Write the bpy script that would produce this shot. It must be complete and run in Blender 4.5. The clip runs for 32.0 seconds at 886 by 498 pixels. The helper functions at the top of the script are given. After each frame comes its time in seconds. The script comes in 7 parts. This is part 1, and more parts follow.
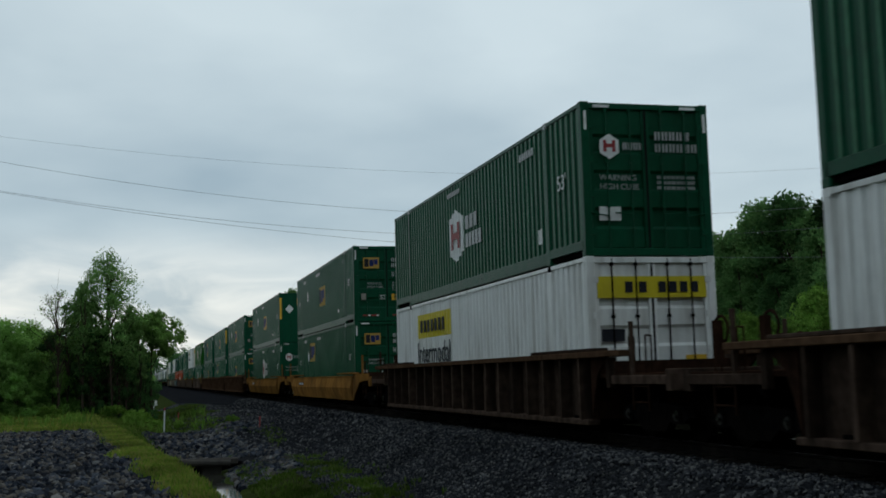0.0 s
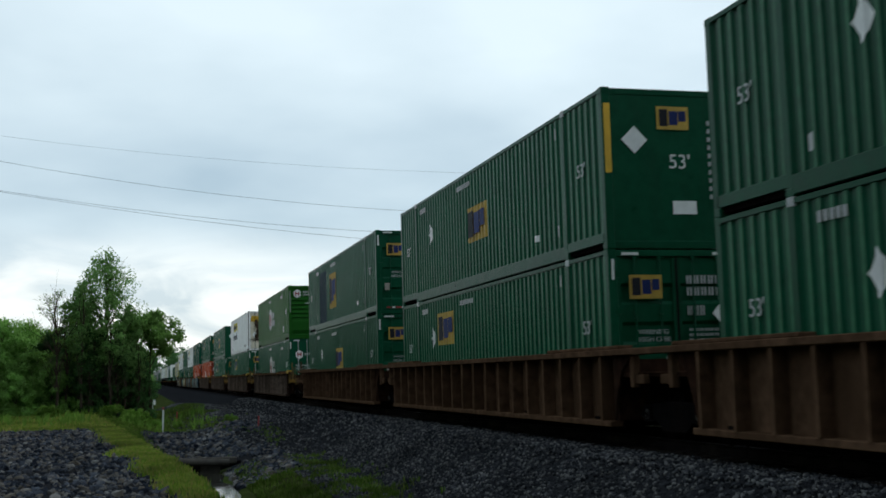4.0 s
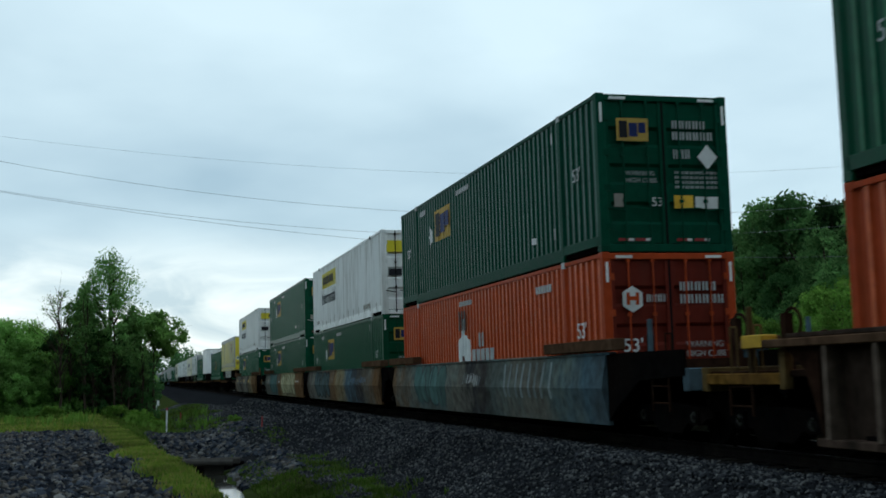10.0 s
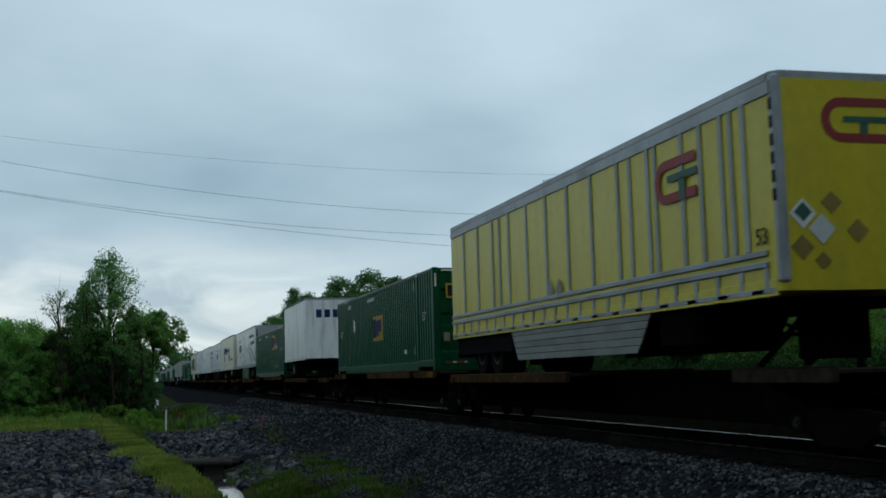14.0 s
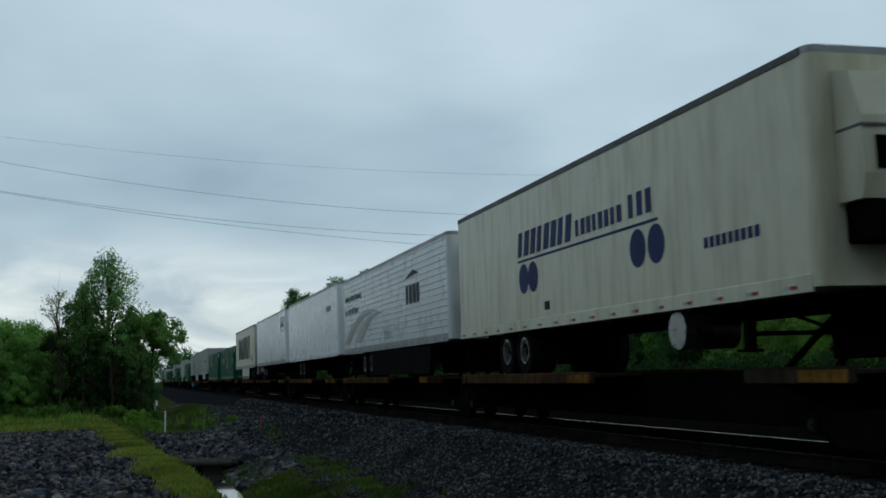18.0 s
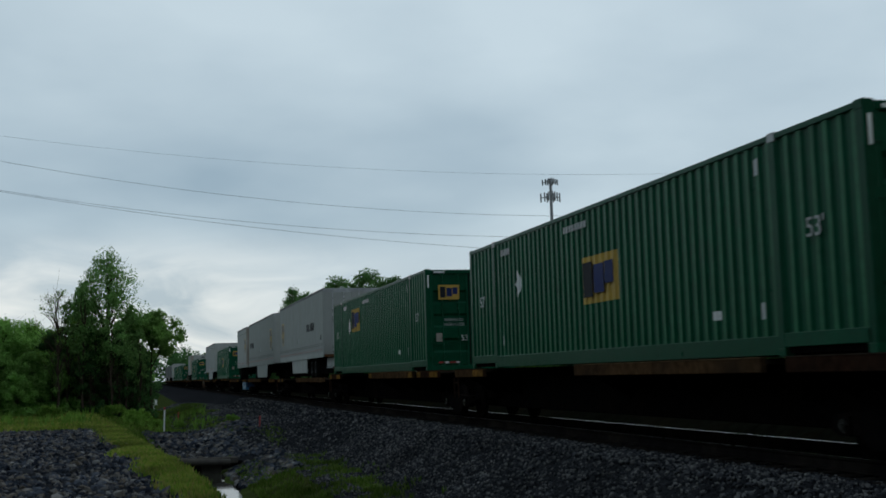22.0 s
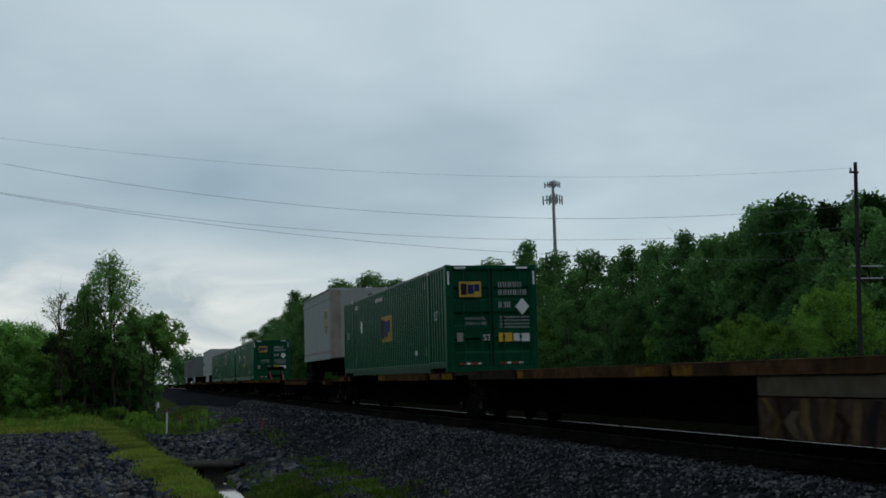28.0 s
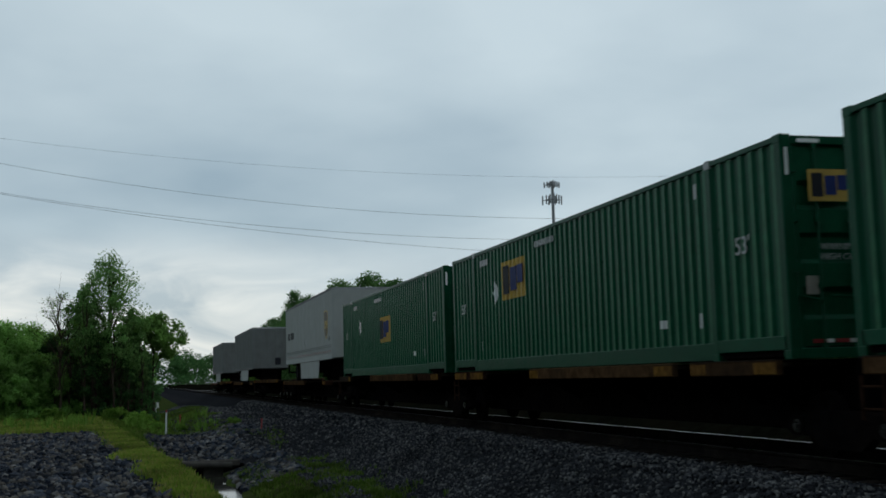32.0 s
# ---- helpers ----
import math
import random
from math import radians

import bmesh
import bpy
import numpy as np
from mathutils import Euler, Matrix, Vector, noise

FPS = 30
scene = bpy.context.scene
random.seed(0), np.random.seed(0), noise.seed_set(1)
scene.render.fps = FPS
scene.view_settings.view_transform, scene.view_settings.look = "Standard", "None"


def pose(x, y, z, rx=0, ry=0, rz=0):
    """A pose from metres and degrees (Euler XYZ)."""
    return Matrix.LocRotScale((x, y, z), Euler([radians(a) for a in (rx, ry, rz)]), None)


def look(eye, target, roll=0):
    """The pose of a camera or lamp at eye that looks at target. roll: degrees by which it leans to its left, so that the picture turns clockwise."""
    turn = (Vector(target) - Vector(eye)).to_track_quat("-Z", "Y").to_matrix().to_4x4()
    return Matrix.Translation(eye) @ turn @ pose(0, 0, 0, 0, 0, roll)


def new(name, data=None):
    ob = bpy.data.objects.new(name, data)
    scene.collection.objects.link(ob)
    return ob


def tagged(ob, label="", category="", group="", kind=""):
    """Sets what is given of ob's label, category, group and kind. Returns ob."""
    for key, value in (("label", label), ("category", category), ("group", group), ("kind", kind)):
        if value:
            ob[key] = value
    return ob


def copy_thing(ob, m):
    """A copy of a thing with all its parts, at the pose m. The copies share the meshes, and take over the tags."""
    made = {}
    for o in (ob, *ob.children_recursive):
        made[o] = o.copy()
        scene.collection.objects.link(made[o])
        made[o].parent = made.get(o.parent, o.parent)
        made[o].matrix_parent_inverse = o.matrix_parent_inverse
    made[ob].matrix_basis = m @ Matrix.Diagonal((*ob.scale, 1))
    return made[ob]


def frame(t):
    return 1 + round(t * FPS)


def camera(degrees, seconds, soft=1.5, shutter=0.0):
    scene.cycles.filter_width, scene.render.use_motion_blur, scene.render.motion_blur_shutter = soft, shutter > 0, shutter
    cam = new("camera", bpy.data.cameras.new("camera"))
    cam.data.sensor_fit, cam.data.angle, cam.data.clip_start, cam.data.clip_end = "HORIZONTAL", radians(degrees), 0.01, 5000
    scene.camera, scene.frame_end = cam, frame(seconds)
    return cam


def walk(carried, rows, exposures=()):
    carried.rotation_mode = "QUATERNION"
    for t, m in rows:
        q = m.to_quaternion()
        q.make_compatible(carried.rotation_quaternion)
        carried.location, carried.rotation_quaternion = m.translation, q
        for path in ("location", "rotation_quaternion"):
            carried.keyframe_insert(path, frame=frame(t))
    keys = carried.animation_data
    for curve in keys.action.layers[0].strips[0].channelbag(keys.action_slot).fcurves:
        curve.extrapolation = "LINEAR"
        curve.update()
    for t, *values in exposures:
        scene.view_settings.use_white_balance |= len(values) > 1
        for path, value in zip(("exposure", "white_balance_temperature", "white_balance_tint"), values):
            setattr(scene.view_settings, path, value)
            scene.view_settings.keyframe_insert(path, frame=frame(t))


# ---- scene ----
# ---- camera ----
TRACK_X = 9.247          # track centre line, parallel to +y; rail tops at z = 0
EYE = (0.0, 0.0, 1.172)
HEADING, TILT, LEAN = 14.818, 6.162, -1.609


def aim(dx=0.0, dy=0.0):
    """The camera's pose with a small turn: dx to the left and dy upwards, in units of 1/2039 radian."""
    a = radians(HEADING) - dx / 2039
    b = radians(TILT) + dy / 2039
    way = Vector((math.sin(a) * math.cos(b), math.cos(a) * math.cos(b), math.sin(b)))
    return look(EYE, Vector(EYE) + way, LEAN)


cam = camera(42.064, 32.0, soft=1.7, shutter=0.1)
SWAY = [(0, -3, 1.2), (0.5, -4.5, 0.3), (1, -4.6, 0.2), (2, -4.8, 0), (3, -6, 0), (3.5, -6, 0), (4.5, -3.5, 0), (5.5, -0.8, 0.4),
        (6, 0, 1.2), (6.5, -0.4, 1), (7, -1.8, 0.2), (7.5, -1.2, 0), (8, 0.8, 0), (8.5, 1.2, 0), (9, 0, 0), (9.5, -0.8, 0.4),
        (10, 0.8, 1.2), (11, -0.6, 1.2), (12, -1.5, 1), (13, -3, 0.8), (13.5, -2.6, 0.3), (14, -0.3, 0.3), (14.5, 0, 1), (16.5, -1.5, 1),
        (17, -1.7, 0.6), (17.5, -2.6, 1), (18, -1.7, 1.5), (18.5, -1.8, 2.4), (19, -3.6, 0.6), (19.5, -4.2, 0.9), (20, -3.2, 0.4), (21, -3.5, 1),
        (22, -3, 0), (22.6, -2.6, 0.4), (23, -1.7, 2.8), (23.3, -2.4, 1.5), (23.5, -3, 0.5), (23.7, -3.2, 12), (24, -3.1, 18.2), (24.3, -2.4, 13), (24.45, -1.8, 4),
        (24.8, -1.5, 2), (25, -1.5, 1.8), (25.5, -1.3, 2.8), (27.5, 0, 4.6), (28, 1, 4.7), (29, 0, 4.7), (30, 0, 4.6), (31, 0, 4.7), (32, 0, 4.8)]
EXPOSURES = [(0, -0.22, 6450, 7), (1, -0.08, 6450, 7), (2, 0.02, 6500, 8), (3, 0.12, 6450, 8), (5.4, 0.22, 6390, 5), (6, 0.03, 6090, 2), (7, -0.05, 6040, 1), (8, -0.18, 5990, 0), (9, 0.13, 6120, 2), (10, 0.12, 6090, 2), (11, 0.05, 6020, 1), (12, -0.12, 6020, 0), (13, -0.15, 6020, 0), (14, -0.3, 5960, 3), (17, -0.35, 6010, 3), (19, -0.32, 6100, 6), (21, -0.32, 6200, 7), (25, -0.3, 6350, 8), (27.5, -0.3, 6350, 7), (28, -0.38, 6300, 7), (29, -0.34, 6350, 7), (30, -0.3, 6350, 7), (31, -0.46, 6300, 7), (32, -0.32, 6350, 7)]
walk(cam, [(t, aim(dx, dy)) for t, dx, dy in SWAY], EXPOSURES)

# ---- world and sun ----
SUN_EL, SUN_AZ = radians(38), radians(62)     # azimuth from +y, clockwise


def make_world():
    w = bpy.data.worlds.new("overcast_sky")
    scene.world = w
    w.use_nodes = True
    nt = w.node_tree
    nt.nodes.clear()
    N, L = nt.nodes.new, nt.links.new
    out, bg = N("ShaderNodeOutputWorld"), N("ShaderNodeBackground")
    sky = N("ShaderNodeTexSky")
    sky.sky_type, sky.sun_disc, sky.sun_elevation, sky.sun_rotation = "NISHITA", False, SUN_EL, SUN_AZ
    tc, sep = N("ShaderNodeTexCoord"), N("ShaderNodeSeparateXYZ")
    L(tc.outputs["Generated"], sep.inputs[0])
    # clouds lie on a plane overhead
    add = N("ShaderNodeMath"); add.operation = "ADD"; add.inputs[1].default_value = 0.22
    mx = N("ShaderNodeMath"); mx.operation = "MAXIMUM"; mx.inputs[1].default_value = 0.0
    L(sep.outputs[2], mx.inputs[0]); L(mx.outputs[0], add.inputs[0])
    dv = N("ShaderNodeVectorMath"); dv.operation = "DIVIDE"
    comb = N("ShaderNodeCombineXYZ")
    for i in range(3):
        L(add.outputs[0], comb.inputs[i])
    L(tc.outputs["Generated"], dv.inputs[0]); L(comb.outputs[0], dv.inputs[1])
    n1, n2 = N("ShaderNodeTexNoise"), N("ShaderNodeTexNoise")
    for n, s, d in ((n1, 0.8, 3.0), (n2, 2.3, 4.0)):
        n.inputs["Scale"].default_value, n.inputs["Detail"].default_value, n.inputs["Roughness"].default_value = s, d, 0.5
        L(dv.outputs[0], n.inputs["Vector"])
    mixn = N("ShaderNodeMath"); mixn.operation = "MULTIPLY_ADD"; mixn.inputs[1].default_value = 0.35
    L(n2.outputs["Fac"], mixn.inputs[0]); L(n1.outputs["Fac"], mixn.inputs[2])
    ramp = N("ShaderNodeValToRGB")
    e = ramp.color_ramp.elements
    e[0].position, e[0].color = 0.46, (0.37, 0.475, 0.555, 1)
    e[1].position, e[1].color = 0.84, (0.68, 0.78, 0.83, 1)
    L(mixn.outputs[0], ramp.inputs[0])
    # paler towards the horizon
    hz = N("ShaderNodeMapRange"); hz.inputs["From Min"].default_value, hz.inputs["From Max"].default_value = 0.0, 0.13
    hz.inputs["To Min"].default_value, hz.inputs["To Max"].default_value = 0.95, 0.0
    L(sep.outputs[2], hz.inputs["Value"])
    m1 = N("ShaderNodeMix"); m1.data_type = "RGBA"
    L(hz.outputs[0], m1.inputs["Factor"]); L(ramp.outputs[0], m1.inputs[6]); m1.inputs[7].default_value = (0.80, 0.84, 0.86, 1)
    # broken bars of cloud low over the line, with a bright gap behind them
    mpb = N("ShaderNodeMapping"); mpb.inputs["Scale"].default_value, mpb.inputs["Location"].default_value = (10.0, 10.0, 27.0), (3.1, 0.4, 1.2)
    L(tc.outputs["Generated"], mpb.inputs["Vector"])
    nb = N("ShaderNodeTexNoise"); nb.inputs["Scale"].default_value, nb.inputs["Detail"].default_value, nb.inputs["Distortion"].default_value = 1.0, 6.0, 0.8
    L(mpb.outputs[0], nb.inputs["Vector"])
    rb = N("ShaderNodeValToRGB")
    eb = rb.color_ramp.elements
    eb[0].position, eb[0].color = 0.36, (0.52, 0.60, 0.65, 1)
    eb[1].position, eb[1].color = 0.64, (0.95, 0.955, 0.92, 1)
    L(nb.outputs["Fac"], rb.inputs[0])
    mz = N("ShaderNodeMapRange"); mz.interpolation_type = "SMOOTHSTEP"
    mz.inputs["From Min"].default_value, mz.inputs["From Max"].default_value, mz.inputs["To Min"].default_value, mz.inputs["To Max"].default_value = 0.06, 0.14, 1.0, 0.0
    L(sep.outputs[2], mz.inputs["Value"])
    mxx = N("ShaderNodeMapRange"); mxx.interpolation_type = "SMOOTHSTEP"
    mxx.inputs["From Min"].default_value, mxx.inputs["From Max"].default_value, mxx.inputs["To Min"].default_value, mxx.inputs["To Max"].default_value = 0.02, 0.26, 1.0, 0.0
    L(sep.outputs[0], mxx.inputs["Value"])
    mb = N("ShaderNodeMath"); mb.operation = "MULTIPLY"
    L(mz.outputs[0], mb.inputs[0]); L(mxx.outputs[0], mb.inputs[1])
    m3 = N("ShaderNodeMix"); m3.data_type = "RGBA"
    L(mb.outputs[0], m3.inputs["Factor"]); L(m1.outputs[2], m3.inputs[6]); L(rb.outputs[0], m3.inputs[7])
    # a little of the clear sky's gradient comes through
    m2 = N("ShaderNodeMix"); m2.data_type = "RGBA"; m2.blend_type = "ADD"; m2.inputs["Factor"].default_value = 0.012
    L(m3.outputs[2], m2.inputs[6]); L(sky.outputs[0], m2.inputs[7])
    L(m2.outputs[2], bg.inputs["Color"]); bg.inputs["Strength"].default_value = 1.0
    L(bg.outputs[0], out.inputs[0])


make_world()
sun = new("sun", bpy.data.lights.new("sun", "SUN"))
sun.data.energy, sun.data.angle, sun.data.color = 0.6, radians(40), (1.0, 0.97, 0.93)
sun.matrix_world = look((0, 0, 60), (-60 * math.sin(SUN_AZ) * math.cos(SUN_EL), -60 * math.cos(SUN_AZ) * math.cos(SUN_EL), 60 - 60 * math.sin(SUN_EL)))


# ---- materials ----
def mat(name, col, rough=0.6, metal=0.0, var=0.25, scale=6.0, dirt=(0.05, 0.04, 0.03), dirty=0.3, streak=False, bump=0.15, bscale=40.0, spread=0.12, spec=0.4):
    """A painted, rusted or natural surface: grain at two scales, stains and fine relief; alike things differ a little."""
    m = bpy.data.materials.new(name)
    m.use_nodes = True
    nt = m.node_tree
    N, L = nt.nodes.new, nt.links.new
    b = nt.nodes["Principled BSDF"]
    tc, oi = N("ShaderNodeTexCoord"), N("ShaderNodeObjectInfo")
    mul = N("ShaderNodeMath"); mul.operation = "MULTIPLY"; mul.inputs[1].default_value = 61.0
    L(oi.outputs["Random"], mul.inputs[0])
    vec = N("ShaderNodeVectorMath"); vec.operation = "ADD"
    L(tc.outputs["Object"], vec.inputs[0]); L(mul.outputs[0], vec.inputs[1])
    n1 = N("ShaderNodeTexNoise"); n1.inputs["Scale"].default_value, n1.inputs["Detail"].default_value = scale, 6
    L(vec.outputs[0], n1.inputs["Vector"])
    mp = N("ShaderNodeMapping"); mp.inputs["Scale"].default_value = (1.6, 1.6, 0.22) if streak else (1, 1, 1)
    L(vec.outputs[0], mp.inputs["Vector"])
    n2 = N("ShaderNodeTexNoise"); n2.inputs["Scale"].default_value, n2.inputs["Detail"].default_value = (2.2 if streak else scale * 0.16), 5
    L(mp.outputs[0], n2.inputs["Vector"])
    r1 = N("ShaderNodeMapRange"); r1.inputs["From Min"].default_value, r1.inputs["From Max"].default_value = 0.3, 0.7
    r1.inputs["To Min"].default_value, r1.inputs["To Max"].default_value = 1 - var, 1 + var
    L(n1.outputs["Fac"], r1.inputs["Value"])
    r3 = N("ShaderNodeMapRange"); r3.inputs["To Min"].default_value, r3.inputs["To Max"].default_value = 1 - spread, 1 + spread
    L(oi.outputs["Random"], r3.inputs["Value"])
    pr = N("ShaderNodeMath"); pr.operation = "MULTIPLY"
    L(r1.outputs[0], pr.inputs[0]); L(r3.outputs[0], pr.inputs[1])
    sc = N("ShaderNodeVectorMath"); sc.operation = "SCALE"; sc.inputs[0].default_value = col
    L(pr.outputs[0], sc.inputs["Scale"])
    r2 = N("ShaderNodeMapRange"); r2.inputs["From Min"].default_value, r2.inputs["From Max"].default_value = 0.46, 0.72
    r2.inputs["To Min"].default_value, r2.inputs["To Max"].default_value = 0, dirty
    L(n2.outputs["Fac"], r2.inputs["Value"])
    mx = N("ShaderNodeMix"); mx.data_type = "RGBA"
    L(r2.outputs[0], mx.inputs["Factor"]); L(sc.outputs[0], mx.inputs[6]); mx.inputs[7].default_value = (*dirt, 1)
    L(mx.outputs[2], b.inputs["Base Color"])
    rr = N("ShaderNodeMapRange"); rr.inputs["To Min"].default_value, rr.inputs["To Max"].default_value = max(0.05, rough - 0.15), min(1, rough + 0.15)
    L(n1.outputs["Fac"], rr.inputs["Value"]); L(rr.outputs[0], b.inputs["Roughness"])
    b.inputs["Metallic"].default_value, b.inputs["Specular IOR Level"].default_value = metal, spec
    if bump:
        n3 = N("ShaderNodeTexNoise"); n3.inputs["Scale"].default_value, n3.inputs["Detail"].default_value = bscale, 4
        L(vec.outputs[0], n3.inputs["Vector"])
        bp = N("ShaderNodeBump"); bp.inputs["Strength"].default_value, bp.inputs["Distance"].default_value = bump, 0.02
        L(n3.outputs["Fac"], bp.inputs["Height"]); L(bp.outputs[0], b.inputs["Normal"])
    return m


def island_mat(name, cols, rough=0.9, spread=0.5, spec=0.2, through_light=0.0):
    """Stones, blades and leaves in one mesh: each piece takes a tone of its own."""
    m = bpy.data.materials.new(name)
    m.use_nodes = True
    nt = m.node_tree
    N, L = nt.nodes.new, nt.links.new
    b = nt.nodes["Principled BSDF"]
    g = N("ShaderNodeNewGeometry")
    ramp = N("ShaderNodeValToRGB")
    e = ramp.color_ramp.elements
    for i, c in enumerate(cols):
        el = e[i] if i < 2 else e.new(1.0)
        el.position, el.color = i / (len(cols) - 1), (*c, 1)
    L(g.outputs["Random Per Island"], ramp.inputs[0])
    tc = N("ShaderNodeTexCoord")
    n = N("ShaderNodeTexNoise"); n.inputs["Scale"].default_value, n.inputs["Detail"].default_value = 0.7, 4
    L(tc.outputs["Object"], n.inputs["Vector"])
    r = N("ShaderNodeMapRange"); r.inputs["From Min"].default_value, r.inputs["From Max"].default_value = 0.3, 0.7
    r.inputs["To Min"].default_value, r.inputs["To Max"].default_value = 1 - spread, 1 + spread
    L(n.outputs["Fac"], r.inputs["Value"])
    oi = N("ShaderNodeObjectInfo")
    r3 = N("ShaderNodeMapRange"); r3.inputs["To Min"].default_value, r3.inputs["To Max"].default_value = 0.75, 1.25
    L(oi.outputs["Random"], r3.inputs["Value"])
    pr = N("ShaderNodeMath"); pr.operation = "MULTIPLY"
    L(r.outputs[0], pr.inputs[0]); L(r3.outputs[0], pr.inputs[1])
    sc = N("ShaderNodeVectorMath"); sc.operation = "SCALE"
    L(ramp.outputs[0], sc.inputs[0]); L(pr.outputs[0], sc.inputs["Scale"])
    L(sc.outputs[0], b.inputs["Base Color"])
    b.inputs["Roughness"].default_value, b.inputs["Specular IOR Level"].default_value = rough, spec
    if through_light:
        tr, ms = N("ShaderNodeBsdfTranslucent"), N("ShaderNodeMixShader")
        glow = N("ShaderNodeVectorMath"); glow.operation = "SCALE"; glow.inputs["Scale"].default_value = 1.5
        L(sc.outputs[0], glow.inputs[0]); L(glow.outputs[0], tr.inputs["Color"]); ms.inputs[0].default_value = through_light
        L(b.outputs[0], ms.inputs[1]); L(tr.outputs[0], ms.inputs[2])
        L(ms.outputs[0], nt.nodes["Material Output"].inputs["Surface"])
    return m


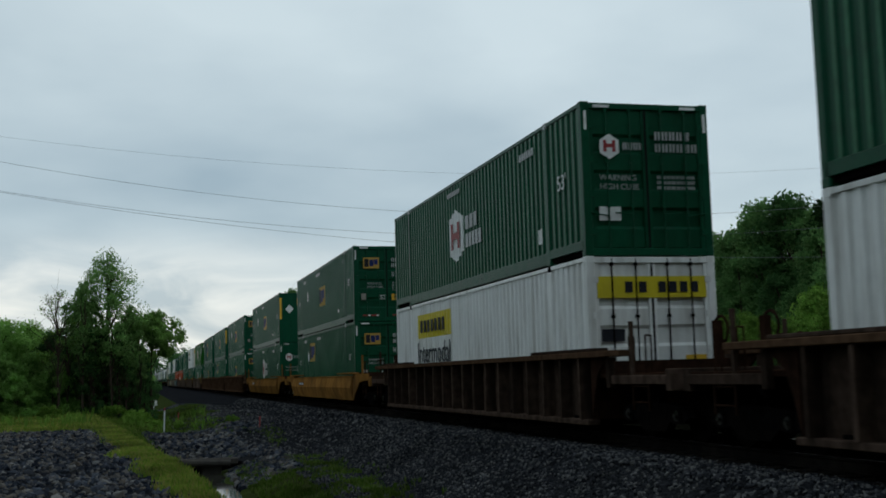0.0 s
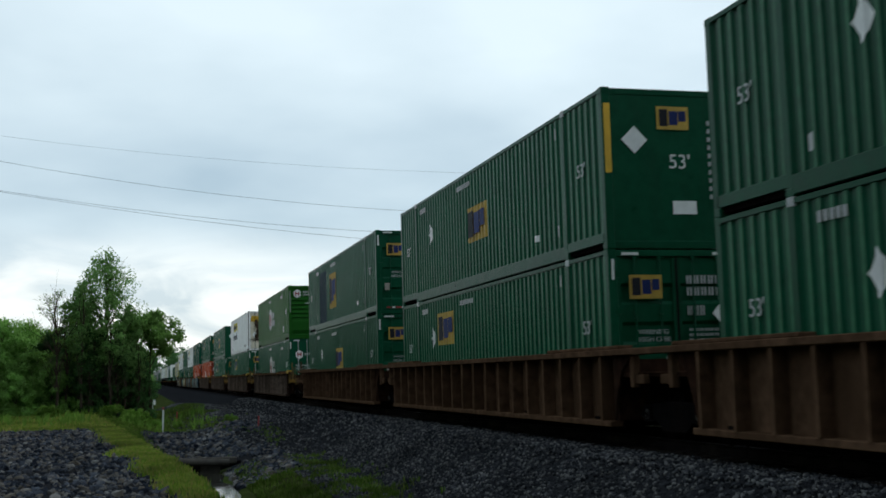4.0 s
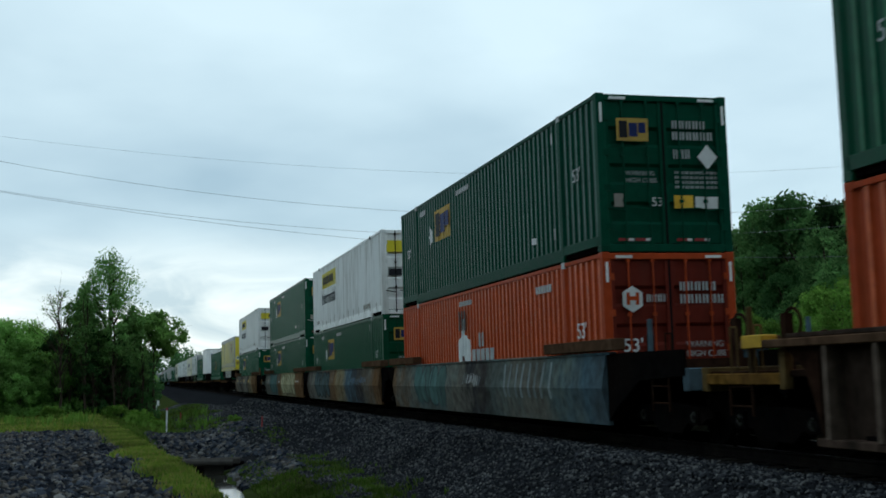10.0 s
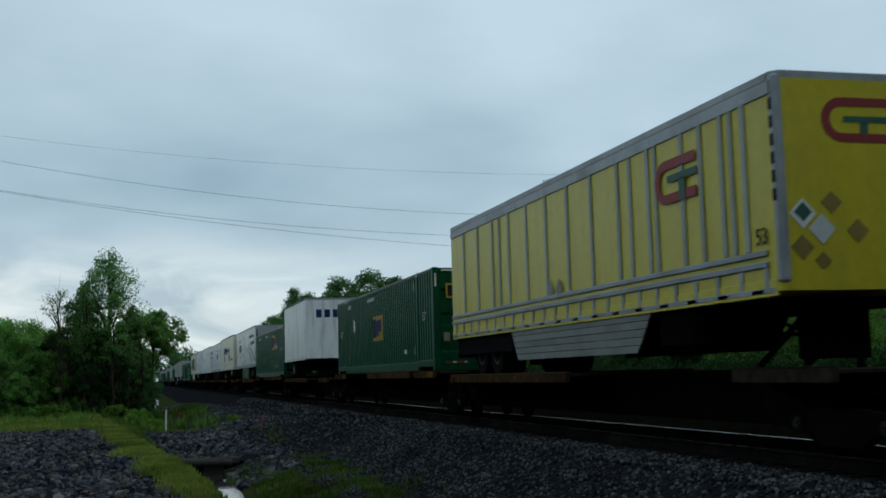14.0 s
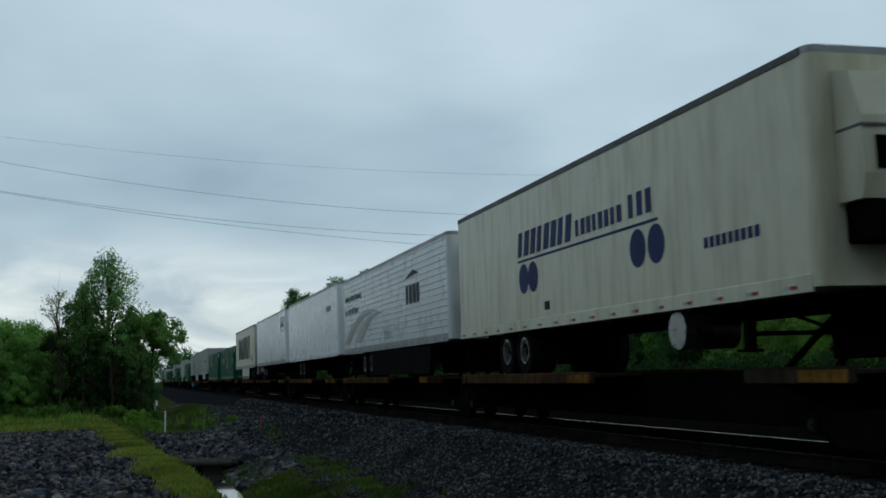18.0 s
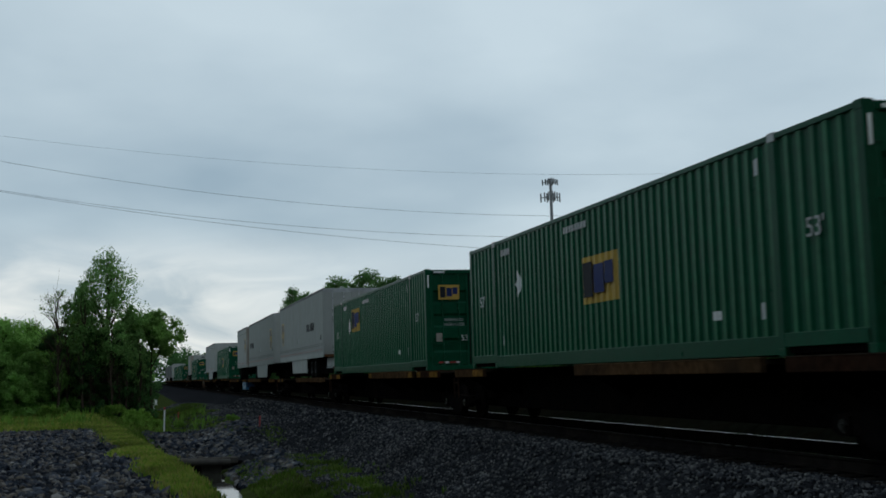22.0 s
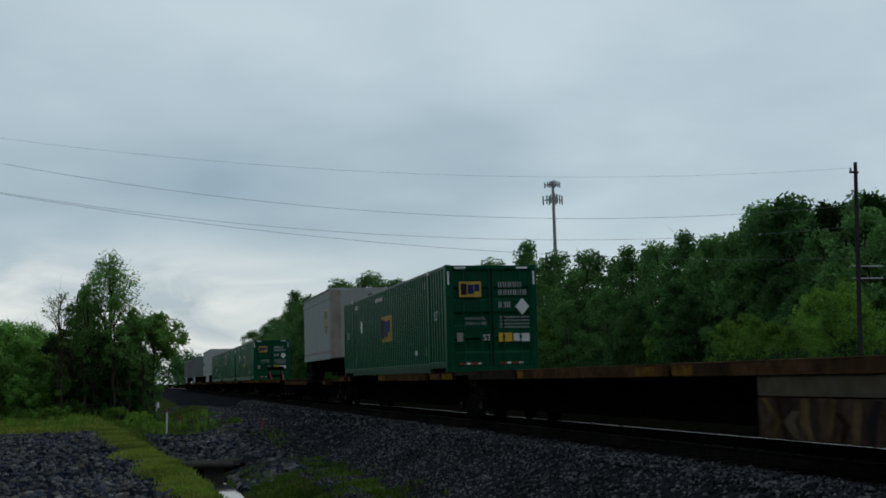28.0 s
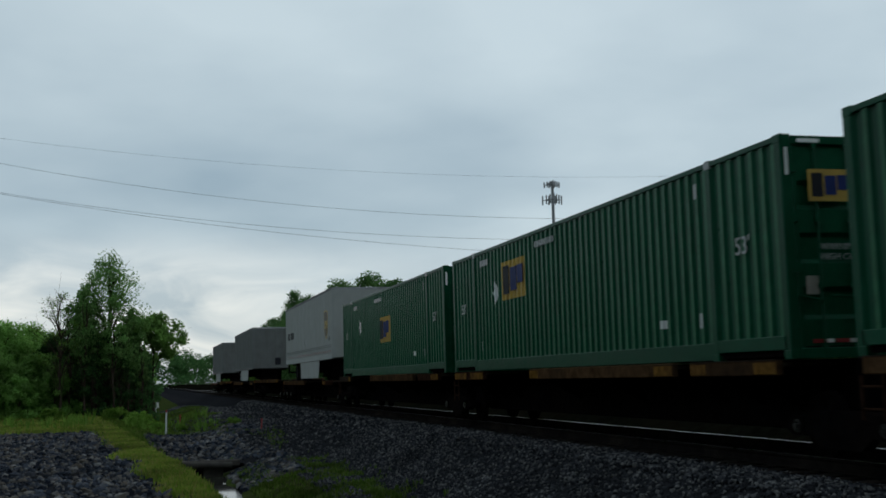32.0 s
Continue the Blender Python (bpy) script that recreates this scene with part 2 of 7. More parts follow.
RUST = (0.10, 0.045, 0.02)
M = dict(
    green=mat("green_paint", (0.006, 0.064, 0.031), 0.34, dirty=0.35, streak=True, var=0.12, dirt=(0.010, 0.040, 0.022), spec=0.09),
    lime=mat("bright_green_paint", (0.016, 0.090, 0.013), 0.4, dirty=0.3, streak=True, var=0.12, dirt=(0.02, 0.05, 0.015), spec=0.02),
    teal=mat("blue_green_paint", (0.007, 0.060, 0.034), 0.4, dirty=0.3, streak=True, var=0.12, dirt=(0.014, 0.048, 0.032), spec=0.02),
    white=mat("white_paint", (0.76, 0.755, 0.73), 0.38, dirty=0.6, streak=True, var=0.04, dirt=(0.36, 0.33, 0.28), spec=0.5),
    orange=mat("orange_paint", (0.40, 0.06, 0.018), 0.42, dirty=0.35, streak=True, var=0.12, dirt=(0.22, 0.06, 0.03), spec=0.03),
    silver=mat("grey_trailer_skin", (0.345, 0.352, 0.335), 0.45, metal=0.0, dirty=0.4, streak=True, var=0.05, scale=2.0, dirt=(0.27, 0.27, 0.235), bump=0.02, spec=0.0),
    cream=mat("cream_trailer_skin", (0.62, 0.585, 0.445), 0.35, dirty=0.55, streak=True, spec=0.2, var=0.05, scale=2.0, dirt=(0.36, 0.32, 0.20)),
    white_door=mat("rust_streaked_white_paint", (0.64, 0.58, 0.46), 0.5, dirty=0.7, streak=True, var=0.15, dirt=(0.30, 0.22, 0.13), spec=0.2),
    rail_head=mat("polished_rail_head", (0.6, 0.6, 0.61), 0.3, metal=1.0, dirty=0.1, var=0.05, bump=0.0),
    alu=mat("bare_aluminium", (0.34, 0.345, 0.35), 0.5, metal=0.5, dirty=0.6, var=0.12, dirt=(0.14, 0.13, 0.115)),
    yellow=mat("yellow_panel", (0.62, 0.50, 0.02), 0.35, dirty=0.3, streak=True, var=0.08, dirt=(0.4, 0.3, 0.06)),
    well_brown=mat("oxide_brown_paint", (0.056, 0.037, 0.028), 0.75, dirty=0.85, streak=True, var=0.35, spread=0.35, dirt=(0.02, 0.015, 0.012), spec=0.0),
    chord_rust=mat("rusty_chord_paint", (0.088, 0.05, 0.03), 0.8, dirty=0.8, var=0.35, scale=5.0, dirt=(0.06, 0.034, 0.02), spec=0.0),
    well_yellow=mat("faded_yellow_paint", (0.22, 0.105, 0.028), 0.7, dirty=0.8, scale=2.5, var=0.25, dirt=(0.075, 0.04, 0.02), spec=0.0),
    well_grey=mat("weathered_grey_paint", (0.10, 0.085, 0.065), 0.75, dirty=0.75, var=0.3, scale=3.0, dirt=(0.09, 0.045, 0.022), spec=0.0),
    nose_tan=mat("road_stained_nose", (0.23, 0.19, 0.155), 0.6, dirty=0.8, streak=True, var=0.25, scale=2.0, dirt=(0.29, 0.275, 0.25), bump=0.02, spec=0.1),
    # a darker grey than the other trailers have
    grey_dull=mat("darker_grey_trailer_skin", (0.155, 0.16, 0.155), 0.6, dirty=0.6, streak=True, var=0.1, scale=2.0, dirt=(0.10, 0.10, 0.09), bump=0.02, spec=0.0),
    post_pale=mat("chalky_aluminium_post", (0.40, 0.405, 0.36), 0.5, dirty=0.5, streak=True, var=0.12, dirt=(0.30, 0.26, 0.12), bump=0.05, spec=0.2),
    # paler, worn copy of the sheet's brown: light on rib faces put in
    rib_lit_brown=mat("lit_worn_brown_rib", (0.135, 0.098, 0.076), 0.75, dirty=0.8, streak=True, var=0.35, spread=0.35, dirt=(0.045, 0.033, 0.026), spec=0.0),
    panel_ash=mat("chalky_grey_panel_paint", (0.17, 0.155, 0.14), 0.75, dirty=0.9, streak=True, var=0.35, scale=5.0, dirt=(0.06, 0.045, 0.035), spec=0.0),
    well_teal=mat("sprayed_blue_grey_paint", (0.075, 0.10, 0.10), 0.75, dirty=0.8, var=0.3, scale=2.5, dirt=(0.05, 0.036, 0.022), spec=0.0),
    well_rust=mat("rusty_orange_brown_paint", (0.105, 0.05, 0.024), 0.8, dirty=0.75, var=0.3, scale=3.0, dirt=(0.07, 0.04, 0.022), spec=0.0),
    spray_cream=mat("cream_spray_paint", (0.36, 0.34, 0.21), 0.7, dirty=0.7, var=0.2, scale=3.0, dirt=(0.13, 0.105, 0.05), bump=0.0, spec=0.0),
    spray_teal=mat("teal_spray_paint", (0.09, 0.15, 0.14), 0.7, dirty=0.8, var=0.25, scale=3.0, dirt=(0.06, 0.07, 0.055), bump=0.0, spec=0.0),
    spray_pale=mat("pale_spray_paint", (0.22, 0.25, 0.25), 0.7, dirty=0.8, var=0.25, scale=3.0, dirt=(0.10, 0.11, 0.10), bump=0.0, spec=0.0),
    spray_dark=mat("dark_spray_paint", (0.022, 0.018, 0.022), 0.7, dirty=0.4, var=0.25, scale=3.0, bump=0.0, spec=0.0),
    trailer_white=mat("smooth_white_trailer_skin", (0.68, 0.69, 0.69), 0.3, dirty=0.35, streak=True, var=0.03, scale=1.5, dirt=(0.46, 0.46, 0.44), bump=0.02, spec=0.25),
    rail=mat("dull_rail_steel", (0.011, 0.0095, 0.009), 0.85, dirty=0.4, var=0.3, spec=0.0),
    rust=mat("rusty_steel", (0.028, 0.014, 0.009), 0.85, dirty=0.6, var=0.4, dirt=(0.018, 0.013, 0.01), spec=0.0),
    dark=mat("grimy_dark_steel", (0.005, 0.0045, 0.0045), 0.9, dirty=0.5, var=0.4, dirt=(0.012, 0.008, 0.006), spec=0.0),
    steel=mat("worn_steel", (0.42, 0.42, 0.43), 0.3, metal=1.0, dirty=0.3, var=0.1),
    tyre=mat("tyre_rubber", (0.012, 0.012, 0.012), 0.85, dirty=0.3, var=0.2, dirt=(0.02, 0.018, 0.015), spec=0.0),
    rim=mat("polished_wheel", (0.62, 0.62, 0.63), 0.3, metal=0.9, dirty=0.3, var=0.08),
    wood=mat("weathered_deck_timber", (0.038, 0.029, 0.022), 0.85, dirty=0.5, var=0.35, dirt=(0.018, 0.013, 0.01), spec=0.0),
    sleeper=mat("creosoted_timber", (0.018, 0.015, 0.013), 0.95, dirty=0.5, var=0.35, dirt=(0.03, 0.028, 0.026), spec=0.0),
    mark_white=mat("white_marking", (0.72, 0.72, 0.70), 0.55, dirty=0.3, var=0.08, bump=0.0, dirt=(0.4, 0.4, 0.38)),
    logo_yellow=mat("faded_yellow_logo", (0.46, 0.29, 0.045), 0.55, dirty=0.5, streak=True, var=0.1, bump=0.0, dirt=(0.22, 0.14, 0.04)),
    # end doors take a darker, redder orange than the sides
    orange_door=mat("darker_door_orange", (0.135, 0.021, 0.013), 0.45, dirty=0.4, streak=True, var=0.12, dirt=(0.10, 0.03, 0.02), spec=0.05),
    rust_streak=mat("brown_rust_streak", (0.05, 0.034, 0.026), 0.8, dirty=0.8, var=0.4, scale=9.0, bump=0.0, dirt=(0.05, 0.03, 0.02), spec=0.0),
    worn_yellow=mat("worn_yellow_paint", (0.155, 0.08, 0.019), 0.75, dirty=1.0, var=0.45, scale=7.0, bump=0.0, dirt=(0.08, 0.04, 0.02), spec=0.0),
    shield_tan=mat("tan_shield_marking", (0.085, 0.055, 0.03), 0.5, dirty=0.3, var=0.12, bump=0.0, dirt=(0.06, 0.04, 0.025)),
    shield_gold=mat("gold_shield_marking", (0.42, 0.28, 0.06), 0.5, dirty=0.3, var=0.12, bump=0.0, dirt=(0.2, 0.14, 0.06)),
    top_grime=mat("grimy_top_rail", (0.11, 0.11, 0.11), 0.6, dirty=0.7, var=0.3, scale=8.0, dirt=(0.035, 0.034, 0.032), spec=0.2),
    skirt_steel=mat("smeared_steel_skirt", (0.10, 0.105, 0.105), 0.22, metal=0.7, dirty=0.6, var=0.15, scale=2.0, dirt=(0.05, 0.045, 0.04), bump=0.02),
    stripe_grey=mat("faded_grey_brown_stripe", (0.40, 0.37, 0.33), 0.5, dirty=0.3, var=0.06, bump=0.0, dirt=(0.3, 0.28, 0.25)),
    placard_tan=mat("bleached_tan_placard", (0.26, 0.18, 0.035), 0.6, dirty=0.6, var=0.2, bump=0.0, dirt=(0.14, 0.11, 0.04)),
    leaf_fresh=island_mat("fresh_shrub_leaves", [(0.105, 0.205, 0.045), (0.14, 0.26, 0.06), (0.175, 0.30, 0.085)], 0.8, 0.3, 0.05, 0.6),
    leaf_brush=island_mat("brush_leaves", [(0.060, 0.135, 0.020), (0.090, 0.175, 0.027), (0.12, 0.20, 0.040)], 0.8, 0.35, 0.05, 0.5),
    leaf_wood=island_mat("mid_green_wood_leaves", [(0.047, 0.115, 0.033), (0.073, 0.153, 0.045), (0.105, 0.19, 0.063)], 0.8, 0.35, 0.05, 0.5),
    end_yellow=mat("bright_yellow_end_paint", (0.50, 0.30, 0.03), 0.6, dirty=0.5, var=0.2, dirt=(0.2, 0.11, 0.03), spec=0.1),
    cap_steel=mat("greasy_bearing_steel", (0.03, 0.028, 0.027), 0.3, metal=0.6, dirty=0.8, var=0.3, scale=12.0, dirt=(0.012, 0.01, 0.009), bump=0.0),
    hitch_red=mat("rust_red_hitch_paint", (0.13, 0.03, 0.025), 0.6, dirty=0.6, var=0.3, dirt=(0.04, 0.03, 0.03), spec=0.1),
    skirt_alu=mat("weathered_aluminium_board", (0.24, 0.24, 0.22), 0.5, metal=0.3, dirty=0.6, var=0.15, dirt=(0.12, 0.11, 0.09)),
    well_tan=mat("dulled_tan_yellow_paint", (0.115, 0.075, 0.03), 0.75, dirty=0.85, var=0.35, scale=5.0, dirt=(0.035, 0.024, 0.016), spec=0.0),
    beam_tan=mat("rust_stained_tan_beam", (0.068, 0.038, 0.019), 0.8, dirty=0.9, var=0.45, scale=6.0, dirt=(0.025, 0.017, 0.012), spec=0.0),
    lip_tan=mat("pale_deck_lip", (0.12, 0.078, 0.043), 0.8, dirty=0.8, var=0.4, scale=5.0, dirt=(0.05, 0.032, 0.02), spec=0.0),
    rim_dull=mat("road_grimed_rim", (0.035, 0.035, 0.037), 0.6, dirty=0.5, var=0.2, dirt=(0.02, 0.018, 0.015), spec=0.2),
    patch_blue=mat("dark_blue_green_paint", (0.006, 0.026, 0.036), 0.5, dirty=0.3, streak=True, var=0.15, bump=0.0, spec=0.1, dirt=(0.008, 0.04, 0.035)),
    mark_pale=mat("worn_white_lettering", (0.40, 0.41, 0.40), 0.55, dirty=0.3, var=0.1, bump=0.0, dirt=(0.2, 0.2, 0.19)),
    wire=mat("weathered_wire", (0.16, 0.17, 0.18), 0.6, dirty=0.2, var=0.1, bump=0.0),
    mark_slate=mat("dark_slate_marking", (0.022, 0.03, 0.036), 0.55, var=0.1, dirty=0.2, bump=0.0, spec=0.08),
    mark_yellow=mat("yellow_marking", (0.72, 0.42, 0.03), 0.55, dirty=0.25, var=0.08, bump=0.0),
    mark_navy=mat("navy_marking", (0.02, 0.03, 0.11), 0.55, var=0.08, dirty=0.1, bump=0.0, spec=0.08),
    mark_black=mat("black_marking", (0.02, 0.02, 0.025), 0.6, var=0.08, dirty=0.1, bump=0.0, spec=0.08),
    mark_red=mat("red_marking", (0.28, 0.025, 0.025), 0.55, var=0.1, dirty=0.2, bump=0.0),
    mark_brown=mat("brown_marking", (0.06, 0.03, 0.018), 0.5, var=0.1, dirty=0.2, bump=0.0),
    mark_grey=mat("grey_marking", (0.30, 0.27, 0.23), 0.6, var=0.1, dirty=0.2, bump=0.0),
    mark_green=mat("dark_green_marking", (0.03, 0.10, 0.07), 0.55, var=0.1, dirty=0.2, bump=0.0),
    mark_blue=mat("blue_marking", (0.03, 0.145, 0.30), 0.6, var=0.25, dirty=0.4, bump=0.0, dirt=(0.2, 0.25, 0.3)),
    soil=mat("wet_soil", (0.03, 0.042, 0.012), 0.95, scale=2.0, dirty=0.6, var=0.4, dirt=(0.025, 0.02, 0.01), bump=0.8, bscale=6, spec=0.0),
    gravel=mat("grey_gravel_bed", (0.016, 0.0165, 0.0185), 0.95, scale=14.0, dirty=0.4, var=0.6, dirt=(0.012, 0.012, 0.013), bump=1.0, bscale=16, spec=0.0),
    # near-black bed: the shade under the train is put into its colour
    shaded_bed=mat("train_shade_bed", (0.005, 0.005, 0.0055), 0.95, spec=0.0, scale=14.0, dirty=0.4, var=0.5, dirt=(0.006, 0.005, 0.005), bump=1.0, bscale=16),
    # near-black colour carries the shade under the cars and the wood
    shaded_floor=mat("wood_shade_floor", (0.004, 0.0045, 0.003), 0.95, scale=3.0, dirty=0.5, var=0.5, dirt=(0.010, 0.007, 0.004), bump=0.8, bscale=6, spec=0.0),
    concrete=mat("old_concrete", (0.06, 0.055, 0.05), 0.85, scale=4.0, dirty=0.6, var=0.25, dirt=(0.08, 0.07, 0.06), spec=0.0),
    bark=mat("bark", (0.05, 0.038, 0.028), 0.95, scale=5.0, dirty=0.4, var=0.4, bump=0.6, bscale=12, spec=0.0),
    pole_wood=mat("tarred_pole", (0.03, 0.029, 0.03), 0.9, scale=5.0, dirty=0.4, var=0.3, spec=0.0),
    galv=mat("galvanised_steel", (0.22, 0.23, 0.24), 0.5, metal=0.3, dirty=0.3, var=0.1),
    stone=island_mat("dark_ballast_stone", [(0.012, 0.0125, 0.015), (0.028, 0.029, 0.033), (0.052, 0.053, 0.059), (0.15, 0.145, 0.14)], 0.9, 0.35, 0.0),
    shaded_stone=island_mat("train_shade_ballast", [(0.003, 0.003, 0.0035), (0.006, 0.006, 0.007), (0.012, 0.012, 0.013)], 0.9, 0.3, 0.0),
    riprap=island_mat("broken_rock", [(0.011, 0.013, 0.019), (0.03, 0.035, 0.046), (0.068, 0.076, 0.095), (0.10, 0.086, 0.072), (0.17, 0.168, 0.168)], 0.9, 0.4, 0.0),
    grass=island_mat("spring_grass", [(0.06, 0.115, 0.012), (0.105, 0.16, 0.016), (0.155, 0.185, 0.03), (0.18, 0.15, 0.05)], 0.8, 0.45, 0.2, 0.3),
    grass_dull=island_mat("olive_grass", [(0.035, 0.07, 0.010), (0.06, 0.105, 0.014), (0.095, 0.115, 0.033)], 0.85, 0.5, 0.0, 0.3),
    leaf_mid=island_mat("spring_leaves", [(0.064, 0.142, 0.037), (0.098, 0.19, 0.053), (0.135, 0.225, 0.073)], 0.8, 0.3, 0.05, 0.55),
    leaf_dark=island_mat("dark_leaves", [(0.026, 0.07, 0.021), (0.042, 0.10, 0.03), (0.062, 0.125, 0.042)], 0.8, 0.3, 0.05, 0.5),
    leaf_pine=island_mat("dark_needles", [(0.014, 0.034, 0.012), (0.022, 0.048, 0.016), (0.034, 0.064, 0.022)], 0.8, 0.3, 0.0, 0.2),
    leaf_light=island_mat("pale_young_leaves", [(0.07, 0.15, 0.02), (0.10, 0.19, 0.028), (0.14, 0.22, 0.045)], 0.8, 0.3, 0.05, 0.55),
)




def patchy(key, tones, length=17.0):
    """Old paint in broad fields that change along a car's side (y), with torn soft borders, grime and fine rust."""
    m = mat(key, tones[0], 0.78, dirty=0.6, var=0.3, scale=3.0, dirt=(0.05, 0.034, 0.024), spec=0.0)
    nt = m.node_tree
    N, L = nt.nodes.new, nt.links.new
    mx = nt.nodes["Principled BSDF"].inputs["Base Color"].links[0].from_node
    tc, sep = N("ShaderNodeTexCoord"), N("ShaderNodeSeparateXYZ")
    L(tc.outputs["Object"], sep.inputs[0])
    n = N("ShaderNodeTexNoise"); n.inputs["Scale"].default_value, n.inputs["Detail"].default_value, n.inputs["Roughness"].default_value = 0.9, 7.0, 0.62
    L(tc.outputs["Object"], n.inputs["Vector"])
    d = N("ShaderNodeMath"); d.operation = "DIVIDE"; d.inputs[1].default_value = length
    L(sep.outputs[1], d.inputs[0])
    sh = N("ShaderNodeMath"); sh.operation = "MULTIPLY_ADD"; sh.inputs[1].default_value = 0.42
    L(n.outputs["Fac"], sh.inputs[0]); L(d.outputs[0], sh.inputs[2])
    ad = N("ShaderNodeMath"); ad.operation = "SUBTRACT"; ad.inputs[1].default_value = 0.21
    L(sh.outputs[0], ad.inputs[0])
    ramp = N("ShaderNodeValToRGB")
    e = ramp.color_ramp.elements
    for i, c in enumerate(tones):
        el = e[i] if i < 2 else e.new(1.0)
        el.position, el.color = i / (len(tones) - 1), (*c, 1)
    L(ad.outputs[0], ramp.inputs[0])
    f = N("ShaderNodeTexNoise"); f.inputs["Scale"].default_value, f.inputs["Detail"].default_value = 5.0, 6.0
    L(tc.outputs["Object"], f.inputs["Vector"])
    r = N("ShaderNodeMapRange"); r.inputs["From Min"].default_value, r.inputs["From Max"].default_value = 0.3, 0.7
    r.inputs["To Min"].default_value, r.inputs["To Max"].default_value = 0.65, 1.3
    L(f.outputs["Fac"], r.inputs["Value"])
    sc = N("ShaderNodeVectorMath"); sc.operation = "SCALE"
    L(ramp.outputs[0], sc.inputs[0]); L(r.outputs[0], sc.inputs["Scale"])
    L(sc.outputs[0], mx.inputs[6])
    M[key] = m


OCHRE, TAN, ASH, SOOT, SEA, SKY = (0.15, 0.085, 0.042), (0.25, 0.21, 0.125), (0.15, 0.14, 0.115), (0.05, 0.047, 0.047), (0.115, 0.14, 0.13), (0.085, 0.135, 0.165)
patchy("side_cream", [OCHRE, OCHRE, TAN, TAN, TAN, OCHRE, SEA, SEA, ASH, SEA])
patchy("side_blue", [SKY, SEA, ASH, SEA, SOOT, ASH, SEA, SEA, ASH, OCHRE])
patchy("side_stone", [OCHRE, OCHRE, TAN, SOOT, ASH, ASH, SOOT, ASH, ASH, OCHRE])
patchy("side_dim", [OCHRE, ASH, SOOT, SKY, TAN, OCHRE, ASH, SEA, ASH, SOOT])
water = bpy.data.materials.new("ditch_water")
water.use_nodes = True
wb = water.node_tree.nodes["Principled BSDF"]
wb.inputs["Base Color"].default_value, wb.inputs["Roughness"].default_value, wb.inputs["IOR"].default_value = (0.03, 0.03, 0.025, 1), 0.06, 1.33
M["water"] = water
# outer-ridge paint: bleached, and paler still to carry rib light and sheen
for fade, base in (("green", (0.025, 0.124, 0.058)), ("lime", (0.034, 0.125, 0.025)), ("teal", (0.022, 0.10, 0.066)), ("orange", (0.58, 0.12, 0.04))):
    M[fade + "_faded"] = mat("faded_lit_" + fade, base, 0.36, dirty=0.5, streak=True, var=0.2, spec=0.12, dirt=tuple(c * 0.5 for c in base))
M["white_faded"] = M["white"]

# ---- mesh helpers ----
def as_mesh(name, bm, material):
    me = bpy.data.meshes.new(name)
    bmesh.ops.recalc_face_normals(bm, faces=bm.faces)
    bm.to_mesh(me)
    bm.free()
    me.materials.append(material)
    return me


def part(name, bm, material, parent, label="", at=(0, 0, 0), turn=0.0):
    """One mesh object under a thing or under a part; bm may be a finished mesh that pieces share."""
    me = bm if isinstance(bm, bpy.types.Mesh) else as_mesh(name, bm, material)
    ob = new(name, me)
    ob.parent = parent
    ob.matrix_basis = pose(*at, 0, 0, turn)
    return tagged(ob, label)


def thing(name, label, category, group="", kind=""):
    return tagged(new(name), label, category, group, kind)


def put_box(bm, x0, x1, y0, y1, z0, z1):
    m = Matrix.Translation(((x0 + x1) / 2, (y0 + y1) / 2, (z0 + z1) / 2)) @ Matrix.Diagonal((abs(x1 - x0), abs(y1 - y0), abs(z1 - z0), 1))
    bmesh.ops.create_cube(bm, size=1, matrix=m)
    return bm


def box(x0, x1, y0, y1, z0, z1, bevel=0.0):
    bm = put_box(bmesh.new(), x0, x1, y0, y1, z0, z1)
    if bevel:
        bmesh.ops.bevel(bm, geom=bm.edges[:], offset=bevel, segments=1, affect="EDGES")
    return bm


def rod(bm, a, b, r, r2=None, n=8):
    a, b = Vector(a), Vector(b)
    d = b - a
    m = Matrix.Translation((a + b) / 2) @ d.to_track_quat("Z", "Y").to_matrix().to_4x4()
    bmesh.ops.create_cone(bm, cap_ends=True, segments=n, radius1=r, radius2=r if r2 is None else r2, depth=d.length, matrix=m)
    return bm


def prism(outline, axis, a, b, bm=None):
    """A slab with the given outline; axis x: outline in (y, z), axis y: outline in (x, z), axis z: outline in (x, y)."""
    bm = bm or bmesh.new()
    place = {"x": lambda p, q: (q, p[0], p[1]), "y": lambda p, q: (p[0], q, p[1]), "z": lambda p, q: (p[0], p[1], q)}[axis]
    lo = [bm.verts.new(place(p, a)) for p in outline]
    hi = [bm.verts.new(place(p, b)) for p in outline]
    n = len(outline)
    bm.faces.new(lo[::-1])
    bm.faces.new(hi)
    for i in range(n):
        bm.faces.new((lo[i], lo[(i + 1) % n], hi[(i + 1) % n], hi[i]))
    return bm


def soup(name, verts, faces, material):
    me = bpy.data.meshes.new(name)
    me.from_pydata(verts, [], faces)
    me.materials.append(material)
    return me


def ring(bm, r_out, r_in, x0, x1, n=20):
    """A hollow disc round the x axis."""
    vs = []
    for x in (x0, x1):
        for r in (r_out, r_in):
            vs.append([bm.verts.new((x, r * math.cos(2 * math.pi * i / n), r * math.sin(2 * math.pi * i / n))) for i in range(n)])
    for i in range(n):
        j = (i + 1) % n
        for p, q in ((0, 1), (1, 3), (3, 2), (2, 0)):
            bm.faces.new((vs[p][i], vs[p][j], vs[q][j], vs[q][i]))
    return bm


WORDS = {}


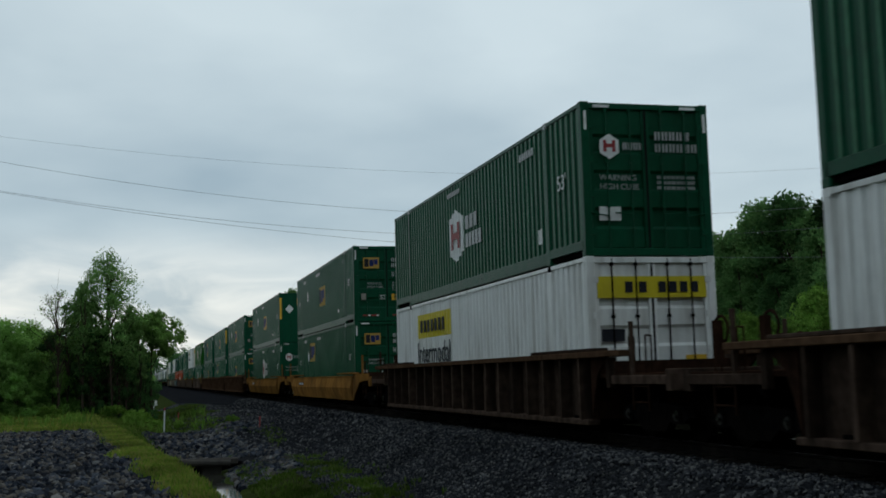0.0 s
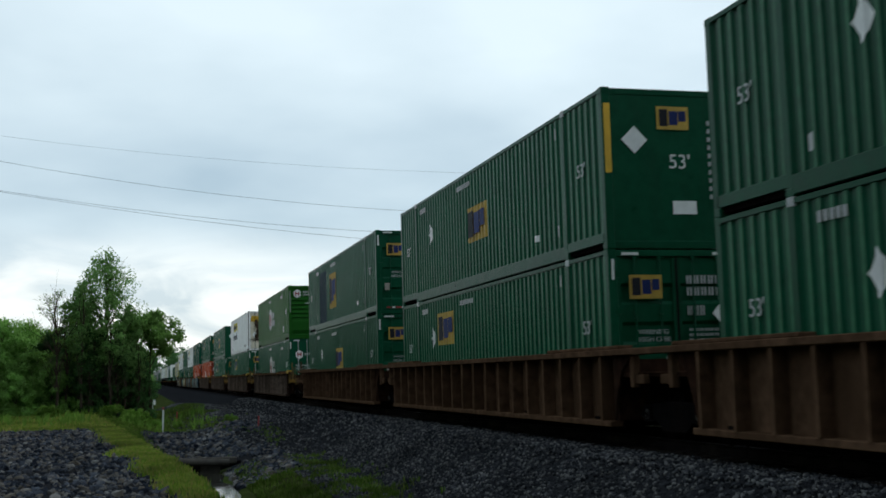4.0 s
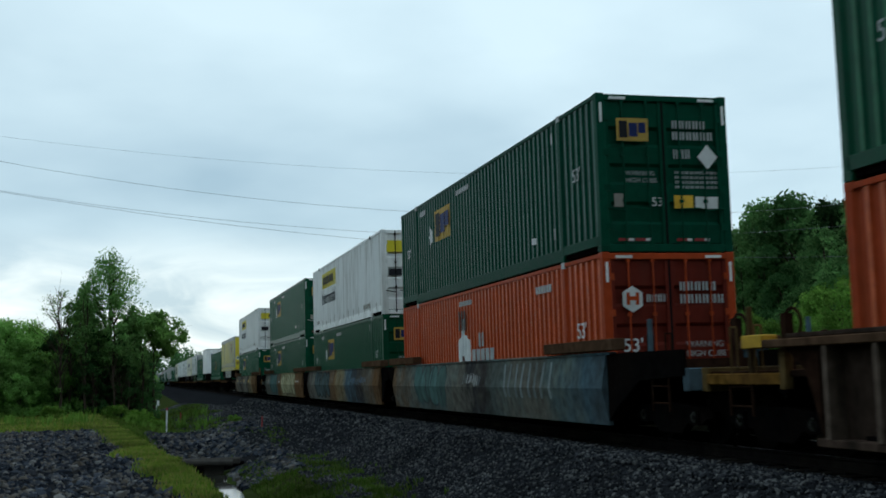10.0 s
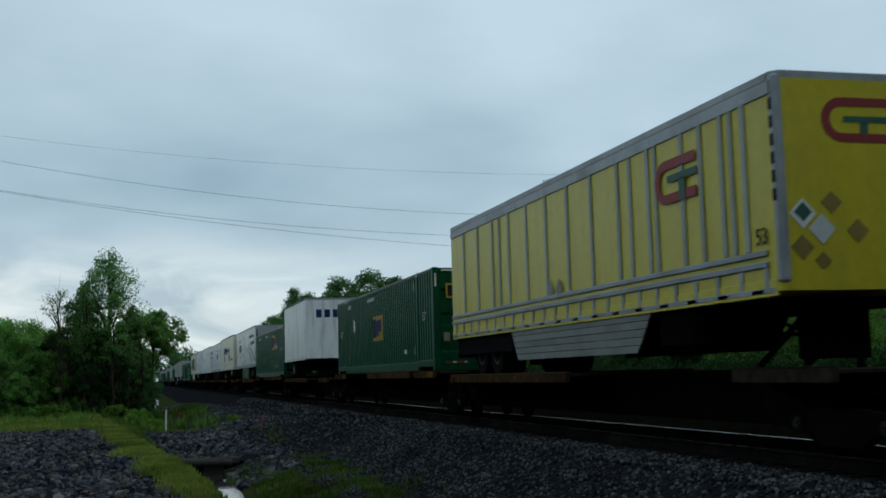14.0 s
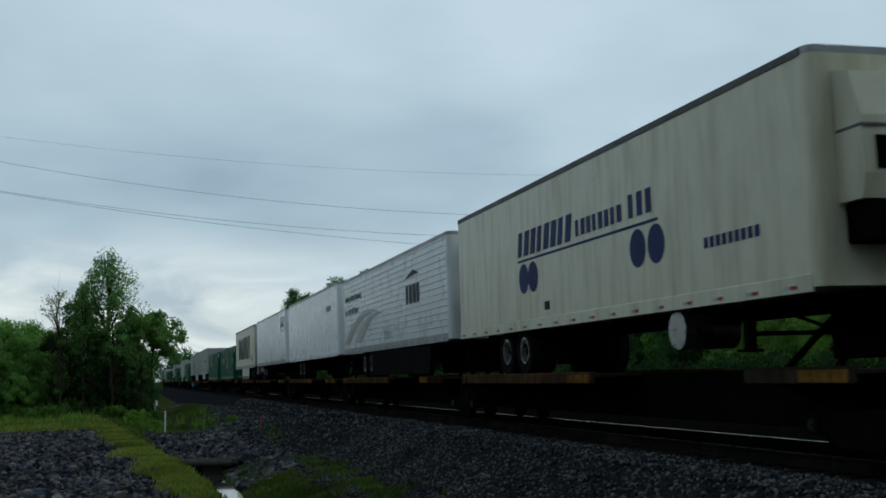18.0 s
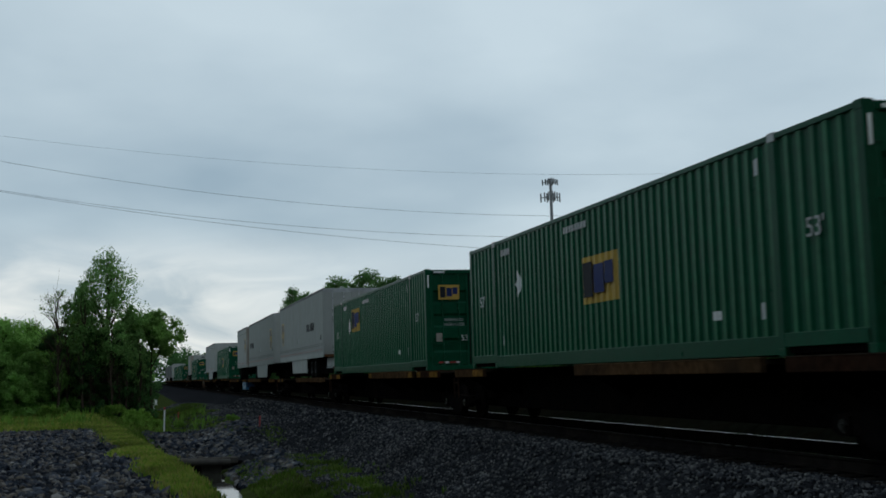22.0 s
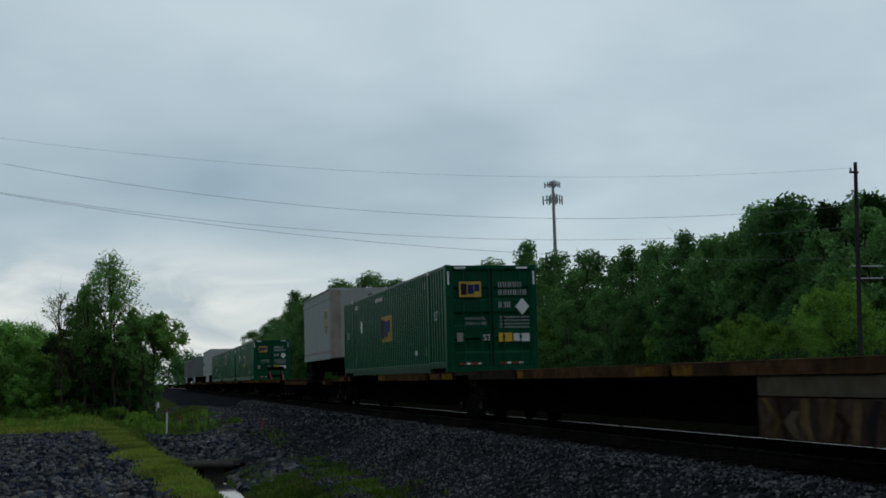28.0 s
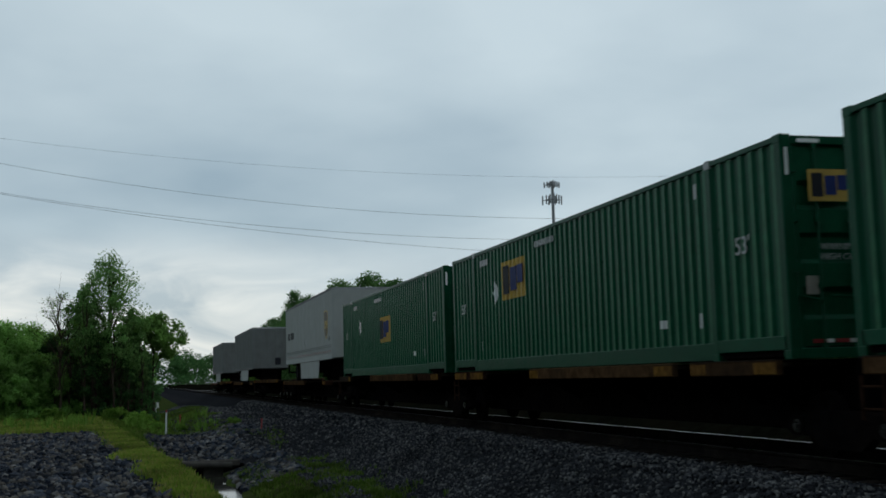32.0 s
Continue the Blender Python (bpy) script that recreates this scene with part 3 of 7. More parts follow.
def word(text, height, material, thick=0.004):
    """Lettering as a mesh: reads along +x, stands up along +y, at the origin's lower left."""
    key = (text, height, material.name)
    if key not in WORDS:
        cu = bpy.data.curves.new("lettering", "FONT")
        cu.body, cu.size, cu.extrude = text, height * 1.4, thick
        ob = bpy.data.objects.new("lettering", cu)
        scene.collection.objects.link(ob)
        dg = bpy.context.evaluated_depsgraph_get()
        me = bpy.data.meshes.new_from_object(ob.evaluated_get(dg))
        bpy.data.objects.remove(ob)
        me.materials.clear()
        me.materials.append(material)
        WORDS[key] = me
    return WORDS[key]


def front_word(text, height, material, parent, x, z, y=-0.006, upright=True):
    ob = new("lettering", word(text, height, material))
    ob.parent = parent
    ob.matrix_basis = Matrix.Translation((x, y, z)) @ pose(0, 0, 0, 90, 0, 0)
    return tagged(ob, kind="stuff")


def side_word(text, height, material, parent, y, z, x=-1.303, slant=0.0):
    """Lettering on the side that faces -x; it starts at y and reads towards smaller y."""
    ob = new("lettering", word(text, height, material))
    ob.parent = parent
    ob.matrix_basis = Matrix.Translation((x, y, z)) @ Matrix(((0, 0, -1, 0), (-1, 0, 0, 0), (0, 1, 0, 0), (0, 0, 0, 1)))
    return tagged(ob, kind="stuff")


# ---- ground ----
def smooth(a, b, x):
    t = min(1.0, max(0.0, (x - a) / (b - a)))
    return t * t * (3 - 2 * t)


def ditch_x(y):
    return 2.0 + 0.03 * max(0.0, 34 - y) - 0.02 * max(0.0, min(y, 60) - 34)


def crest_x(y):
    """The brink of the flat land, where it falls to the ditch."""
    return 2.55 - 0.0695 * max(21, min(y, 58)) - 0.09 * max(0.0, min(y, 81) - 58)


def bank_edge(y):
    """Where the broken rock ends and the grass of the ditch bank begins."""
    return 0.75 - 0.0745 * max(0.0, y - 18) - 0.05 * max(0.0, y - 40)


def ground_z(x, y):
    """Height of the ground: ballast bed, ditch and bank on the near side, flat land beyond."""
    u = x - TRACK_X
    rough = 0.05 * noise.noise((x * 0.5, y * 0.5, 0)) + 0.10 * noise.noise((x * 0.13, y * 0.13, 4))
    if u < 0:
        xd = ditch_x(y)
        depth = 1.0 - 0.62 * smooth(40, 50, y)
        bank = -0.62 - 0.35 * smooth(85, 110, y)
        bottom = bank - 1.15 * depth
        left = bottom + (bank - bottom) * (1 - smooth(0.0, 1.1 + 0.05 * max(0, min(y, 60) - 36), x - crest_x(y)))
        flat = bottom + 0.45 * smooth(0.2, 2.2, x - xd)
        base = max(left, flat) + rough
    else:
        base = -1.1 + 1.75 * smooth(4.2, 9.0, u) - 1.2 * smooth(13, 24, u) + rough * 3      # low dark bank, added beyond the line to close the view below decks
    a = abs(u)
    bed = -0.20 - 0.55 * max(0.0, a - 2.15) - 0.05 * max(0.0, a - 1.5)
    return max(base, bed + 0.02 * noise.noise((x * 2, y * 2, 9))) if a < 8 else base


def ground_kind(x, y):
    u = x - TRACK_X
    n = noise.noise((x * 0.35, y * 0.35, 2)) * 0.7
    # strip under the train, its shade painted as a dark bed
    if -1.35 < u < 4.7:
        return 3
    if -5.0 + n * 0.6 < u < 5.0 and ground_z(x, y) > -1.45:
        return 1
    # ground beyond the line, with its shade put into the colour
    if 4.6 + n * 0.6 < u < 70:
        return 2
    if -5.6 < u < 6 and y > 60:
        return 1
    if x < bank_edge(y) + n * 0.4 and x > -14 and 5 < y < 47 + n:
        return 1
    if max(0.7, crest_x(y) + 1.0) < x < 4.6 and 37.5 < y < 50:
        return 1
    return 0


def build_ground():
    xs = [-2500, -900, -350, -160, -80, -45, -30, -22] + list(np.arange(-17, -6, 0.6)) + list(np.arange(-6, 4, 0.2)) + list(np.arange(4, 13.2, 0.3)) + [13.6, 14.2, 15, 16, 17, 18, 19, 20.5, 22, 24, 26, 28, 30, 32, 36, 45, 70, 120, 220, 450, 1000, 2600]
    ys = [-600, -200, -80, -40, -20, -8, 0, 5] + list(np.arange(9, 14, 0.6)) + list(np.arange(14, 50, 0.33)) + list(np.arange(50, 56, 0.6)) + list(np.arange(56, 110, 2.0)) + list(np.arange(110, 300, 10)) + [320, 400, 520, 700, 1000, 1500, 2400, 4000]
    verts = [(x, y, ground_z(x, y)) for y in ys for x in xs]
    nx = len(xs)
    faces, kinds = [], []
    for j in range(len(ys) - 1):
        for i in range(nx - 1):
            faces.append((j * nx + i, j * nx + i + 1, (j + 1) * nx + i + 1, (j + 1) * nx + i))
            kinds.append(ground_kind((xs[i] + xs[i + 1]) / 2, (ys[j] + ys[j + 1]) / 2))
    me = soup("ground", verts, faces, M["soil"])
    me.materials.append(M["gravel"])
    me.materials.append(M["shaded_floor"])
    me.materials.append(M["shaded_bed"])
    me.polygons.foreach_set("material_index", kinds)
    me.polygons.foreach_set("use_smooth", [True] * len(faces))
    return tagged(new("ground", me), "dark wet earth and grey gravel beside the railway", "ground", kind="structure")


build_ground()

# a sheet of water in the ditch
wv = [(ditch_x(y) + 0.1 + s, y, -1.70) for y in (18, 24, 30, 36.4) for s in (-1.0, 1.0)]
tagged(new("water", soup("water", wv, [(0, 1, 3, 2), (2, 3, 5, 4), (4, 5, 7, 6)], M["water"])), "shallow still water in the ditch reflecting the sky", "water", kind="structure")


def build_track():
    t = thing("railway_track", "steel rails on dark timber sleepers in grey ballast", "railway track", kind="structure")
    prof = [(-0.07, -0.172), (0.07, -0.172), (0.07, -0.158), (0.012, -0.14), (0.012, -0.045), (0.036, -0.03), (0.036, -0.008), (0.018, 0),
            (-0.018, 0), (-0.036, -0.006), (-0.036, -0.03), (-0.012, -0.045), (-0.012, -0.14), (-0.07, -0.158)]
    for side in (-1, 1):
        c = TRACK_X + side * 0.7535
        me = as_mesh("rail", prism([(c + a, b) for a, b in prof], "y", -120, 1500), M["rail"])
        me.materials.append(M["rail_head"])
        for p in me.polygons:
            if p.normal.z > 0.95 and p.center.z > -0.01:
                p.material_index = 1
        part("rail", me, None, t, "rusty rail with a bright worn head")
    sl = as_mesh("sleeper", box(-1.3, 1.3, -0.115, 0.115, -0.36, -0.176, 0.012), M["sleeper"])
    for i in range(290):
        part("sleeper", sl, None, t, at=(TRACK_X + random.uniform(-0.03, 0.03), 2 + i * 0.52, random.uniform(-0.006, 0.004)), turn=random.uniform(-0.6, 0.6))


build_track()


# ---- train: shared pieces ----
CL, CW, CH = 16.154, 2.591, 2.896
PITCH, DEEP = 0.272, 0.036


def wave(y, y0, y1):
    """Inward depth of the corrugated side at y, between two posts."""
    n = max(1, round((y1 - y0) / PITCH))
    f = ((y - y0) / (y1 - y0) * n) % 1.0
    if f < 0.30:
        return 0.0
    if f < 0.45:
        return DEEP * (f - 0.30) / 0.15
    if f < 0.85:
        return DEEP
    return DEEP * (1.0 - f) / 0.15


BAYS = [(0.16, 1.90), (2.06, 14.094), (14.254, 15.994)]


def bay_of(y):
    for a, b in BAYS:
        if a <= y <= b:
            return a, b
    return None


def knots(a, b):
    n = max(1, round((b - a) / PITCH))
    return [a + (b - a) * (i + f) / n for i in range(n) for f in (0.0, 0.30, 0.45, 0.85)] + [b]


def corrugated(sign, z0, z1):
    """Corrugated side wall, three bays, 30 mm thick edge to edge."""
    vs, fs = [], []
    for a, b in BAYS:
        ks = knots(a, b)
        base = len(vs)
        for y in ks:
            d = 0.0 if y == b else wave(y + 1e-6, a, b)
            vs += [(sign * (CW / 2 - 0.012 - d), y, z0), (sign * (CW / 2 - 0.012 - d), y, z1)]
        for i in range(len(ks) - 1):
            k = base + 2 * i
            fs.append((k, k + 2, k + 3, k + 1) if sign < 0 else (k, k + 1, k + 3, k + 2))
    return vs, fs


def decal_mesh(name, y0, y1, zlo, zhi, material):
    """Painted mark on the near side that follows the corrugation."""
    ys = [y0, y1]
    for a, b in BAYS:
        ys += [k for k in knots(a, b) if y0 < k < y1]
    ys += [y0 + (y1 - y0) * i / 8 for i in range(1, 8)]
    ys = sorted(set(round(y, 4) for y in ys))
    vs, fs = [], []
    for y in ys:
        bay = bay_of(y)
        d = wave(y, *bay) if bay else -0.02
        x = -(CW / 2 - 0.012 - d) - 0.004
        vs += [(x, y, zlo(y)), (x, y, zhi(y))]
    for i in range(len(ys) - 1):
        fs.append((2 * i, 2 * i + 2, 2 * i + 3, 2 * i + 1))
    return soup(name, vs, fs, material)


def decal(name, parent, y0, y1, z0, z1, material, label="", shape="rect"):
    ym, zm, hy, hz = (y0 + y1) / 2, (z0 + z1) / 2, (y1 - y0) / 2, (z1 - z0) / 2
    if shape == "rect":
        lo, hi = (lambda y: z0), (lambda y: z1)
    elif shape == "diamond":
        lo, hi = (lambda y: zm - hz * (1 - abs(y - ym) / hy)), (lambda y: zm + hz * (1 - abs(y - ym) / hy))
    else:   # hexagon with points up and down
        lo, hi = (lambda y: zm - hz * (1 - 0.35 * abs(y - ym) / hy)), (lambda y: zm + hz * (1 - 0.35 * abs(y - ym) / hy))
    return part(name, decal_mesh(name, y0, y1, lo, hi, material), None, parent, label)


def plate(name, parent, x0, x1, z0, z1, material, label="", y=-0.004):
    """Flat mark on the end that faces -y."""
    return part(name, box(x0, x1, y - 0.004, y + 0.004, z0, z1), material, parent, label)


def bars(parent, x0, z, n, h, w, gap, material, y=-0.004):
    """Lettering that cannot be read: plain bars in one mesh."""
    bm = bmesh.new()
    for i in range(n):
        xa = x0 + i * (w + gap)
        put_box(bm, xa, xa + w * 0.34, y - 0.004, y + 0.004, z, z + h)
        put_box(bm, xa + w * 0.62, xa + w * 0.96, y - 0.004, y + 0.004, z, z + h)
    return tagged(part("lettering", bm, material, parent), kind="stuff")


def side_bars(parent, y0, z, n, h, w, gap, material, x=-1.300):
    bm = bmesh.new()
    for i in range(n):
        put_box(bm, x - 0.004, x + 0.004, y0 - i * (w + gap) - w, y0 - i * (w + gap), z, z + h)
    return tagged(part("lettering", bm, material, parent), kind="stuff")


def container_shell(paint, end, rods, door_paint=None):
    """A 53-foot container, its near end at y = 0. end: door or wall."""
    c = thing("container", "container", "shipping container", "containers on the train")
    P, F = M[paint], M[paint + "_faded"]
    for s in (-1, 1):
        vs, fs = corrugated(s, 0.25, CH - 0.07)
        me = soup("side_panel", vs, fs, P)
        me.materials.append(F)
        for p in me.polygons:       # outer ridges: bleached paint, lightened further for the ribs' light and sheen
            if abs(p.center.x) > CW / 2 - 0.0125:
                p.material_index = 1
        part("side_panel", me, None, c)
        part("bottom_rail", box(s * (CW / 2 - 0.05), s * (CW / 2 + 0.002), 2.0, 14.15, 0.02, 0.27, 0.008), P, c)
        for a, b in ((0.1, 1.95), (14.2, CL - 0.1)):
            part("bottom_rail", box(s * (CW / 2 - 0.05), s * CW / 2, a, b, 0.12, 0.30, 0.008), P, c)
        part("top_rail", box(s * (CW / 2 - 0.06), s * (CW / 2 + 0.001), 0.1, CL - 0.1, CH - 0.09, CH - 0.012, 0.008), P, c)
        for y in (0.0, CL - 0.16):
            part("corner_post", box(s * (CW / 2 - 0.16), s * CW / 2, y, y + 0.16, 0.0, CH - 0.02, 0.012), P, c)
        for y in (1.90, 14.094):
            part("middle_post", box(s * (CW / 2 - 0.08), s * (CW / 2 + 0.004), y, y + 0.16, 0.0, CH - 0.01, 0.012), P, c)
            part("corner_casting", box(s * (CW / 2 - 0.12), s * (CW / 2 + 0.008), y - 0.01, y + 0.17, CH - 0.125, CH + 0.008, 0.012), M["mark_pale" if paint != "white" else "dark"], c, "worn corner casting")
            part("corner_casting", box(s * (CW / 2 - 0.12), s * (CW / 2 + 0.008), y - 0.01, y + 0.17, -0.008, 0.11, 0.012), P, c)
        for y in (0, CL - 0.178):
            for z in (0.0, CH - 0.118):
                part("corner_casting", box(s * (CW / 2 - 0.162), s * (CW / 2 + 0.004), y - 0.003, y + 0.181, z - 0.004, z + 0.122, 0.012), P, c)
    roof = bmesh.new()
    ks = [0.1 + (CL - 0.2) * i / 60 for i in range(61)]
    prev = None
    for i, y in enumerate(ks):
        z = CH - 0.03 - (0.018 if i % 2 else 0)
        row = [roof.verts.new((-1.24, y, z)), roof.verts.new((1.24, y, z))]
        if prev:
            roof.faces.new((prev[0], prev[1], row[1], row[0]))
        prev = row
    part("roof", roof, P, c)
    part("floor", box(-1.24, 1.24, 0.05, CL - 0.05, 0.04, 0.16), M["dark"], c)
    part("end_wall", box(-1.14, 1.14, CL - 0.08, CL - 0.03, 0.1, CH - 0.09), P, c)
    part("header", box(-1.14, 1.14, 0.0, 0.09, CH - 0.13, CH - 0.015, 0.01), P, c)
    part("sill", box(-1.14, 1.14, 0.0, 0.09, 0.0, 0.14, 0.01), P, c)
    if end == "door":
        for s in (-1, 1):
            bm = bmesh.new()
            zs = [(0.14, 0.05), (0.50, 0.05), (0.56, 0.10), (0.86, 0.10), (0.92, 0.05), (1.22, 0.05), (1.28, 0.10), (1.56, 0.10), (1.62, 0.05),
                  (1.92, 0.05), (1.98, 0.10), (2.24, 0.10), (2.30, 0.05), (2.77, 0.05)]
            x0, x1 = sorted((s * 0.012, s * 1.13))
            row = None
            for z, y in zs:
                new_row = [bm.verts.new((x0, y, z)), bm.verts.new((x1, y, z))]
                if row:
                    bm.faces.new((row[0], row[1], new_row[1], new_row[0]))
                row = new_row
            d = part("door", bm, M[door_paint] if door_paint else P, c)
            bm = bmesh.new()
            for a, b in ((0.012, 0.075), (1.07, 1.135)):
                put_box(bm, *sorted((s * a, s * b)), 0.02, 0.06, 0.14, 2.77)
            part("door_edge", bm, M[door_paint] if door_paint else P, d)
            for x in (0.32, 0.80):
                bm = rod(bmesh.new(), (s * x, 0.012, 0.05), (s * x, 0.012, 2.86), 0.017)
                for z in (0.1, 0.9, 1.75, 2.72):
                    put_box(bm, s * x - 0.035, s * x + 0.035, -0.006, 0.04, z, z + 0.06)
                part("lock_rod", bm, M[rods], d)
                bm = rod(bmesh.new(), (s * x, -0.012, 0.78 if x < 0.5 else 0.74), (s * (x + 0.36), -0.012, 0.80), 0.014, n=6)
                part("lock_handle", bm, M[rods], d)
            bm = bmesh.new()
            for z in (0.4, 1.1, 1.75, 2.4):
                put_box(bm, *sorted((s * 1.08, s * 1.2)), -0.004, 0.05, z, z + 0.12)
            tagged(part("hinge", bm, P, d), kind="stuff")
        part("door_gasket", box(-0.022, 0.022, 0.014, 0.05, 0.14, 2.77), M["tyre"], c, "black rubber door gasket")
    elif end == "wall":
        part("front_wall", box(-1.14, 1.14, 0.012, 0.06, 0.13, CH - 0.12, 0.006), P, c)
    else:   # ribbed wall
        bm = bmesh.new()
        zs = [(0.13, 0.015), (0.24, 0.015), (0.26, 0.10), (0.44, 0.03), (0.46, 0.015)]
        for k in range(5):
            z = 0.94 + k * 0.235
            zs += [(z, 0.015), (z + 0.205, 0.115), (z + 0.225, 0.015)]
        zs += [(CH - 0.60, 0.06), (CH - 0.17, 0.06), (CH - 0.15, 0.015), (CH - 0.12, 0.015)]
        row = None
        for z, y in zs:
            new_row = [bm.verts.new((-1.14, y, z)), bm.verts.new((1.14, y, z))]
            if row:
                bm.faces.new((row[0], row[1], new_row[1], new_row[0]))
            row = new_row
        part("front_wall", bm, P, c)
    return c


def corner_marks(c, material="mark_white"):
    for s in (-1, 1):
        x0, x1 = sorted((s * 0.72, s * 1.04))
        part("top_mark", box(x0, x1, -0.008, 0.0, 2.79, 2.84), M[material], c)
        part("height_mark", box(*sorted((s * 1.19, s * 1.24)), -0.008, 0.0, 2.36, 2.72), M[material], c)


def square_logo(c, y, z, w, h):
    """A yellow panel with three dark shapes on the side."""
    decal("logo_panel", c, y, y + w, z, z + h, M["logo_yellow"], "yellow square logo panel with dark shapes")
    for f0, f1, g0, g1, m in ((0.08, 0.34, 0.14, 0.88, "mark_black"), (0.39, 0.66, 0.20, 0.80, "mark_navy"), (0.69, 0.92, 0.36, 0.82, "mark_navy")):
        b = put_box(bmesh.new(), -1.302, -1.294, y + w * (1 - f1), y + w * (1 - f0), z + h * g0, z + h * g1)
        part("logo_shape", b, M[m], c)


def end_square_logo(c, x, z, w=0.62, h=0.42):
    plate("logo_panel", c, x, x + w, z, z + h, M["logo_yellow"], "yellow square logo panel with dark shapes", y=-0.008)
    for f0, f1, g0, g1, m in ((0.08, 0.34, 0.14, 0.88, "mark_black"), (0.39, 0.66, 0.20, 0.80, "mark_navy"), (0.69, 0.92, 0.36, 0.82, "mark_navy")):
        b = put_box(bmesh.new(), x + w * f0, x + w * f1, -0.018, -0.010, z + h * g0, z + h * g1)
        part("logo_shape", b, M[m], c)


def square_brand(paint="green", end="door", rods="green", logo_y=7.15, logo_z=1.1, logo_h=0.86, hazard=True, diamond_y=12.3, patch=False):
    c = container_shell(paint, end, rods)
    square_logo(c, logo_y, logo_z, 1.65, logo_h)
    if patch:
        decal("repainted_patch", c, 10.95, 12.95, 0.16, 2.52, M["patch_blue"], "dark blue-green repainted patch")
    if not patch:
        decal("diamond", c, diamond_y, diamond_y + 0.42, 1.5, 2.1, M["mark_white"], "white diamond placard", "diamond")
    for y in (1.15, 15.2):
        side_word("53'", 0.25, M["mark_pale"], c, y + 0.13, 1.45)
    side_bars(c, 9.6, 2.52, 8, 0.12, 0.10, 0.05, M["mark_pale"])
    side_bars(c, 13.6, 2.5, 5, 0.14, 0.09, 0.04, M["mark_pale"])
    for y, z in ((2.35, 2.42), (2.35, 0.50), (13.6, 0.5)):
        decal("notice", c, y, y + 0.16, z, z + 0.22, M["mark_pale"])
    decal("notice", c, 3.6, 3.8, 0.55, 0.68, M["mark_white"])
    if end == "door":
        corner_marks(c)
        end_square_logo(c, -0.92, 2.02)
        bars(c, 0.20, 2.28, 5, 0.15, 0.10, 0.04, M["mark_pale"], y=0.03)
        bars(c, 0.20, 2.07, 6, 0.15, 0.10, 0.04, M["mark_pale"], y=0.03)
        b = prism([(0.66, 1.75), (0.86, 1.98), (1.06, 1.75), (0.86, 1.52)], "y", -0.016, -0.006)
        part("diamond", b, M["mark_white"], c, "white diamond placard")
        bars(c, 0.2, 1.72, 3, 0.17, 0.09, 0.03, M["mark_pale"], y=0.03)
        front_word("WARNING", 0.085, M["mark_pale"], c, -0.76, 1.40, y=0.045)
        front_word("HIGH CUBE", 0.085, M["mark_pale"], c, -0.76, 1.27, y=0.045)
        for k in range(4):
            bars(c, 0.22, 1.44 - 0.09 * k, 9, 0.05, 0.07, 0.03, M["mark_pale"], y=0.045)
        front_word("53'", 0.165, M["mark_white"], c, -0.272, 0.84, y=0.045)
        plate("notice", c, -1.0, -0.82, 0.82, 1.06, M["mark_grey"], y=0.04)
        plate("notice", c, 0.18, 0.56, 0.80, 1.04, M["mark_yellow"], "yellow notice", y=0.04)
        plate("notice", c, 0.60, 1.06, 0.80, 1.02, M["mark_white"], "white notice", y=0.04)
        for x in (-0.95, -0.62, 0.2, 0.55):
            plate("reflector", c, x, x + 0.2, 0.2, 0.25, M["mark_red"], y=0.04)
            plate("reflector", c, x + 0.2, x + 0.3, 0.2, 0.25, M["mark_white"], y=0.04)
    else:
        end_square_logo(c, -0.25, 2.15, 0.62, 0.42)
        b = prism([(-0.95, 1.95), (-0.70, 2.2), (-0.45, 1.95), (-0.70, 1.70)], "y", -0.010, 0.0)
        part("diamond", b, M["mark_white"], c, "white diamond placard")
        front_word("53'", 0.26, M["mark_white"], c, -0.05, 1.45, y=0.006)
        plate("notice", c, 0.0, 0.46, 0.62, 0.86, M["mark_white"], "white notice", y=0.004)
        bm = bmesh.new()
        for k in range(10):
            put_box(bm, 0.735, 0.79, 0.0, 0.008, 0.9 + 0.15 * k, 0.98 + 0.15 * k)
        part("lettering", bm, M["mark_pale"], c)
        if hazard:
            for s in (-1, 1):
                part("reflector", box(*sorted((s * 1.15, s * 1.27)), -0.012, -0.004, 1.35, 2.6), M["mark_yellow"], c, "yellow reflective strip")
    return c


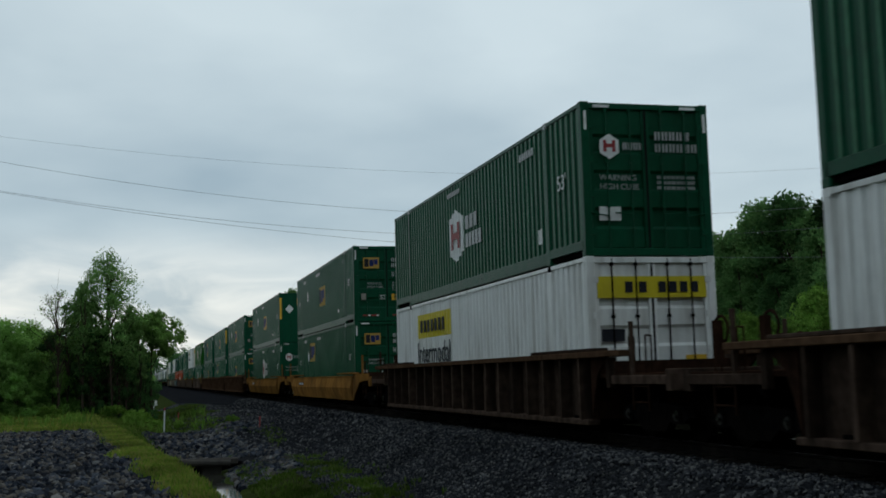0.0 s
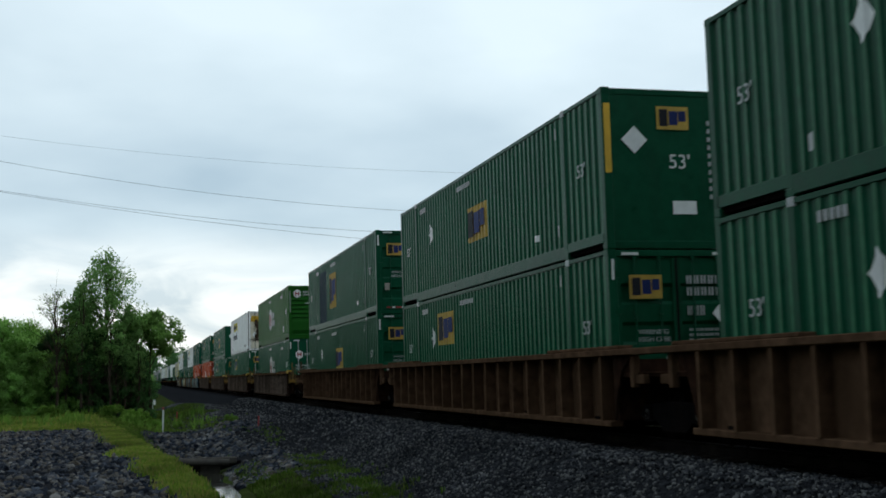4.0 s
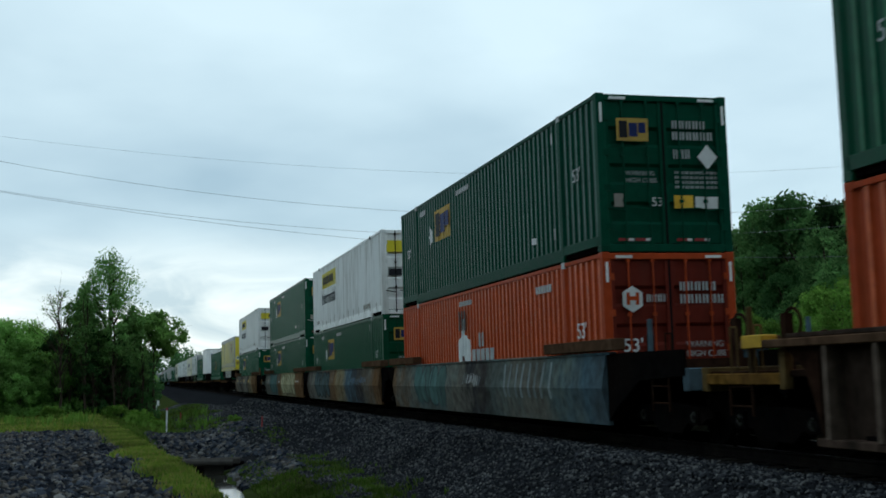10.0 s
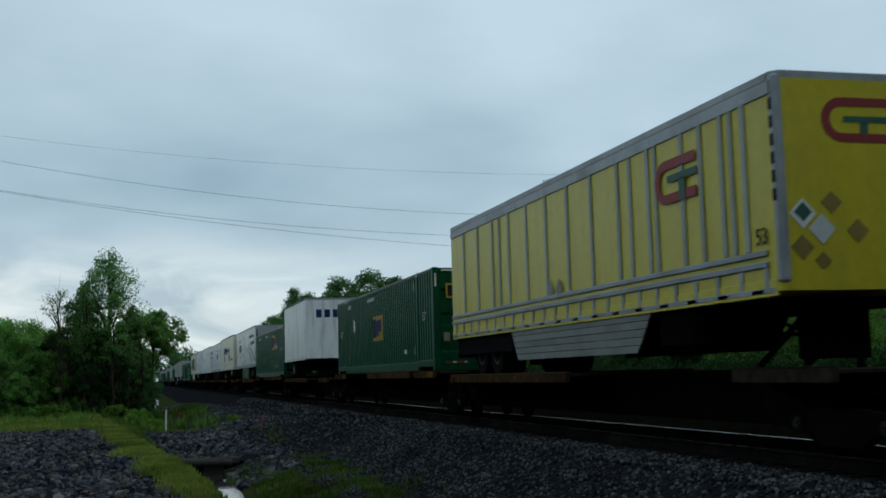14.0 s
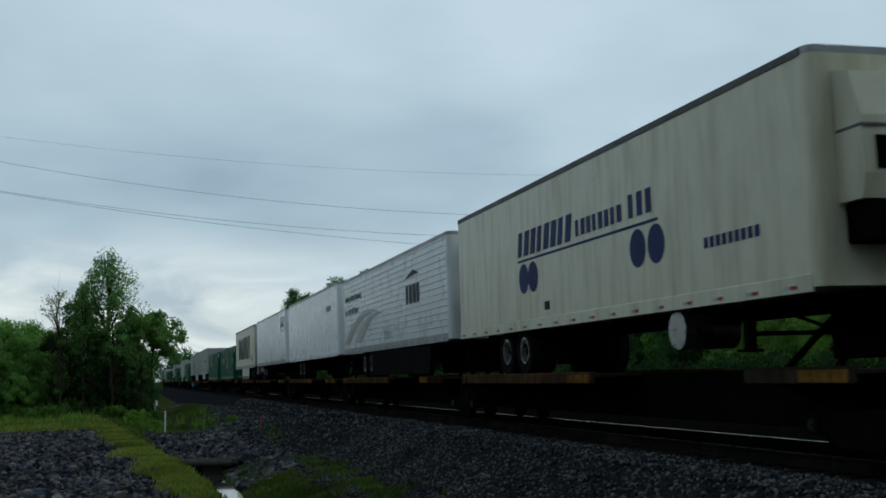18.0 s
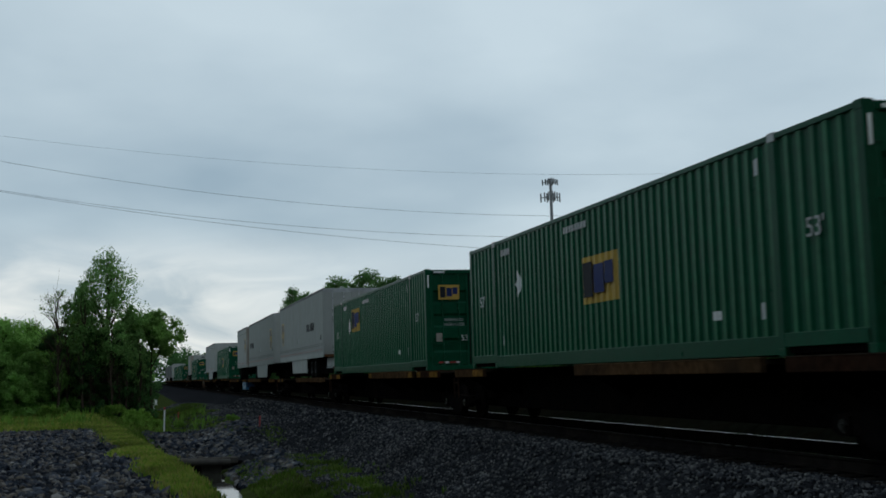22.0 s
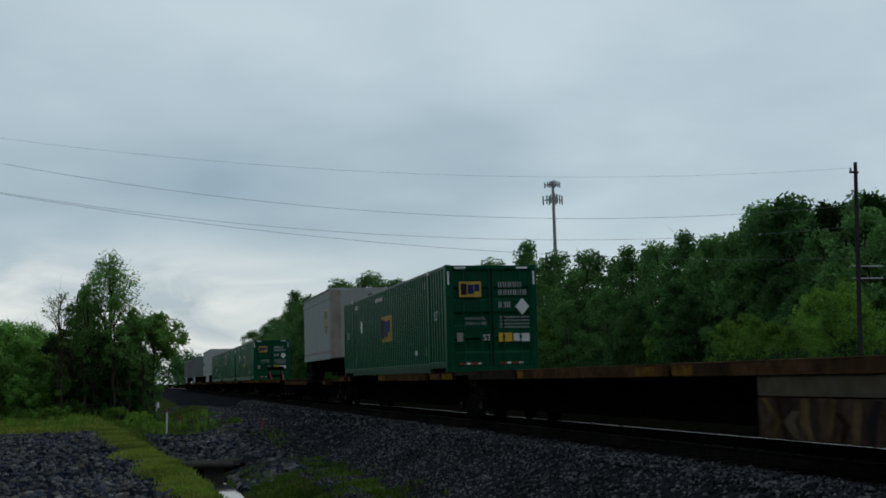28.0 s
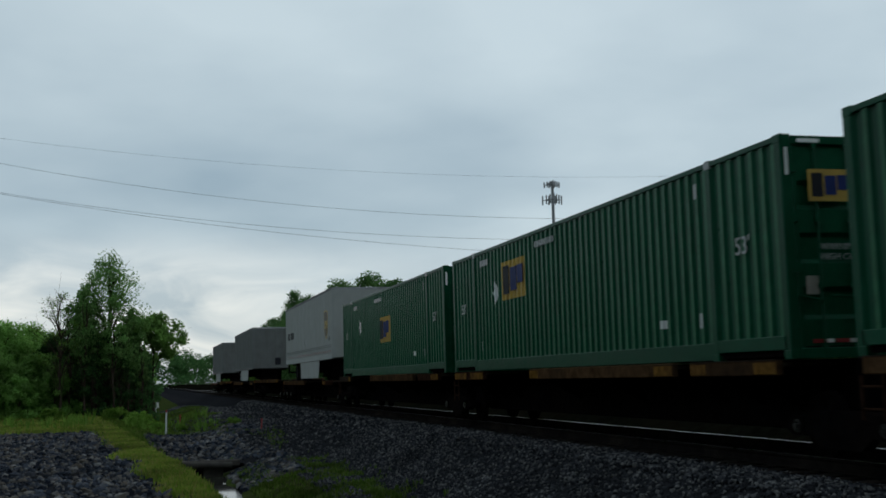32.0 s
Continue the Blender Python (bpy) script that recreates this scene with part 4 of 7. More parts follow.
def hexagon_brand(paint="green", end="door", rods="green", house=False):
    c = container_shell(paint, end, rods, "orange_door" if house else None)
    if house:
        b = decal("logo_panel", c, 8.75, 9.95, 0.5, 1.85, M["mark_white"], "white tower-shaped logo", "hexagon")
        decal("logo_panel", c, 9.2, 9.5, 1.8, 2.2, M["mark_white"])
        decal("logo_shape", c, 9.22, 9.48, 0.55, 1.25, M[paint])
        side_bars(c, 8.5, 1.1, 5, 0.30, 0.28, 0.10, M["mark_pale"])
        side_bars(c, 7.9, 1.45, 2, 0.34, 0.12, 0.14, M["mark_pale"])
        side_bars(c, 9.7, 1.9, 3, 0.5, 0.12, 0.14, M["mark_brown"])
    else:
        decal("logo_panel", c, 8.3, 9.6, 0.78, 2.15, M["mark_white"], "white hexagonal logo with a red shape", "hexagon")
        b = bmesh.new()
        put_box(b, -1.302, -1.294, 8.56, 8.74, 1.12, 1.80)
        put_box(b, -1.302, -1.294, 9.16, 9.34, 1.12, 1.80)
        put_box(b, -1.302, -1.294, 8.74, 9.16, 1.37, 1.55)
        part("logo_shape", b, M["mark_red"], c)
        side_bars(c, 7.95, 1.50, 3, 0.34, 0.27, 0.10, M["mark_pale"])
        side_bars(c, 7.95, 1.05, 5, 0.34, 0.20, 0.08, M["mark_pale"])
    side_word("53'", 0.30, M["mark_white"], c, 1.35, 1.4)
    side_bars(c, 3.6, 2.40, 6, 0.15, 0.11, 0.05, M["mark_pale"])
    side_bars(c, 9.6, 2.52, 8, 0.12, 0.10, 0.05, M["mark_pale"])
    decal("notice", c, 2.35, 2.6, 0.5, 0.8, M["mark_white"])
    hexa = [(0.22 * math.sin(math.pi * k / 3), 0.24 * math.cos(math.pi * k / 3)) for k in range(6)]
    if end == "door":
        corner_marks(c)
        part("logo_panel", prism([(-0.75 + a, 2.05 + b) for a, b in hexa], "y", -0.012, 0.0), M["mark_white"], c, "white hexagonal logo")
        b = bmesh.new()
        put_box(b, -0.87, -0.81, -0.020, -0.014, 1.95, 2.17)
        put_box(b, -0.69, -0.63, -0.020, -0.014, 1.95, 2.17)
        put_box(b, -0.81, -0.69, -0.020, -0.014, 2.03, 2.10)
        part("logo_shape", b, M["mark_red" if not house else "orange"], c)
        bars(c, -0.46, 2.0, 4, 0.14, 0.08, 0.03, M["mark_pale"], y=0.03)
        bars(c, 0.20, 2.2, 5, 0.16, 0.11, 0.04, M["mark_pale"], y=0.03)
        bars(c, 0.20, 1.97, 6, 0.16, 0.11, 0.04, M["mark_pale"], y=0.03)
        xw, zw = (0.28, 1.18) if house else (-0.95, 1.42)
        front_word("WARNING", 0.11, M["mark_pale"], c, xw, zw, y=0.045)
        front_word("HIGH CUBE", 0.11, M["mark_pale"], c, xw, zw - 0.17, y=0.045)
        if house:
            front_word("53'", 0.24, M["mark_white"], c, -0.95, 1.12, y=0.045)
        for k in range(0 if house else 3):
            bars(c, 0.22, 1.46 - 0.1 * k, 8, 0.06, 0.07, 0.03, M["mark_pale"], y=0.045)
        if not house:
            plate("notice", c, -0.98, -0.55, 0.66, 0.92, M["mark_white"], "white notice", y=0.04)
    else:
        part("logo_panel", prism([(-0.82 + a, 2.45 + b) for a, b in hexa], "y", -0.006, 0.02), M["mark_white"], c, "white hexagonal logo")
        b = bmesh.new()
        put_box(b, -0.94, -0.88, -0.012, -0.006, 2.34, 2.56)
        put_box(b, -0.76, -0.70, -0.012, -0.006, 2.34, 2.56)
        put_box(b, -0.88, -0.76, -0.012, -0.006, 2.42, 2.48)
        part("logo_shape", b, M["mark_red"], c)
        bars(c, -0.5, 2.47, 3, 0.12, 0.10, 0.03, M["mark_pale"], y=0.02)
        bars(c, -0.5, 2.33, 5, 0.11, 0.07, 0.02, M["mark_pale"], y=0.02)
        bars(c, -0.4, 1.9, 11, 0.06, 0.06, 0.02, M["mark_pale"], y=0.02)
        front_word("53'", 0.2, M["mark_white"], c, -0.06, 1.5, y=0.02)
        plate("notice", c, -0.12, 0.36, 0.66, 0.90, M["mark_pale"], "pale notice", y=0.006)
        plate("notice", c, 0.04, 0.22, 0.52, 0.66, M["mark_pale"], y=0.006)
        for s in (-1, 1):
            bm = bmesh.new()
            for k in range(10):
                put_box(bm, s * 1.215 - 0.028, s * 1.215 + 0.028, -0.012, -0.004, 1.45 + 0.12 * k, 1.53 + 0.12 * k)
            part("lettering", bm, M["mark_pale"], c)
    return c


def white_brand(dirty=False):
    c = container_shell("white", "door", "dark", "white_door" if dirty else None)
    decal("logo_panel", c, 9.7, 13.5, 1.86, 2.54, M["yellow"], "yellow name panel with dark bars")
    side_bars(c, 13.0, 2.02, 7, 0.34, 0.24, 0.17, M["mark_black"])
    side_word("Intermodal", 0.60, M["mark_slate"], c, 13.4, 1.16)
    side_bars(c, 3.4, 0.35, 6, 0.16, 0.14, 0.08, M["mark_grey"])
    side_bars(c, 14.9, 0.35, 4, 0.14, 0.10, 0.06, M["mark_grey"])
    plate("name_panel", c, -1.10, 1.10, 2.12, 2.52, M["end_yellow"] if dirty else M["yellow"], "yellow name panel across both doors", y=0.016)
    bm = bmesh.new()
    for i, x in enumerate((-0.55, -0.27, 0.12, 0.34, 0.56, 0.78)):
        put_box(bm, x, x + 0.15, -0.002, 0.008, 2.22, 2.42)
    tagged(part("lettering", bm, M["mark_black"], c), kind="stuff")
    if dirty:
        part("diamond", prism([(-1.02, 1.16), (-0.82, 1.38), (-0.62, 1.16), (-0.82, 0.94)], "y", 0.020, 0.030), M["mark_white"], c, "worn white diamond placard")
    else:
        plate("notice", c, -1.04, -0.58, 1.32, 1.55, M["mark_black"], "dark notice", y=0.03)
    plate("notice", c, 0.62, 1.05, 0.85, 1.05, M["mark_yellow"], "yellow notice", y=0.03)
    if dirty:
        for x, w, za, zb, n in ((-0.62, 0.34, 0.75, 2.15, 46), (0.66, 0.36, 0.75, 2.40, 46), (-0.36, 0.14, 0.2, 0.7, 8), (0.08, 0.12, 0.2, 0.6, 6), (0.40, 0.14, 0.2, 0.7, 8)):
            bm = bmesh.new()        # soft-edged smears, made of ragged flecks
            for k in range(n):
                z, h, v = random.uniform(za, zb), random.uniform(0.10, 0.36), random.uniform(0.05, w * 0.8)
                xm = x + random.gauss(0, w * 0.20) + 0.06 * math.sin(z * 5)
                prism([(xm + v * 0.5 * random.uniform(0.5, 1.0) * math.cos(a), z + h * 0.5 * random.uniform(0.6, 1.0) * math.sin(a)) for a in [math.pi * j / 5 for j in range(10)]], "y", 0.024 - 0.0004 * k, 0.034, bm)
            tagged(part("rust_streak", bm, M["rust_streak"], c, "dark brown rust smear"), kind="stuff")
        for s in (-1, 1):
            part("post_edge", box(*sorted((s * 1.245, s * 1.302)), -0.010, -0.001, 0.0, CH - 0.02, 0.003), M["rust"], c, "rust-blackened corner post")
    if not dirty:
        bm = bmesh.new()
        for k in range(12):
            y = 1.0 + k * 1.12
            put_box(bm, -1.301, -1.293, y, y + 0.07, 0.2, random.uniform(0.4, 0.62))
        tagged(part("scuff", bm, M["mark_grey"], c), kind="stuff")
    return c


# ---- railway cars ----
PIECES = {}


def bogie_meshes():
    if "frame" in PIECES:
        return PIECES
    bm = bmesh.new()
    for s in (-1, 1):
        out = [(-1.25, -0.02), (-1.05, 0.14), (-0.35, 0.20), (0.35, 0.20), (1.05, 0.14), (1.25, -0.02), (1.05, -0.12), (0.62, -0.10), (0.40, -0.26), (-0.40, -0.26), (-0.62, -0.10), (-1.05, -0.12)]
        prism(out, "x", s * 1.06 - 0.07, s * 1.06 + 0.07, bm)
        for y in (-0.9, 0.9):
            put_box(bm, s * 1.06 - 0.1, s * 1.06 + 0.1, y - 0.13, y + 0.13, -0.12, 0.12)
        for y in (-0.16, 0.0, 0.16):
            rod(bm, (s * 1.06, y, -0.22), (s * 1.06, y, 0.12), 0.07)
    put_box(bm, -1.1, 1.1, -0.17, 0.17, -0.08, 0.16)
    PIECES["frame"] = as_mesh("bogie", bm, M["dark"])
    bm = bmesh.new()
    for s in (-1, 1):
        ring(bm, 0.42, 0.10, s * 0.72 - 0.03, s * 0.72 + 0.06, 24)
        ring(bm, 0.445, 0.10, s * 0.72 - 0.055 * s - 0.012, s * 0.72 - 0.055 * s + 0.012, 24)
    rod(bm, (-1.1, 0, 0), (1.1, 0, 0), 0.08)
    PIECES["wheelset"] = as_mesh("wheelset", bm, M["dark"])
    bm = rod(bmesh.new(), (-1.17, 0, 0), (-1.13, 0, 0), 0.085, n=10)
    rod(bm, (-1.20, 0, 0), (-1.17, 0, 0), 0.045, 0.03, 8)
    PIECES["cap"] = as_mesh("bearing_cap", bm, M["cap_steel"])
    return PIECES


def bogie(parent, y):
    p = bogie_meshes()
    b = part("bogie", p["frame"], None, parent, "grimy cast steel bogie", at=(0, y, 0.42))
    for d in (-0.9, 0.9):
        w = part("wheelset", p["wheelset"], None, b, "", at=(0, d, 0))
    part("bearing_cap", p["cap"], None, b, at=(0, -0.9, 0))
    part("bearing_cap", p["cap"], None, b, at=(0, 0.9, 0))
    return b


def coupler(parent, y, d):
    bm = put_box(bmesh.new(), -0.1, 0.1, *sorted((y, y + d * 0.75)), 0.72, 0.95)
    put_box(bm, -0.17, 0.17, *sorted((y + d * 0.5, y + d * 0.8)), 0.66, 1.0)
    part("coupler", bm, M["dark"], parent)
    hose = bmesh.new()
    pts = [(-0.35, y + d * 0.1, 0.75), (-0.37, y + d * 0.35, 0.5), (-0.3, y + d * 0.6, 0.42), (-0.2, y + d * 0.75, 0.5)]
    for a, b in zip(pts, pts[1:]):
        rod(hose, a, b, 0.025, n=6)
    part("brake_hose", hose, M["tyre"], parent)


def ladder(parent, x, y0, y1, z0, z1, material, n=3):
    bm = bmesh.new()
    for y in (y0, y1):
        rod(bm, (x, y, z0), (x, y, z1), 0.022, n=6)
    for k in range(n):
        z = z0 + (z1 - z0) * (k + 0.5) / n
        rod(bm, (x, y0, z), (x, y1, z), 0.016, n=6)
    part("ladder", bm, material, parent)


def well_car(style, gf, gr, joint_f, joint_r, accents=False, sprayed="dim"):
    """A well car whose well starts at y = 0, rail tops at z = 0. gf, gr: overhang before and behind the well."""
    label = {"ribbed": "brown ribbed-side container well car, rusty and worn", "yellow": "faded yellow smooth-sided container well car",
             "grey": "weathered grey well car with spray-painted sides"}[style]
    c = thing("well_car", label, "freight car", "well cars of the train")
    P = M[{"ribbed": "chord_rust" if sprayed == "rusty" else "well_brown", "yellow": "well_yellow", "grey": "side_" + (sprayed if sprayed != "panels" else "dim")}[style]]
    trim = M["well_tan"] if accents else M["well_yellow"] if style == "yellow" else P
    y0, y1 = -0.45, CL + 0.45
    for s in (-1, 1):
        if style == "ribbed":
            part("side_sheet", box(s * 1.335, s * 1.36, y0, y1, 0.26, 1.40), M["panel_ash"] if sprayed == "panels" else P, c)
            part("top_chord", box(s * 1.335, s * 1.63, y0 - 1.6, y1 + 1.6, 1.385, 1.49, 0.012), M["beam_tan" if sprayed == "panels" else "chord_rust"], c)
            part("bottom_chord", box(s * 1.335, s * 1.57, y0, y1, 0.20, 0.30, 0.012), P, c)
            # accent ribs are paler than the sheet, to carry light on their faces
            rib = PIECES.get(("rib", s, P.name, accents)) or as_mesh("rib", prism([(s * 1.355, -0.02), (s * 1.60, -0.045), (s * 1.60, 0.045), (s * 1.355, 0.02)], "z", 0.30, 1.385), M["rib_lit_brown"] if accents else P)
            PIECES[("rib", s, P.name, accents)] = rib
            n = 18
            for k in range(n):
                part("rib", rib, None, c, at=(0, y0 + 0.3 + (y1 - y0 - 0.6) * k / (n - 1), 0))
            if sprayed == "panels" and s < 0:
                step = (y1 - y0 - 0.6) / (n - 1)
                for k, m in ((0, "panel_ash"), (1, "panel_ash"), (2, "well_grey"), (3, "spray_cream"), (4, "end_yellow"), (5, "well_yellow"), (6, "panel_ash"), (7, "spray_cream"), (8, "well_yellow"), (9, "panel_ash"), (10, "spray_cream"), (11, "panel_ash"), (13, "well_grey"), (14, "panel_ash")):
                    part("faded_panel", box(-1.368, -1.361, y0 + 0.3 + step * k + 0.07, y0 + 0.3 + step * (k + 1) - 0.07, 0.36 + 0.1 * (k % 3), 1.34), M[m], c, "faded patch of old paint")
            if accents:
                for y in (0.3, 2.6, 5.2, 9.0, 12.0, 14.4):
                    part("yellow_mark", box(*sorted((s * 1.630, s * 1.636)), y, y + 0.42, 1.39, 1.485), M["worn_yellow"], c, "yellow paint patch")
        else:
            zt, zc, zb = (1.19, 0.76, 0.29) if style == "yellow" else (1.45, 0.85, 0.22)
            prof = [(s * 1.40, zt - 0.02), (s * 1.50, zt), (s * 1.60, zc), (s * 1.47, zb), (s * 1.40, zb)]
            part("side_sheet", prism(prof, "y", y0, y1), P, c)
            part("top_chord", box(s * 1.38, s * 1.53, y0 - 0.2, y1 + 0.2, zt - 0.03, zt + 0.02, 0.01), trim, c)
            if style == "grey":
                graffiti(c, s, y0, y1, sprayed)
            else:
                part("yellow_mark", prism([(s * 1.590, 0.83), (s * 1.560, 0.96), (s * 1.550, 0.96), (s * 1.580, 0.83)], "y", 12.3, 14.0), M["spray_dark"], c, "dark number panel")
                for k in range(5):
                    part("lettering", prism([(s * 1.592, 0.855), (s * 1.570, 0.94), (s * 1.560, 0.94), (s * 1.580, 0.855)], "y", 12.45 + 0.3 * k, 12.6 + 0.3 * k), M["mark_pale"], c)
        for e in (0, 1):
            a, d, g = (y0, -1, gf) if e == 0 else (y1, 1, gr)
            zl = {"ribbed": 1.49, "yellow": 1.27, "grey": 1.49}[style]
            zu = {"ribbed": 1.40, "yellow": 1.27, "grey": 1.44}[style]
            tall = 0.20 if style == "grey" else 0.06
            part("raised_lip", box(s * 1.34, s * 1.60, *sorted((a - d * 2.9, a + d * 0.5)), zl, zl + tall, 0.012), M["chord_rust"] if style == "grey" else P, c)
            if accents:
                part("end_block", box(s * 1.40, s * 1.64, *sorted((a + d * 1.02, a + d * 1.52)), 1.39, 1.56, 0.012), M["end_yellow"], c, "yellow end block")
            reach = min(2.9, g - 0.6)
            out = [(a, 0.30), (a, zu), (a + d * reach, zu), (a + d * reach, 1.05), (a + d * min(1.3, reach * 0.6), 0.98), (a + d * 0.35, 0.52)]
            if style == "ribbed":
                out = [(a, 0.30), (a, zu), (a + d * 0.75, zu), (a + d * 0.30, 1.10), (a + d * 0.12, 0.70)]
                part("end_post", box(s * 1.38, s * 1.50, *sorted((a + d * 0.72, a + d * 0.86)), 0.86, zu - 0.02, 0.012), trim if accents else P, c)
                part("platform_edge", box(s * 1.38, s * 1.47, *sorted((a + d * 0.86, a + d * max(1.2, g - 0.8))), 0.92, 1.07, 0.012), M["worn_yellow"] if accents else P, c)
            part("end_panel", prism(out, "x", s * 1.43, s * 1.48), P if style == "yellow" else M["dark" if style == "grey" else "rust"], c)
    for e in (0, 1):
        a, d, g, j = (y0, -1, gf, joint_f) if e == 0 else (y1, 1, gr, joint_r)
        part("end_platform", box(-1.42, 1.42, *sorted((a, a + d * (g - 0.75))), 1.02, 1.10, 0.01), P if style == "yellow" else M["rust"], c)
        part("bulkhead", box(-1.40, 1.40, *sorted((a + d * 0.02, a - d * 0.06)), 0.3, 1.32), M["rust"], c)
        if j:
            part("drawbar", box(-0.22, 0.22, *sorted((a, a + d * (g - 0.46))), 0.75, 1.02), M["dark"], c)
            if e == 1:
                bogie(c, CL + gr)
        else:
            bogie(c, (a + d * (g - 2.05)))
            part("end_sill", box(-1.46, 1.46, *sorted((a + d * (g - 0.85), a + d * (g - 0.65))), 0.82, 1.16, 0.012), trim, c)
            coupler(c, a + d * (g - 0.65), d)
            for x in (-1.42, 1.42):
                ladder(c, x, a + d * 1.67, a + d * 2.26, 0.50, 1.02, M["rust"], 2)
                for k in (1.55, 2.2):
                    bm = rod(bmesh.new(), (x, a + d * k, 1.05), (x, a + d * k, 1.70), 0.014, n=6)
                    rod(bm, (x, a + d * k, 1.70), (x * 0.93, a + d * k, 1.70), 0.014, n=6)
                    rod(bm, (x * 0.93, a + d * k, 1.05), (x * 0.93, a + d * k, 1.70), 0.014, n=6)
                    part("grab_iron", bm, M["well_tan" if accents else "rust"], c)
                part("step_bracket", box(x - 0.03, x + 0.03, *sorted((a + d * 1.62, a + d * 1.70)), 1.05, 1.95, 0.008), trim, c)
            bm = put_box(bmesh.new(), -0.42, -0.3, *sorted((a + d * (g - 1.25), a + d * (g - 1.1))), 1.1, 1.9)
            ring(bm, 0.24, 0.20, -0.3, -0.27, 16)
            bmesh.ops.translate(bm, verts=bm.verts[-64:], vec=(0, a + d * (g - 1.2), 1.75))
            part("brake_stand", bm, M["rust"], c)
    for k in range(5):
        y = 0.3 + (CL - 0.9) * k / 4
        part("cross_beam", box(-1.42, 1.42, y, y + 0.3, 0.16, 0.35), M["dark"], c)
    return c


def on_side(bm, s, pts, lift):
    """A flat convex shape of (y, z) corners laid on the two slanted planes of a smooth-sided car."""
    def out(y, z):
        x = 1.60 - (z - 0.85) / 0.60 * 0.10 if z > 0.85 else 1.60 - (0.85 - z) / 0.63 * 0.13
        return bm.verts.new((s * (x + lift), y, z))
    for up in (True, False):
        keep = []
        for (ya, za), (yb, zb) in zip(pts, pts[1:] + pts[:1]):
            ina, inb = (za >= 0.85) == up, (zb >= 0.85) == up
            if ina:
                keep.append((ya, za))
            if ina != inb:
                f = (0.85 - za) / (zb - za)
                keep.append((ya + (yb - ya) * f, 0.8501 if up else 0.8499))
        if len(keep) > 2:
            bm.faces.new([out(y, min(1.44, max(0.23, z))) for y, z in keep])


def stroke(bm, s, path, wide, lift):
    """A sprayed line with a swelling width along a bent path."""
    for (ya, za), (yb, zb) in zip(path, path[1:]):
        d = Vector((yb - ya, zb - za)).normalized() * wide * 0.35
        n = Vector((-d.y, d.x)).normalized() * wide * 0.5
        on_side(bm, s, [(ya - d.x - n.x * 0.7, za - d.y - n.y * 0.7), (yb + d.x - n.x, yb * 0 + zb + d.y - n.y), (yb + d.x * 1.4, zb + d.y * 1.4), (yb + d.x + n.x, zb + d.y + n.y), (ya - d.x + n.x * 0.7, za - d.y + n.y * 0.7)], lift)


def bubbles(c, s, y, width, count, fill, edge, lift=0.004):
    """A row of fat crowding shapes with dark rims and slits, like sprayed letters that spell nothing."""
    step = width / count
    for i in range(count):
        yc, lean = y + width - step * (i + 0.5), random.uniform(-0.16, 0.16)
        zc, hz, hy = random.uniform(0.84, 0.92), random.uniform(0.50, 0.58), step * random.uniform(0.50, 0.60)
        form = []
        for k in range(14):
            a = 2 * math.pi * k / 14
            r = (abs(math.cos(a)) ** 2.8 + abs(math.sin(a)) ** 2.8) ** (-1 / 2.8) * random.uniform(0.94, 1.04)
            form.append((r * math.cos(a), r * math.sin(a)))
        for name, k, up, m in (("sprayed_edge", 1.09, 0.0, edge), ("sprayed_shape", 1.0, 0.003, fill)):
            bm = bmesh.new()
            on_side(bm, s, [(yc + hy * k * u + lean * v, zc + hz * k * v) for u, v in form], lift + up + 0.0005 * (i % 2))
            part(name, bm, M[m], c)
        slits = bmesh.new()
        for j in range(random.randint(1, 2)):
            y0, up = yc + random.uniform(-0.45, 0.45) * hy, random.choice((-1, 1))
            stroke(slits, s, [(y0, zc + up * hz * 0.95), (y0 + random.uniform(-0.12, 0.12), zc + up * hz * 0.45), (y0 + random.uniform(-0.3, 0.3), zc + up * hz * random.uniform(-0.1, 0.25))], random.uniform(0.05, 0.10), lift + 0.007)
        part("sprayed_slit", slits, M[edge], c)


